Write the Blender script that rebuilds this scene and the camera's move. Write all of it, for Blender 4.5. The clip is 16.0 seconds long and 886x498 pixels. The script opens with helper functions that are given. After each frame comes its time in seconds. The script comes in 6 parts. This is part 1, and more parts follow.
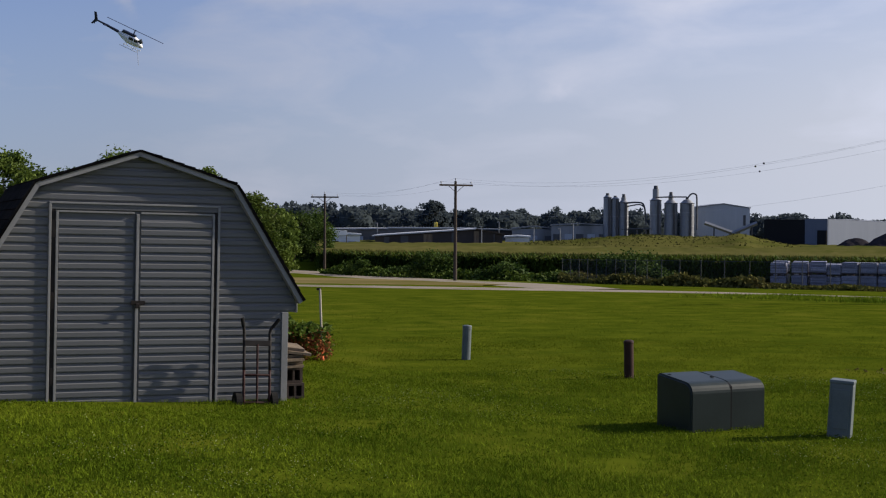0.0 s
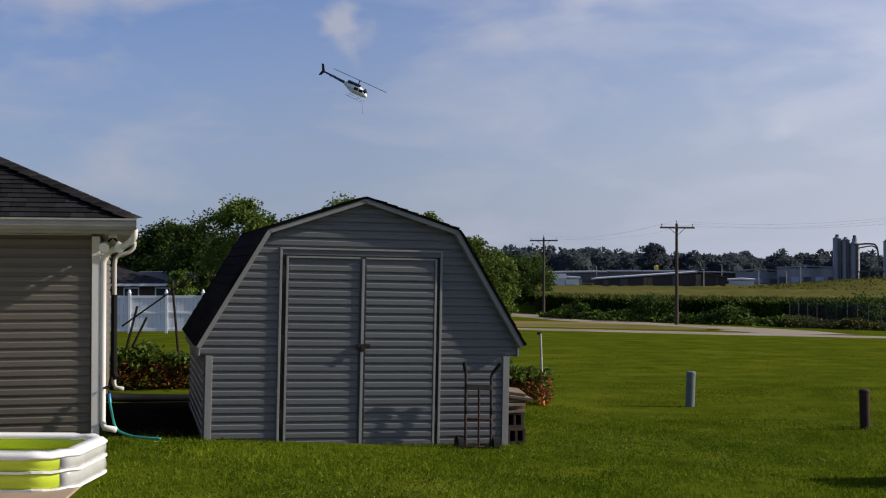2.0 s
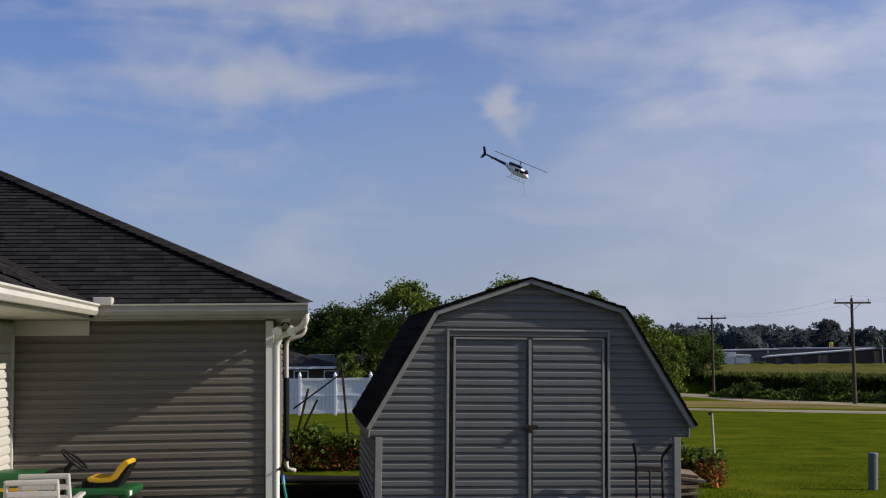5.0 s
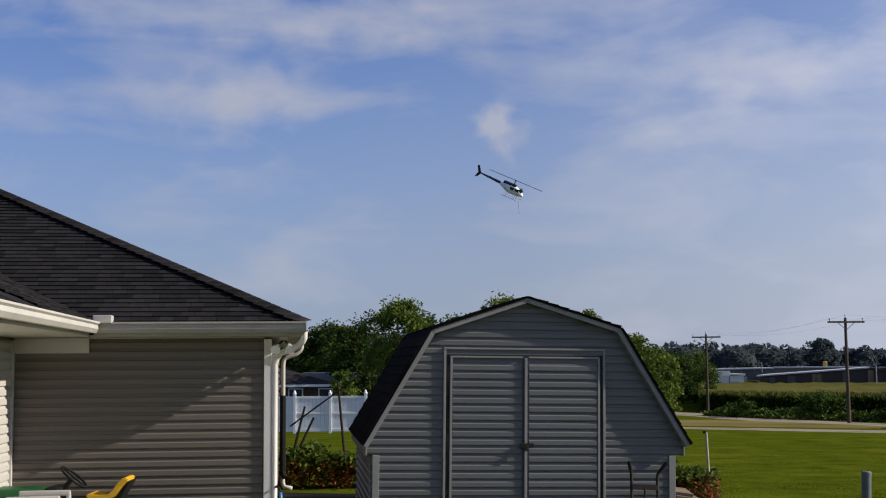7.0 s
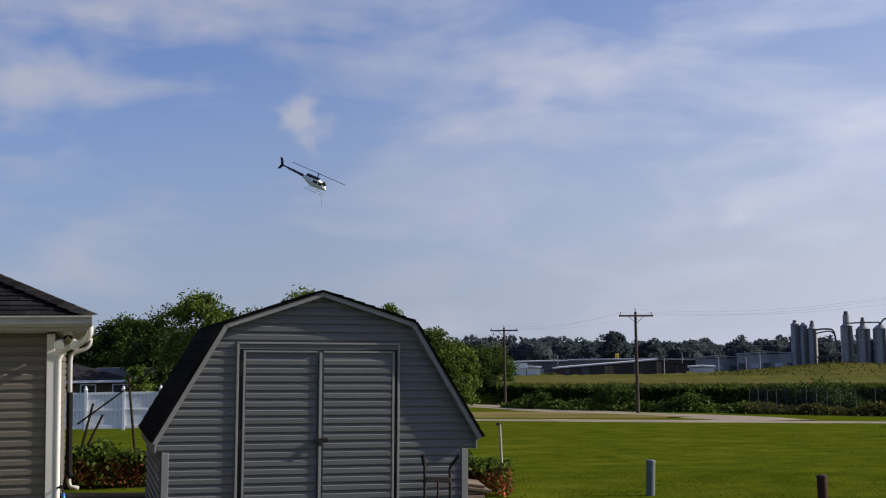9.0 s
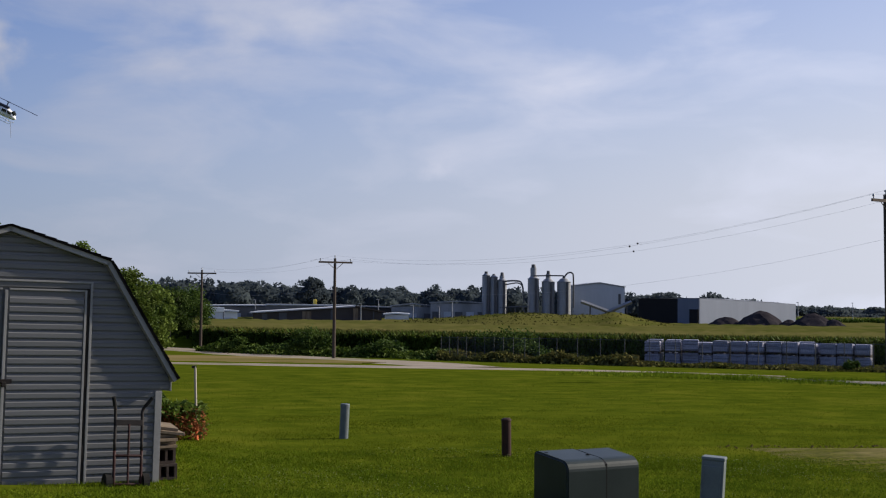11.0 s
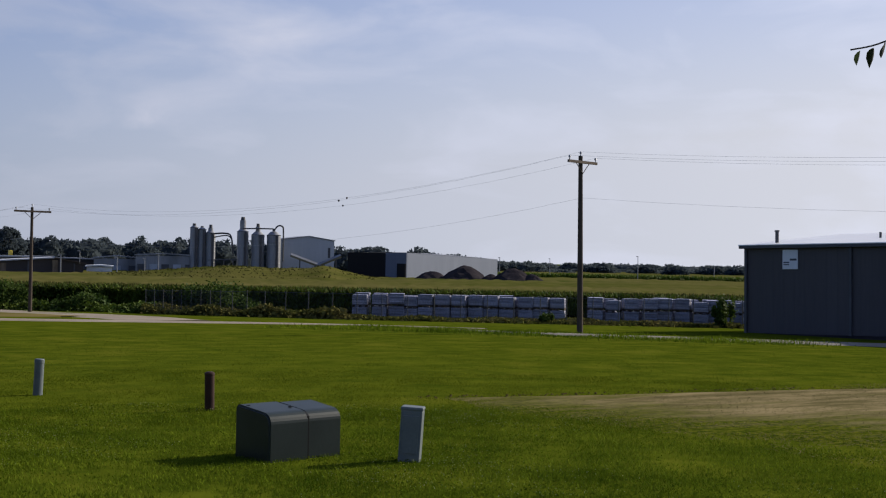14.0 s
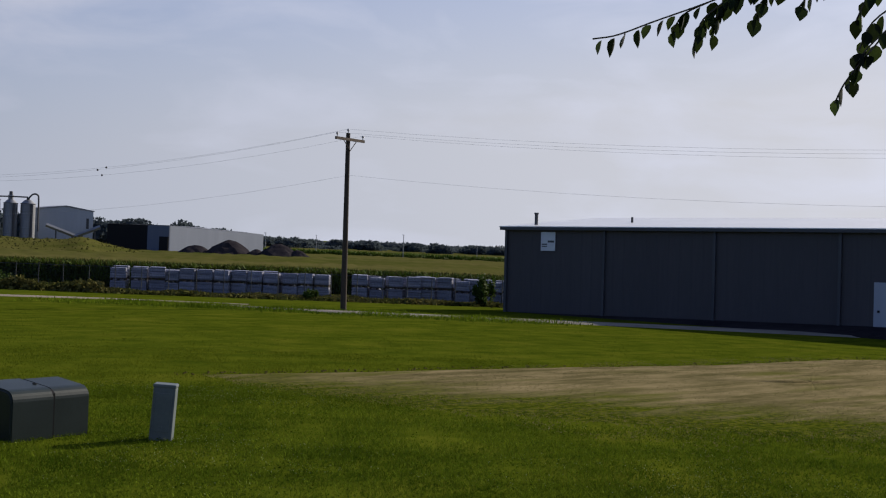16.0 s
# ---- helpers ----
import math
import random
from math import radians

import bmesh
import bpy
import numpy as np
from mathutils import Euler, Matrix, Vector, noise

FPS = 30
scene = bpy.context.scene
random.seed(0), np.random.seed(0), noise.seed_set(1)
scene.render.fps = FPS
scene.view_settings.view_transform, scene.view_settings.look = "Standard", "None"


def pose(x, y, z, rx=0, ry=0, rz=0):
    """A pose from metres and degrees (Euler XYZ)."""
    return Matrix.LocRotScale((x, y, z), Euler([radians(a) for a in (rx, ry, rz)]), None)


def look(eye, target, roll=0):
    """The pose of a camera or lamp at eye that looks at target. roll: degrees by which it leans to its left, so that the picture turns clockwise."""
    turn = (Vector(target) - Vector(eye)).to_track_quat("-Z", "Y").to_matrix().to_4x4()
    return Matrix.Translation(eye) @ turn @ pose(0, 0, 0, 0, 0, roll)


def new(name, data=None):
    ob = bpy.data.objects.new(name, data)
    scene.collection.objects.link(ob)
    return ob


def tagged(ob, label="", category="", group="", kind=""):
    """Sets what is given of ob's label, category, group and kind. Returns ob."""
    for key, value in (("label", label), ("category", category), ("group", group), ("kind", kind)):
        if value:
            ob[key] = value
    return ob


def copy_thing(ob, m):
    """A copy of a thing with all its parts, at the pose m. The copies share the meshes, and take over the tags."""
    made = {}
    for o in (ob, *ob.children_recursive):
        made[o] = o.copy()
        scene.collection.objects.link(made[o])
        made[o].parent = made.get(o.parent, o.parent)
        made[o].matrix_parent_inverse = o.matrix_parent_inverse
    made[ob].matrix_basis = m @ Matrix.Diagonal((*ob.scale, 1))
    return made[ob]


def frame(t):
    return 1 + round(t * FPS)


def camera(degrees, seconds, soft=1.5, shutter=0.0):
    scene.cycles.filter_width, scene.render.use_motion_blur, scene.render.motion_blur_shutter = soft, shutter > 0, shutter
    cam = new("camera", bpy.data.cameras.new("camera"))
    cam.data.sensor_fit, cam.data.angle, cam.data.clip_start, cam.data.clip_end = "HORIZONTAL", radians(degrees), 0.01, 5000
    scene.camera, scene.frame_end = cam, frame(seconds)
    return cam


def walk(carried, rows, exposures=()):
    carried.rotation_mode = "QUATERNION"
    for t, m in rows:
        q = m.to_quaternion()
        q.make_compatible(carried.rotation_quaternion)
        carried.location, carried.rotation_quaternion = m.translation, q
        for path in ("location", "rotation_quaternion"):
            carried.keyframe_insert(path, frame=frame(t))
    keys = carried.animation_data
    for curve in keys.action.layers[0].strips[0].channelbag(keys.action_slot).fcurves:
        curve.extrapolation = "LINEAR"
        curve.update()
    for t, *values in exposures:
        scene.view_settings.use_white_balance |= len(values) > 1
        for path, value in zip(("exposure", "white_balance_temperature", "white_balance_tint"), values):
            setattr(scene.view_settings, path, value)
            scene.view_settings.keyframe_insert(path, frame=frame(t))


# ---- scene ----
cam = camera(39.23, 16.0, soft=1.15)


def view(x, y, z, yaw, pitch, roll):
    """A pose from the eye and the degrees to the left, up and of lean."""
    a, b = radians(yaw), radians(pitch)
    way = Vector((-math.sin(a) * math.cos(b), math.cos(a) * math.cos(b), math.sin(b)))
    return look(Vector((x, y, z)), Vector((x, y, z)) + way, roll)


ROWS = [
    (0, -0.015, 0.029, 1.989, -15.03, -1.14, 0.28),
    (0.5, -0.015, 0.046, 2.003, -12.50, -1.26, 0.38),
    (1, -0.028, 0.034, 2.003, -9.70, -0.65, 0.16),
    (1.5, -0.025, 0.054, 2.002, -7.04, 0.18, 0.04),
    (2, -0.033, 0.087, 2.003, -4.97, 0.82, 0.10),
    (2.5, -0.018, 0.125, 2.005, -3.06, 1.62, -0.01),
    (3, -0.007, 0.153, 2.002, -1.26, 2.42, -0.44),
    (3.5, -0.007, 0.156, 2.004, -0.00, 3.32, -0.72),
    (4, -0.022, 0.132, 2.003, 0.90, 3.80, -0.81),
    (4.5, -0.046, 0.087, 2.008, 2.00, 4.13, -0.68),
    (4.7, -0.051, 0.069, 2.003, 2.30, 4.30, -0.67),
    (6.8, -0.093, -0.099, 2.000, 2.94, 5.51, -0.45),
    (7, -0.086, -0.103, 2.004, 2.27, 5.39, -0.47),
    (7.5, -0.067, -0.092, 2.006, 0.57, 5.39, -0.77),
    (8, -0.044, -0.081, 2.016, -1.84, 5.36, -0.87),
    (8.5, -0.015, -0.055, 2.015, -4.14, 5.15, -0.72),
    (9, 0.007, -0.031, 2.012, -6.82, 5.00, -0.78),
    (9.5, 0.016, -0.014, 1.990, -11.14, 4.66, -1.05),
    (10, 0.041, 0.010, 1.980, -14.51, 3.74, -1.04),
    (10.2, 0.031, 0.010, 1.984, -15.67, 3.46, -0.58),
    (12.3, -0.035, -0.064, 1.999, -26.97, 1.13, 0.40),
    (12.5, -0.029, -0.084, 2.000, -27.61, 1.06, 0.32),
    (13, -0.015, -0.081, 2.001, -29.95, 0.81, 0.76),
    (13.5, 0.006, -0.065, 2.002, -31.93, 0.76, 0.74),
    (14, 0.038, -0.030, 1.993, -33.87, 0.52, 1.09),
    (14.5, 0.055, -0.017, 2.004, -36.05, 0.21, 1.36),
    (15, 0.098, -0.013, 1.976, -38.39, 0.26, 1.38),
    (15.5, 0.118, -0.027, 1.993, -41.44, -0.32, 1.84),
    (16, 0.140, -0.023, 2.001, -44.61, -0.23, 2.40),
]
walk(cam, [(t, view(*row)) for t, *row in ROWS], [(0, 0.35), (2, 0.3), (7, 0.35), (12, 0.42), (13.5, 0.31), (14.5, 0.29), (15.5, 0.24), (16, 0.12)])

# ---- world, sun ----
SUN_EL, SUN_DIR = radians(27), Vector((1.0, -0.015, 0)).normalized()
world = bpy.data.worlds.new("sky")
scene.world = world
world.use_nodes = True
wn, wl = world.node_tree.nodes, world.node_tree.links
wn.clear()
w_out, w_bg = wn.new("ShaderNodeOutputWorld"), wn.new("ShaderNodeBackground")
sky = wn.new("ShaderNodeTexSky")
sky.sky_type, sky.sun_disc = "NISHITA", False
sky.sun_elevation, sky.sun_rotation = SUN_EL, math.atan2(SUN_DIR.x, SUN_DIR.y)
sky.air_density, sky.dust_density, sky.ozone_density = 1.0, 0.5, 3.0
w_bg.inputs["Strength"].default_value = 0.068
# soft drifting cloud veils, stretched along the horizon
w_co, w_map = wn.new("ShaderNodeTexCoord"), wn.new("ShaderNodeMapping")
w_map.inputs["Scale"].default_value = (3.0, 3.0, 9.0)
w_map.inputs["Location"].default_value = (0.35, 0.2, 0.15)
w_no = wn.new("ShaderNodeTexNoise")
w_no.inputs["Scale"].default_value, w_no.inputs["Detail"].default_value = 2.3, 8.0
w_no.inputs["Roughness"].default_value, w_no.inputs["Distortion"].default_value = 0.52, 0.35
w_rp = wn.new("ShaderNodeValToRGB")
w_rp.color_ramp.elements[0].position, w_rp.color_ramp.elements[0].color = 0.475, (0, 0, 0, 1)
w_rp.color_ramp.elements[1].position, w_rp.color_ramp.elements[1].color = 0.84, (0.85, 0.85, 0.85, 1)
w_mix, w_tint, w_haze = wn.new("ShaderNodeMix"), wn.new("ShaderNodeMix"), wn.new("ShaderNodeMix")
for node in (w_mix, w_tint, w_haze):
    node.data_type = "RGBA"
w_tint.blend_type = "MULTIPLY"
w_tint.inputs["Factor"].default_value, w_tint.inputs["B"].default_value = 1.0, (0.76, 0.935, 1.42, 1)
# summer haze: thick at the horizon, paler and brighter on the sun's side
w_xyz, w_el, w_dot, w_side, w_sum, w_scale = (wn.new("ShaderNode" + k) for k in ("SeparateXYZ", "MapRange", "VectorMath", "MapRange", "Math", "VectorMath"))
w_el.interpolation_type = "SMOOTHSTEP"
w_el.inputs["From Min"].default_value, w_el.inputs["From Max"].default_value = -0.02, 0.34
w_el.inputs["To Min"].default_value, w_el.inputs["To Max"].default_value = 0.8, 0.05
w_dot.operation, w_scale.operation = "DOT_PRODUCT", "SCALE"
w_dot.inputs[1].default_value = (*SUN_DIR.xy, 0.0)
w_side.inputs["From Min"].default_value, w_side.inputs["From Max"].default_value = -0.2, 0.95
w_side.inputs["To Min"].default_value, w_side.inputs["To Max"].default_value = 0.0, 0.5
w_sum.operation, w_sum.use_clamp = "ADD", True
w_bright = wn.new("ShaderNodeMapRange")
w_bright.inputs["From Min"].default_value, w_bright.inputs["From Max"].default_value = 0.0, 0.95
w_bright.inputs["To Min"].default_value, w_bright.inputs["To Max"].default_value = 0.95, 1.88
w_mix.inputs["B"].default_value = (5.9, 6.1, 7.1, 1)
wl.new(w_co.outputs["Generated"], w_map.inputs["Vector"])
wl.new(w_co.outputs["Generated"], w_xyz.inputs[0])
wl.new(w_co.outputs["Generated"], w_dot.inputs[0])
wl.new(w_xyz.outputs["Z"], w_el.inputs["Value"])
wl.new(w_dot.outputs["Value"], w_side.inputs["Value"])
wl.new(w_dot.outputs["Value"], w_bright.inputs["Value"])
wl.new(w_el.outputs["Result"], w_sum.inputs[0])
wl.new(w_side.outputs["Result"], w_sum.inputs[1])
wl.new(w_bright.outputs["Result"], w_scale.inputs["Scale"])
wl.new(w_map.outputs["Vector"], w_no.inputs["Vector"])


def w_math(op, a, b=None, c=None):
    n = wn.new("ShaderNodeMath")
    n.operation = op
    for slot, v in zip(n.inputs, (a, b, c)):
        if isinstance(v, (int, float)):
            slot.default_value = v
        elif v is not None:
            wl.new(v, slot)
    return n.outputs[0]


# larger clouds by bearing and height in degrees, their spread and weight
w_bear = w_math("MULTIPLY", w_math("ARCTAN2", w_xyz.outputs["X"], w_xyz.outputs["Y"]), 57.3)
w_high = w_math("MULTIPLY", w_math("ARCSINE", w_xyz.outputs["Z"]), 57.3)
w_warp, w_split = wn.new("ShaderNodeTexNoise"), wn.new("ShaderNodeSeparateXYZ")
w_warp.inputs["Scale"].default_value, w_warp.inputs["Detail"].default_value = 22.0, 5.0
wl.new(w_co.outputs["Generated"], w_warp.inputs["Vector"])
wl.new(w_warp.outputs["Color"], w_split.inputs[0])
w_bear = w_math("ADD", w_bear, w_math("MULTIPLY_ADD", w_split.outputs["X"], 5.0, -2.5))
w_high = w_math("ADD", w_high, w_math("MULTIPLY_ADD", w_split.outputs["Y"], 3.2, -1.6))
w_cloud = w_no.outputs["Fac"]
for b0, e0, sb, se, weight in ((0.5, 11.0, 1.0, 0.85, 0.52), (-12.0, 12.2, 6.0, 1.2, 0.27), (-9.0, 16.0, 13.0, 1.3, 0.27), (8.2, 10.4, 3.0, 0.9, 0.15), (11.0, 13.0, 6.0, 1.3, 0.26), (20.5, 6.3, 0.6, 0.5, 0.2), (-12.0, 8.6, 3.5, 0.6, 0.12), (26.0, 10.5, 7.0, 1.2, 0.15), (17.0, 9.0, 4.0, 0.7, 0.1)):
    u = w_math("POWER", w_math("ABSOLUTE", w_math("MULTIPLY_ADD", w_bear, 1 / sb, -b0 / sb)), 2.0)
    v = w_math("POWER", w_math("ABSOLUTE", w_math("MULTIPLY_ADD", w_high, 1 / se, -e0 / se)), 2.0)
    w_cloud = w_math("MULTIPLY_ADD", w_math("POWER", 2.718, w_math("MULTIPLY", w_math("ADD", u, v), -1.0)), weight, w_cloud)
wl.new(w_cloud, w_rp.inputs["Fac"])
wl.new(sky.outputs["Color"], w_tint.inputs["A"])
wl.new(w_tint.outputs["Result"], w_haze.inputs["A"])
w_warm = wn.new("ShaderNodeMix")
w_warm.data_type = "RGBA"
w_warm.inputs["A"].default_value, w_warm.inputs["B"].default_value = (3.85, 4.5, 6.05, 1), (4.75, 4.78, 5.15, 1)
w_part = w_math("MULTIPLY", w_side.outputs["Result"], 2.0)
wl.new(w_part, w_warm.inputs["Factor"])
wl.new(w_warm.outputs["Result"], w_scale.inputs[0])
wl.new(w_scale.outputs[0], w_haze.inputs["B"])
wl.new(w_sum.outputs[0], w_haze.inputs["Factor"])
wl.new(w_haze.outputs["Result"], w_mix.inputs["A"])
wl.new(w_rp.outputs["Color"], w_mix.inputs["Factor"])
w_lit = wn.new("ShaderNodeVectorMath")
w_lit.operation = "SCALE"
w_lit.inputs[0].default_value = (5.3, 5.55, 6.7)
wl.new(w_bright.outputs["Result"], w_lit.inputs["Scale"])
wl.new(w_lit.outputs[0], w_mix.inputs["B"])
wl.new(w_mix.outputs["Result"], w_bg.inputs["Color"])
wl.new(w_bg.outputs["Background"], w_out.inputs["Surface"])

sun_data = bpy.data.lights.new("sun", "SUN")
sun_data.energy, sun_data.angle, sun_data.color = 5.0, radians(0.55), (1.0, 0.9, 0.76)
sun = new("sun", sun_data)
sun.matrix_world = look(SUN_DIR * 50 * math.cos(SUN_EL) + Vector((0, 0, 50 * math.sin(SUN_EL))), (0, 0, 0))


# ---- materials ----
def mat(name, c1, c2=None, scale=4.0, rough=0.7, metal=0.0, bump=0.0, fine=60.0, stretch=(1, 1, 1), spots=None, island=0.0, trans=0.0, spec=0.4):
    """Two colours mixed by broad and fine noise, with fine relief; spots: a third colour in sparse stains; island: tone shift by piece."""
    m = bpy.data.materials.new(name)
    m.use_nodes = True
    n, l = m.node_tree.nodes, m.node_tree.links
    b = n["Principled BSDF"]
    b.inputs["Roughness"].default_value, b.inputs["Metallic"].default_value = rough, metal
    b.inputs["Specular IOR Level"].default_value = spec
    c2 = c2 or tuple(v * 0.8 for v in c1)
    co, mp = n.new("ShaderNodeTexCoord"), n.new("ShaderNodeMapping")
    mp.inputs["Scale"].default_value = stretch
    l.new(co.outputs["Object"], mp.inputs["Vector"])
    big, small = n.new("ShaderNodeTexNoise"), n.new("ShaderNodeTexNoise")
    big.inputs["Scale"].default_value, big.inputs["Detail"].default_value = scale, 6
    small.inputs["Scale"].default_value, small.inputs["Detail"].default_value = fine, 4
    for t in (big, small):
        l.new(mp.outputs["Vector"], t.inputs["Vector"])
    ad = n.new("ShaderNodeMath")
    ad.operation = "MULTIPLY_ADD"
    l.new(small.outputs["Fac"], ad.inputs[0])
    ad.inputs[1].default_value = 0.45
    l.new(big.outputs["Fac"], ad.inputs[2])
    rp = n.new("ShaderNodeValToRGB")
    rp.color_ramp.elements[0].position, rp.color_ramp.elements[0].color = 0.5, (*c1, 1)
    rp.color_ramp.elements[1].position, rp.color_ramp.elements[1].color = 0.95, (*c2, 1)
    l.new(ad.outputs[0], rp.inputs["Fac"])
    col = rp.outputs["Color"]
    if spots:
        sn, sr, mx = n.new("ShaderNodeTexNoise"), n.new("ShaderNodeValToRGB"), n.new("ShaderNodeMix")
        sn.inputs["Scale"].default_value, sn.inputs["Detail"].default_value = scale * 0.6, 8
        l.new(mp.outputs["Vector"], sn.inputs["Vector"])
        sr.color_ramp.elements[0].position, sr.color_ramp.elements[1].position = 0.52, 0.72
        l.new(sn.outputs["Fac"], sr.inputs["Fac"])
        mx.data_type = "RGBA"
        mx.inputs["B"].default_value = (*spots, 1)
        l.new(sr.outputs["Color"], mx.inputs["Factor"])
        l.new(col, mx.inputs["A"])
        col = mx.outputs["Result"]
    if island:
        ge, oi, sm, mr, hs = n.new("ShaderNodeNewGeometry"), n.new("ShaderNodeObjectInfo"), n.new("ShaderNodeMath"), n.new("ShaderNodeMapRange"), n.new("ShaderNodeHueSaturation")
        l.new(ge.outputs["Random Per Island"], sm.inputs[0])
        l.new(oi.outputs["Random"], sm.inputs[1])
        mr.inputs["From Max"].default_value = 2.0
        mr.inputs["To Min"].default_value, mr.inputs["To Max"].default_value = 1 - island, 1 + island
        l.new(sm.outputs[0], mr.inputs["Value"])
        l.new(mr.outputs["Result"], hs.inputs["Value"])
        l.new(col, hs.inputs["Color"])
        col = hs.outputs["Color"]
    l.new(col, b.inputs["Base Color"])
    if bump:
        bp = n.new("ShaderNodeBump")
        bp.inputs["Strength"].default_value, bp.inputs["Distance"].default_value = min(1.0, bump), 0.02
        l.new(ad.outputs[0], bp.inputs["Height"])
        l.new(bp.outputs["Normal"], b.inputs["Normal"])
    if trans:
        tr, ms = n.new("ShaderNodeBsdfTranslucent"), n.new("ShaderNodeMixShader")
        ms.inputs[0].default_value = trans
        l.new(col, tr.inputs["Color"])
        l.new(b.outputs[0], ms.inputs[1])
        l.new(tr.outputs[0], ms.inputs[2])
        l.new(ms.outputs[0], n["Material Output"].inputs["Surface"])
    return m


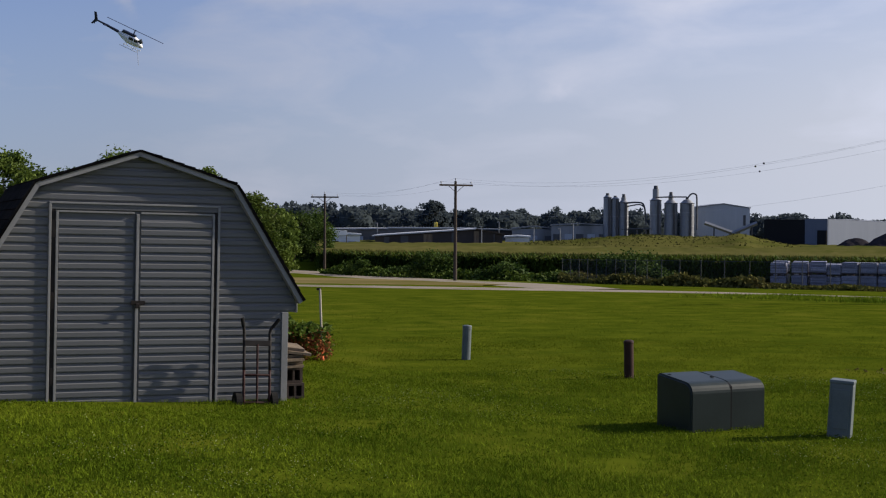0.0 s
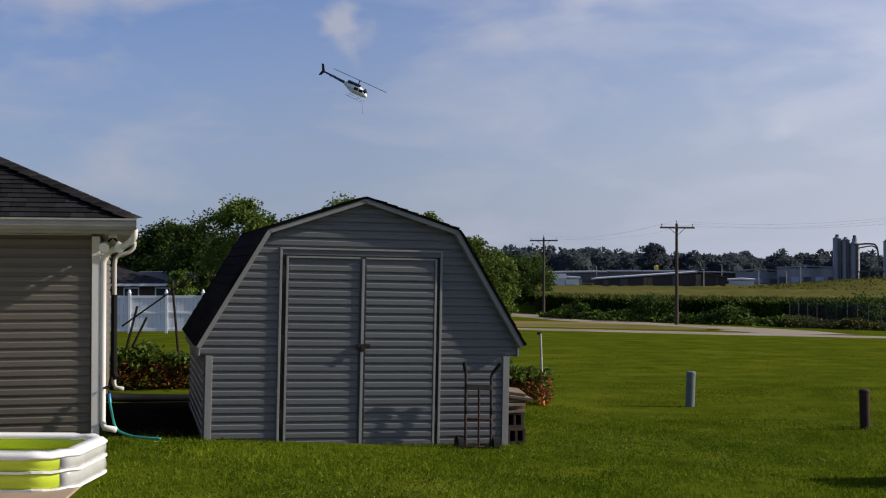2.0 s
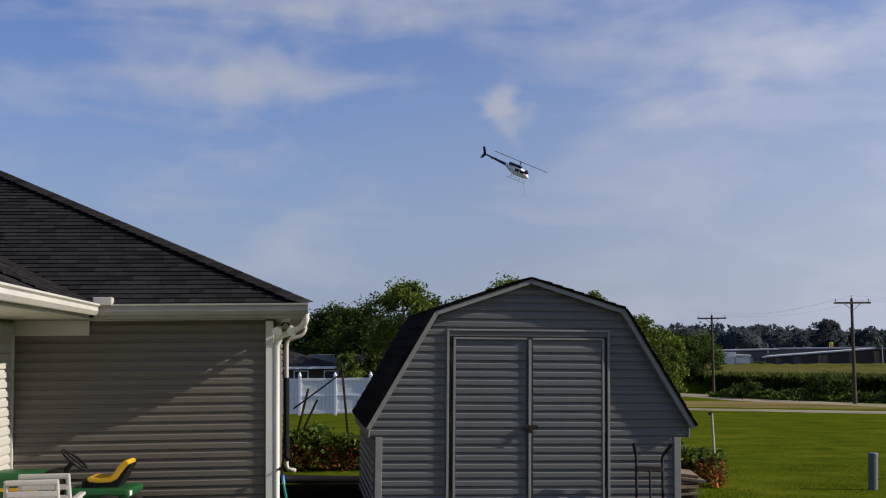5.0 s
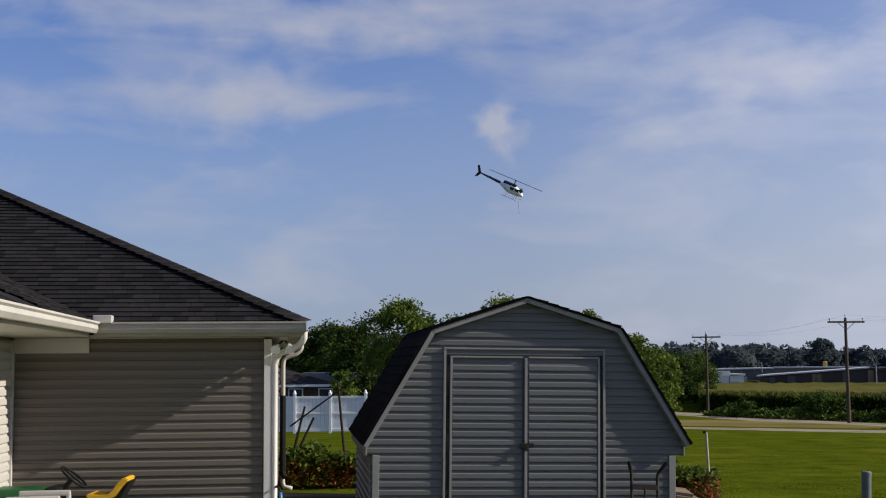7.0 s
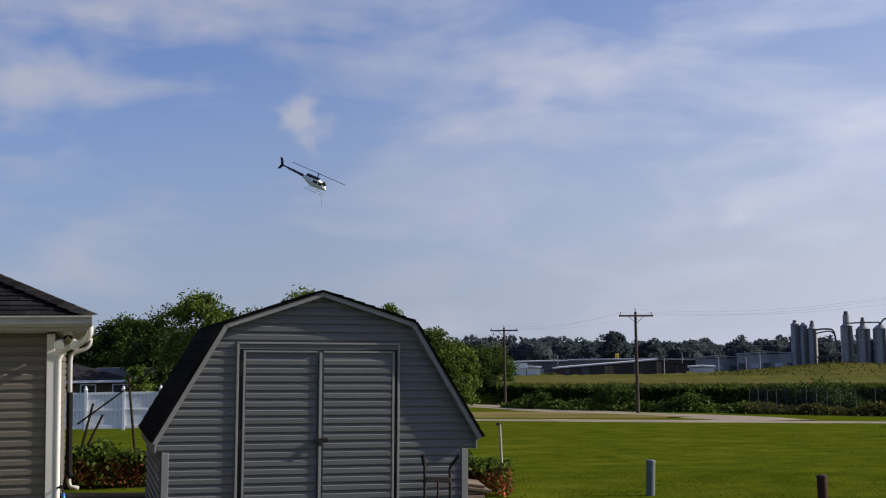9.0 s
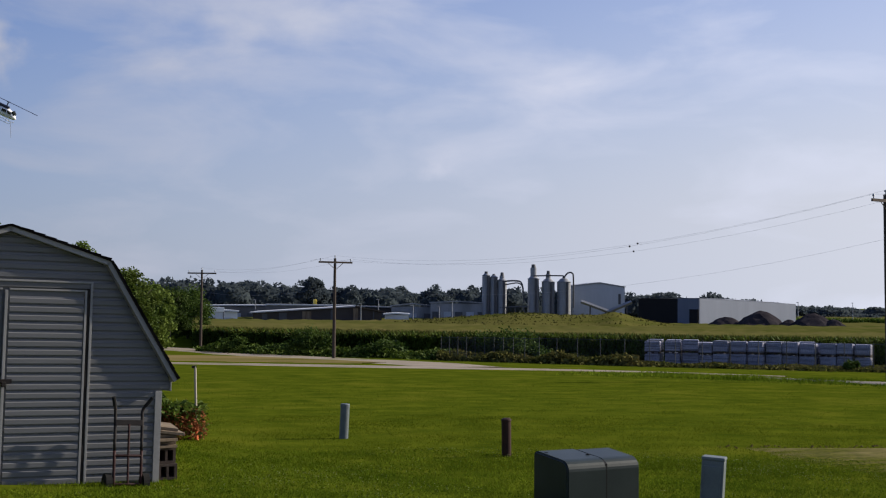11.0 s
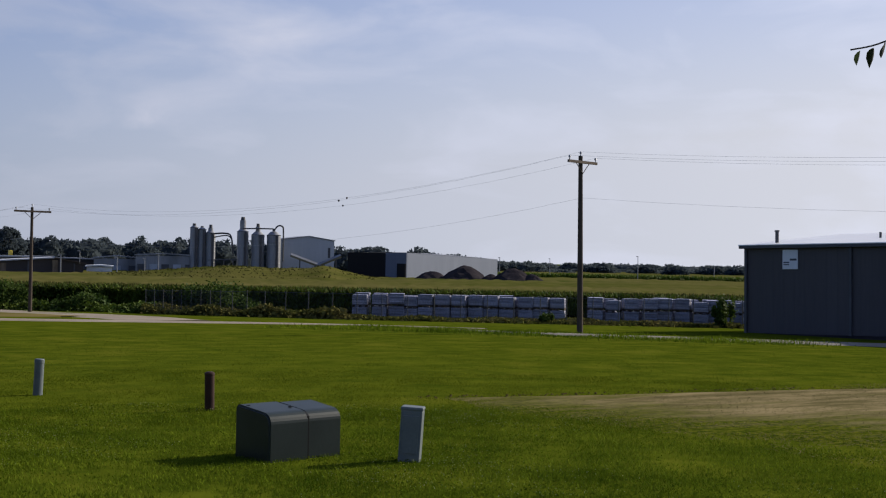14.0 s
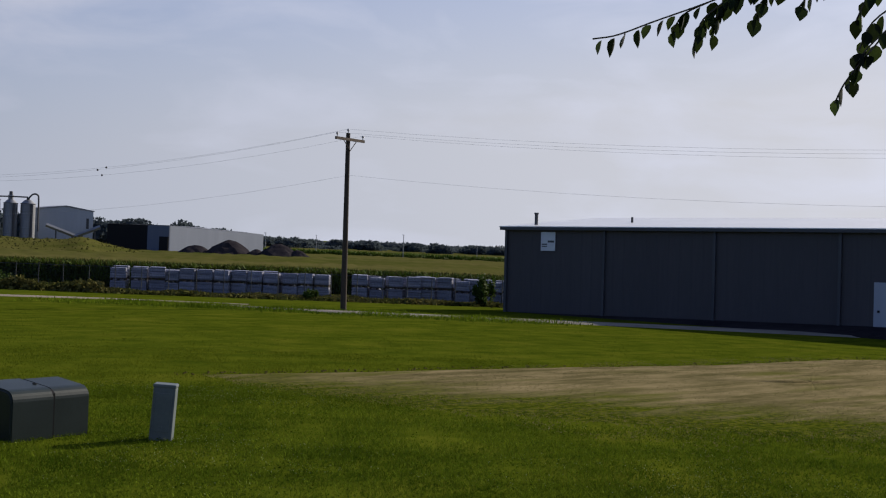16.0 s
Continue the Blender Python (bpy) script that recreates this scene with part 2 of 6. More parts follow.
M = dict(
    lawn=mat("lawn", (0.038, 0.057, 0.0038), (0.082, 0.1, 0.0075), 1.1, 1.0, bump=1.0, fine=5, stretch=(0.8, 1, 1), spots=(0.094, 0.105, 0.0095), spec=0.0),
    blade=mat("grass_blade", (0.044, 0.079, 0.004), (0.142, 0.186, 0.0125), 0.5, 0.95, fine=3, island=0.85, trans=0.2, spec=0.02),
    blade_far=mat("far_grass_blade", (0.066, 0.092, 0.0055), (0.135, 0.162, 0.0125), 0.4, 0.95, fine=3, island=0.4, trans=0.32, spec=0.0),
    clover_leaf=mat("clover_leaf", (0.052, 0.095, 0.005), (0.135, 0.185, 0.014), 3, 1.0, fine=9, island=0.5, trans=0.25, spec=0.0),
    clod=mat("brown_clod", (0.045, 0.036, 0.016), (0.085, 0.066, 0.032), 3, 1.0, bump=0.6, fine=14, spec=0.0),
    # near-black that paints shade on the grass between house and shed
    soil=mat("dark_soil", (0.008, 0.0075, 0.006), (0.016, 0.014, 0.01), 3, 1.0, bump=1.0, fine=14, spec=0.0),
    vinyl_clear=mat("clear_vinyl", (0.36, 0.37, 0.36), (0.46, 0.47, 0.46), 3, 0.15, bump=0.2, fine=14, spec=0.6),
    leaf_near=mat("broad_leaf", (0.012, 0.022, 0.006), (0.034, 0.05, 0.01), 8, 0.55, fine=60, island=0.95, trans=0.42, spec=0.2),
    clover=mat("clover_heads", (0.3, 0.34, 0.14), (0.42, 0.45, 0.24), 2, 1.0, fine=9, island=0.4, trans=0.2, spec=0.0),
    meadow=mat("rough_meadow", (0.06, 0.065, 0.013), (0.104, 0.096, 0.03), 0.12, 1.0, bump=1.0, fine=2.5, stretch=(0.4, 1, 1), spots=(0.045, 0.056, 0.011), spec=0.0),
    hall_wall=mat("hall_wall", (0.088, 0.108, 0.155), (0.112, 0.133, 0.182), 0.2, 0.5, 0.1, bump=0.1, fine=2, stretch=(1, 1, 0.1)),
    gravel=mat("gravel", (0.2, 0.165, 0.125), (0.31, 0.265, 0.21), 0.5, 0.95, bump=0.6, fine=9, spots=(0.13, 0.13, 0.05), spec=0.1),
    asphalt=mat("asphalt", (0.17, 0.155, 0.13), (0.25, 0.23, 0.2), 0.8, 0.95, bump=0.3, fine=30, spec=0.05),
    verge=mat("dry_verge", (0.13, 0.105, 0.035), (0.21, 0.165, 0.075), 0.25, 1.0, bump=0.8, fine=3, stretch=(0.4, 1, 1), spots=(0.1, 0.095, 0.025), spec=0.0),
    straw=mat("dry_straw", (0.105, 0.095, 0.035), (0.165, 0.14, 0.065), 1.3, 1.0, fine=6, island=0.4, spec=0.0),
    dirt=mat("dry_dirt", (0.085, 0.075, 0.03), (0.25, 0.2, 0.105), 1.6, 1.0, bump=1.0, fine=9, stretch=(0.25, 1.2, 1), spots=(0.1, 0.1, 0.025), spec=0.0),
    concrete=mat("concrete", (0.26, 0.2, 0.15), (0.36, 0.29, 0.22), 1.5, 0.9, bump=0.2, fine=50, spec=0.2),
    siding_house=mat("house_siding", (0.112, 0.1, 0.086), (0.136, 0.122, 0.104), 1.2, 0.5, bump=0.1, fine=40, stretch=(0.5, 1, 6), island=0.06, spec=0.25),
    siding_shed=mat("shed_siding", (0.114, 0.118, 0.125), (0.141, 0.144, 0.151), 1.0, 0.45, bump=0.1, fine=40, stretch=(0.5, 1, 6), spots=(0.109, 0.107, 0.103), island=0.08, spec=0.25),
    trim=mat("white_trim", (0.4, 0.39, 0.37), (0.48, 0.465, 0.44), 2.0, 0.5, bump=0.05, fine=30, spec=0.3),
    # white trim again, darkened: the shade of the main eave is in the colour
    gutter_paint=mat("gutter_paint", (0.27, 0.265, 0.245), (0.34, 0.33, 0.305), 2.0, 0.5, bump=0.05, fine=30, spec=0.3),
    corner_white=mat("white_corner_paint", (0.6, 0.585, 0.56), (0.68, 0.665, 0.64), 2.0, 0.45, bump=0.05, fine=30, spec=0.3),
    trim_shed=mat("shed_trim", (0.2, 0.2, 0.2), (0.25, 0.25, 0.25), 2.0, 0.5, bump=0.08, fine=30, spec=0.25),
    shingle=mat("dark_shingle", (0.008, 0.0078, 0.0088), (0.036, 0.034, 0.036), 2.2, 0.97, bump=0.4, fine=90, island=0.85, spec=0.06),
    shed_shingle=mat("shed_shingle", (0.003, 0.003, 0.0034), (0.01, 0.0095, 0.01), 2.2, 1.0, bump=0.4, fine=90, island=0.6, spec=0.02),
    black=mat("black_plastic", (0.008, 0.008, 0.009), (0.013, 0.013, 0.014), 5, 0.6, bump=0.1, fine=40, spec=0.12),
    rubber=mat("tyre_rubber", (0.01, 0.01, 0.01), (0.018, 0.0175, 0.0165), 6, 0.9, bump=0.3, fine=60, spec=0.15),
    iron=mat("dark_iron", (0.012, 0.011, 0.011), (0.026, 0.021, 0.019), 6, 0.55, 0.2, bump=0.2, fine=50, spec=0.2),
    rust=mat("rusty_red_paint", (0.03, 0.008, 0.008), (0.022, 0.01, 0.009), 7, 0.6, bump=0.3, fine=50, spots=(0.045, 0.012, 0.01), spec=0.2),
    green_box=mat("green_enamel", (0.011, 0.0185, 0.0175), (0.018, 0.0275, 0.026), 2, 0.42, bump=0.08, fine=30, spots=(0.023, 0.032, 0.03), spec=0.3),
    grey_green=mat("pale_grey_green", (0.1, 0.12, 0.125), (0.135, 0.158, 0.163), 3, 0.5, bump=0.1, fine=30, spots=(0.075, 0.092, 0.096), spec=0.3),
    brown_post=mat("brown_post", (0.028, 0.012, 0.009), (0.045, 0.02, 0.014), 6, 0.6, bump=0.2, fine=40, spec=0.2),
    wood=mat("weathered_wood", (0.13, 0.095, 0.065), (0.22, 0.175, 0.125), 3, 0.85, bump=0.5, fine=30, stretch=(1, 1, 0.15), spots=(0.075, 0.055, 0.04), spec=0.15),
    pale_wood=mat("pale_stick", (0.36, 0.32, 0.26), (0.46, 0.42, 0.35), 5, 0.7, bump=0.2, fine=40, stretch=(1, 1, 0.2), spec=0.15),
    dark_stick=mat("dark_stick", (0.02, 0.015, 0.012), (0.045, 0.034, 0.026), 5, 0.9, bump=0.4, fine=30, spec=0.05),
    works_wall=mat("works_wall", (0.1, 0.1, 0.108), (0.15, 0.148, 0.152), 0.2, 0.6, bump=0.1, fine=2, stretch=(1, 1, 0.2), spots=(0.075, 0.072, 0.075)),
    works_roof=mat("works_roof", (0.42, 0.43, 0.46), (0.55, 0.56, 0.58), 0.15, 0.5, bump=0.1, fine=2, spots=(0.3, 0.31, 0.34)),
    pole=mat("pole_wood", (0.05, 0.04, 0.033), (0.09, 0.07, 0.056), 2, 0.85, bump=0.4, fine=20, stretch=(1, 1, 0.1), spec=0.15),
    wire=mat("wire", (0.4, 0.4, 0.42), (0.46, 0.46, 0.48), 1, 0.6),
    white_vinyl=mat("white_vinyl", (0.66, 0.69, 0.76), (0.74, 0.76, 0.8), 0.6, 0.4, bump=0.05, fine=20),
    bark=mat("bark", (0.08, 0.06, 0.045), (0.14, 0.11, 0.08), 4, 0.9, bump=0.6, fine=20),
    leaf_dark=mat("dark_foliage", (0.02, 0.042, 0.007), (0.064, 0.098, 0.018), 0.5, 0.7, fine=3, island=0.7, trans=0.28, spec=0.1),
    leaf_light=mat("light_foliage", (0.05, 0.088, 0.011), (0.13, 0.172, 0.034), 0.5, 0.7, fine=3, island=0.55, trans=0.3, spec=0.1),
    # distant foliage: aerial haze is painted into these two bluish colours
    leaf_haze_dark=mat("far_foliage", (0.048, 0.062, 0.074), (0.076, 0.094, 0.1), 0.05, 1.0, fine=0.4, island=0.12, trans=0.5, spec=0.0),
    leaf_haze_pale=mat("hazy_foliage", (0.068, 0.082, 0.096), (0.098, 0.115, 0.125), 0.05, 1.0, fine=0.4, island=0.15, trans=0.5, spec=0.0),
    corn=mat("corn_leaves", (0.03, 0.06, 0.006), (0.09, 0.13, 0.017), 0.3, 0.7, fine=3, island=0.7, trans=0.2, spec=0.1),
    tassel=mat("corn_tops", (0.06, 0.068, 0.014), (0.112, 0.1, 0.036), 0.05, 1.0, bump=0.5, fine=0.8, stretch=(0.25, 1, 1), spots=(0.044, 0.058, 0.012), spec=0.0),
    weeds=mat("weeds", (0.055, 0.066, 0.012), (0.13, 0.115, 0.042), 0.4, 0.95, fine=4, island=0.5, trans=0.15, spec=0.0),
    dry_vine=mat("dry_red_plants", (0.15, 0.048, 0.02), (0.27, 0.1, 0.04), 2, 0.8, fine=8, island=0.6, trans=0.2, spec=0.05),
    steel=mat("galvanised_steel", (0.2, 0.21, 0.23), (0.29, 0.3, 0.32), 0.3, 0.5, 0.3, bump=0.1, fine=3, stretch=(1, 1, 0.2), spots=(0.15, 0.155, 0.165)),
    panel_blue=mat("pale_steel_panel", (0.33, 0.36, 0.41), (0.4, 0.43, 0.48), 0.2, 0.5, 0.1, bump=0.1, fine=2, stretch=(1, 1, 0.1)),
    panel_dark=mat("dark_panel", (0.05, 0.052, 0.06), (0.075, 0.078, 0.085), 0.2, 0.6, fine=2),
    barn_wall=mat("barn_wall", (0.07, 0.066, 0.07), (0.088, 0.082, 0.086), 0.3, 0.6, bump=0.15, fine=8, stretch=(1, 1, 0.1), spec=0.15),
    barn_roof=mat("barn_roof", (0.74, 0.74, 0.73), (0.82, 0.82, 0.8), 0.3, 0.38, 0.4, bump=0.05, fine=5),
    brown_brick=mat("brown_brick", (0.032, 0.027, 0.026), (0.05, 0.042, 0.039), 0.2, 0.8, fine=3),
    pile=mat("dark_scrap", (0.022, 0.02, 0.024), (0.045, 0.04, 0.043), 0.4, 1.0, bump=1.0, fine=3, spec=0.0),
    wrap=mat("white_wrapped_bundle", (0.11, 0.115, 0.165), (0.3, 0.305, 0.37), 1.2, 0.4, bump=0.3, fine=8, stretch=(1, 1, 4), spots=(0.08, 0.085, 0.14), island=0.6, spec=0.3),
    mesh=mat("fence_wire", (0.07, 0.075, 0.075), (0.1, 0.105, 0.105), 2, 0.7, 0.2, spec=0.1),
    lime=mat("lime_vinyl", (0.5, 0.62, 0.03), (0.56, 0.68, 0.05), 1.5, 0.25, bump=0.1, fine=12),
    pool_white=mat("white_vinyl_film", (0.78, 0.79, 0.8), (0.84, 0.84, 0.84), 1.5, 0.25, bump=0.12, fine=10),
    mower_green=mat("mower_green", (0.008, 0.06, 0.02), (0.013, 0.085, 0.028), 3, 0.4, fine=30, spec=0.3),
    yellow=mat("yellow_vinyl", (0.55, 0.31, 0.012), (0.62, 0.36, 0.02), 4, 0.45, fine=40),
    chair_white=mat("off_white_plastic", (0.36, 0.35, 0.34), (0.43, 0.42, 0.4), 3, 0.5, fine=30),
    hose=mat("teal_hose", (0.02, 0.3, 0.26), (0.04, 0.36, 0.32), 6, 0.4, fine=40),
    blue=mat("blue_plastic", (0.04, 0.15, 0.6), (0.05, 0.18, 0.65), 6, 0.4, fine=40),
    heli_white=mat("helicopter_white", (0.72, 0.73, 0.76), (0.78, 0.78, 0.8), 1, 0.3, fine=8),
    heli_dark=mat("helicopter_navy", (0.015, 0.018, 0.035), (0.025, 0.028, 0.05), 1, 0.3, fine=8),
    glass=mat("dark_glass", (0.02, 0.025, 0.03), (0.03, 0.035, 0.04), 1, 0.08, fine=8),
    orange=mat("orange_tape", (0.75, 0.16, 0.05), (0.8, 0.2, 0.07), 6, 0.6, fine=30),
    yellow_paint=mat("yellow_paint", (0.6, 0.45, 0.05), (0.65, 0.5, 0.08), 1, 0.6, fine=4),
    lens=mat("lamp_glass", (0.75, 0.75, 0.72), (0.8, 0.8, 0.78), 6, 0.15, fine=30),
    board=mat("sign_white", (0.62, 0.64, 0.66), (0.68, 0.7, 0.72), 2, 0.5, fine=20),
    block=mat("brown_block", (0.045, 0.034, 0.03), (0.085, 0.066, 0.056), 4, 0.95, bump=0.5, fine=60, spec=0.1),
)


# ---- building helpers ----
def thing(name, label, category, m=None, group="", kind=""):
    ob = new(name)
    ob.empty_display_size = 0.1
    if m is not None:
        ob.matrix_world = m
    return tagged(ob, label, category, group, kind)


def part(name, bm, material, parent=None, label="", smooth=False):
    me = bpy.data.meshes.new(name)
    bm.to_mesh(me)
    bm.free()
    me.materials.append(M[material])
    if smooth:
        me.shade_smooth()
    ob = new(name, me)
    ob.parent = parent
    if label:
        ob["label"] = label
    return ob


def raw(name, verts, faces, material, parent=None, label="", smooth=False):
    me = bpy.data.meshes.new(name)
    me.from_pydata([tuple(v) for v in verts], [], [tuple(f) for f in faces])
    me.materials.append(M[material])
    if smooth:
        me.shade_smooth()
    ob = new(name, me)
    ob.parent = parent
    if label:
        ob["label"] = label
    return ob


def again(ob, parent, m=None):
    """Another object on the same mesh."""
    c = new(ob.name.split(".")[0], ob.data)
    c.parent = parent
    if m is not None:
        c.matrix_local = m
    return c


def box(x0, x1, y0, y1, z0, z1, bevel=0.0, bm=None):
    bm = bm or bmesh.new()
    made = bmesh.ops.create_cube(bm, size=1.0, matrix=Matrix.Translation(((x0 + x1) / 2, (y0 + y1) / 2, (z0 + z1) / 2)) @ Matrix.Diagonal((x1 - x0, y1 - y0, z1 - z0, 1)))
    if bevel:
        edges = list({e for v in made["verts"] for e in v.link_edges})
        bmesh.ops.bevel(bm, geom=edges, offset=bevel, segments=2, affect="EDGES", profile=0.6)
    return bm


def rod(p, q, r, r2=None, n=10, bm=None):
    bm = bm or bmesh.new()
    p, q = Vector(p), Vector(q)
    d = q - p
    turn = d.to_track_quat("Z", "Y").to_matrix().to_4x4()
    bmesh.ops.create_cone(bm, cap_ends=True, segments=n, radius1=r, radius2=r if r2 is None else r2, depth=d.length, matrix=Matrix.Translation((p + q) / 2) @ turn)
    return bm


def pipe(points, r, n=8, bm=None):
    """A bent tube through the points, with a smooth way between them."""
    bm = bm or bmesh.new()
    pts = [Vector(p) for p in points]
    rings = []
    for i, p in enumerate(pts):
        d = (pts[min(i + 1, len(pts) - 1)] - pts[max(i - 1, 0)]).normalized()
        a = d.orthogonal().normalized() if not rings else (last - d * last.dot(d)).normalized()
        last, b = a, d.cross(a)
        rings.append([bm.verts.new(p + r * (math.cos(k * math.tau / n) * a + math.sin(k * math.tau / n) * b)) for k in range(n)])
    for r0, r1 in zip(rings, rings[1:]):
        for k in range(n):
            bm.faces.new((r0[k], r0[(k + 1) % n], r1[(k + 1) % n], r1[k]))
    bm.faces.new(rings[0][::-1])
    bm.faces.new(rings[-1])
    return bm


def curve_points(points, steps=6):
    """Catmull-Rom points through the given ones."""
    p = [Vector(q) for q in points]
    p = [p[0] * 2 - p[1], *p, p[-1] * 2 - p[-2]]
    out = []
    for a, b, c, d in zip(p, p[1:], p[2:], p[3:]):
        for k in range(steps):
            t = k / steps
            out.append(0.5 * (2 * b + (c - a) * t + (2 * a - 5 * b + 4 * c - d) * t * t + (3 * b - a - 3 * c + d) * t ** 3))
    return [*out, p[-2]]


def slab(outline, y0, y1, bm=None):
    """A plate from an outline in x, z, between two depths."""
    bm = bm or bmesh.new()
    f = [bm.verts.new((x, y0, z)) for x, z in outline]
    b = [bm.verts.new((x, y1, z)) for x, z in outline]
    n = len(outline)
    bm.faces.new(f)
    bm.faces.new(b[::-1])
    for k in range(n):
        bm.faces.new((f[k], b[k], b[(k + 1) % n], f[(k + 1) % n]))
    bmesh.ops.recalc_face_normals(bm, faces=bm.faces)
    return bm


def lathe(profile, n=24, bm=None):
    """A turned form from radius, height pairs."""
    bm = bm or bmesh.new()
    rings = [[bm.verts.new((r * math.cos(k * math.tau / n), r * math.sin(k * math.tau / n), z)) for k in range(n)] for r, z in profile]
    for a, b in zip(rings, rings[1:]):
        for k in range(n):
            bm.faces.new((a[k], a[(k + 1) % n], b[(k + 1) % n], b[k]))
    bm.faces.new(rings[0][::-1])
    bm.faces.new(rings[-1])
    return bm


def ground_z(x, y):
    d = math.hypot(x, y)
    s = min(1.0, max(0.0, (x + 2) / 8))
    clip = lambda a, b: min(b, max(0.0, a))
    return -0.35 * s * s * (3 - 2 * s) - 0.0186 * clip(d - 14, 41) - 0.025 * clip(d - 55, 43) - 0.008 * clip(d - 98, 32) - 0.006 * clip(d - 130, 320) - 0.1 * math.exp(-((x - 0.3) / 2.6) ** 2 - ((y - 15.4) / 1.6) ** 2)


def polar(bearing, d, up=None):
    """A place by its bearing (degrees to the right of +y) and distance; up: above the ground there."""
    x, y = d * math.sin(radians(bearing)), d * math.cos(radians(bearing))
    return Vector((x, y, ground_z(x, y) + (up or 0.0)))


def gz_array(x, y):
    d = np.hypot(x, y)
    s = np.clip((x + 2) / 8, 0, 1)
    return -0.35 * s * s * (3 - 2 * s) - 0.0186 * np.clip(d - 14, 0, 41) - 0.025 * np.clip(d - 55, 0, 43) - 0.008 * np.clip(d - 98, 0, 32) - 0.006 * np.clip(d - 130, 0, 320) - 0.1 * np.exp(-((x - 0.3) / 2.6) ** 2 - ((y - 15.4) / 1.6) ** 2)


def soup(name, tris, material, label, category, parent=None):
    """One mesh of loose triangles, from an array of n x 3 x 3."""
    tris = np.asarray(tris, dtype=np.float32)
    n = len(tris)
    me = bpy.data.meshes.new(name)
    me.vertices.add(3 * n)
    me.vertices.foreach_set("co", tris.ravel())
    me.loops.add(3 * n)
    me.loops.foreach_set("vertex_index", np.arange(3 * n, dtype=np.int32))
    me.polygons.add(n)
    me.polygons.foreach_set("loop_start", np.arange(0, 3 * n, 3, dtype=np.int32))
    me.update(calc_edges=True)
    me.materials.append(M[material])
    ob = new(name, me)
    if parent:
        ob.parent = parent
        if label:
            ob["label"] = label
    else:
        tagged(ob, label, category, kind="stuff")
    return ob


def leaf_tris(rng, centres, size, flat=0.35):
    """Two-triangle pointed leaves of about that size round the given centres."""
    n = len(centres)
    a = rng.normal(size=(n, 3))
    a[:, 2] *= flat + 0.3
    a /= np.linalg.norm(a, axis=1, keepdims=True)
    b = np.cross(a, rng.normal(size=(n, 3)))
    b /= np.linalg.norm(b, axis=1, keepdims=True) + 1e-9
    s = size * rng.uniform(0.6, 1.3, (n, 1))
    tip, root = centres + a * s, centres - a * s
    l, r = centres + b * s * 0.55, centres - b * s * 0.55
    return np.concatenate([np.stack([root, r, tip], 1), np.stack([root, tip, l], 1)])


# ---- ground ----
def make_ground():
    radii = np.concatenate([np.linspace(0, 60, 61), np.linspace(62, 140, 40), np.geomspace(145, 4200, 40)])
    ang = np.linspace(0, math.tau, 145)[:-1]
    verts = [(0.0, 0.0, 0.0)]
    for r in radii[1:]:
        x, y = r * np.sin(ang), r * np.cos(ang)
        verts += list(zip(x, y, gz_array(x, y)))
    n, faces = len(ang), []
    for k in range(n):
        faces.append((0, 1 + (k + 1) % n, 1 + k))
    for i in range(len(radii) - 2):
        a, b = 1 + i * n, 1 + (i + 1) * n
        for k in range(n):
            faces.append((a + k, a + (k + 1) % n, b + (k + 1) % n, b + k))
    return tagged(raw("ground", verts, faces, "lawn", smooth=True), "mown green lawn falling gently towards the fields", "lawn", kind="structure")


make_ground()


def ribbon(name, points, widths, material, label, category, lift=0.03, seed=1, rough=0.25):
    """A road laid on the ground along a line, with uneven edges."""
    rng = random.Random(seed)
    line = curve_points([(x, y, 0) for x, y in points], 10)
    w = np.interp(np.linspace(0, 1, len(line)), np.linspace(0, 1, len(widths)), widths)
    verts, faces, cols = [], [], 7
    for i, p in enumerate(line):
        d = (line[min(i + 1, len(line) - 1)] - line[max(i - 1, 0)]).normalized()
        s = Vector((d.y, -d.x, 0))
        for k in range(cols):
            q = p + s * (w[i] * (k / (cols - 1) - 0.5) + (rng.uniform(-rough, rough) if k in (0, cols - 1) else 0))
            verts.append((q.x, q.y, ground_z(q.x, q.y) + (lift if 0 < k < cols - 1 else -0.03)))
    for i in range(len(line) - 1):
        for k in range(cols - 1):
            a = i * cols + k
            faces.append((a, a + 1, a + cols + 1, a + cols))
    return tagged(raw(name, verts, faces, material, smooth=True), label, category, kind="structure")


# added dark sheet: the shade between house and shed, put into its colour
ribbon("soil_bed", [(-2.2, 15.5), (-2.4, 17.2), (-2.75, 18.6), (-2.9, 19.6)], [1.3, 1.7, 2.0, 2.2], "soil", "dark strip painting in the shade between the house and the shed", "soil", lift=0.02, seed=12, rough=0.12)
ribbon("road", [(2, 74), (10, 69.5), (18.5, 62.0), (29.0, 54.2), (34.5, 47.5)], [3.0, 3.2, 4.4, 2.4, 0.4], "gravel", "pale gravel road along the edge of the lawn", "road")
ribbon("verge", [(2, 91), (8, 88), (13.2, 83), (17.5, 75.5), (21.5, 68.5)], [20, 20, 17, 10, 3], "verge", "rough tan grass between the two gravel lanes", "verge", seed=9, lift=0.05, rough=0.6)
ribbon("road", [(10, 128), (18.3, 103), (21.4, 82.5), (24, 68), (24, 60)], [5, 5, 5.5, 6, 5], "gravel", "pale gravel lane leading past the corn field", "road", seed=2, lift=0.035)
ribbon("road", [(30.5, 46.5), (35.2, 38.6), (47.6, 25.2), (60, 12), (72, 0)], [0.8, 2.2, 2.6, 2.6, 2.6], "asphalt", "narrow grey paved lane in front of the metal building", "road", seed=3, lift=0.07, rough=0.08)


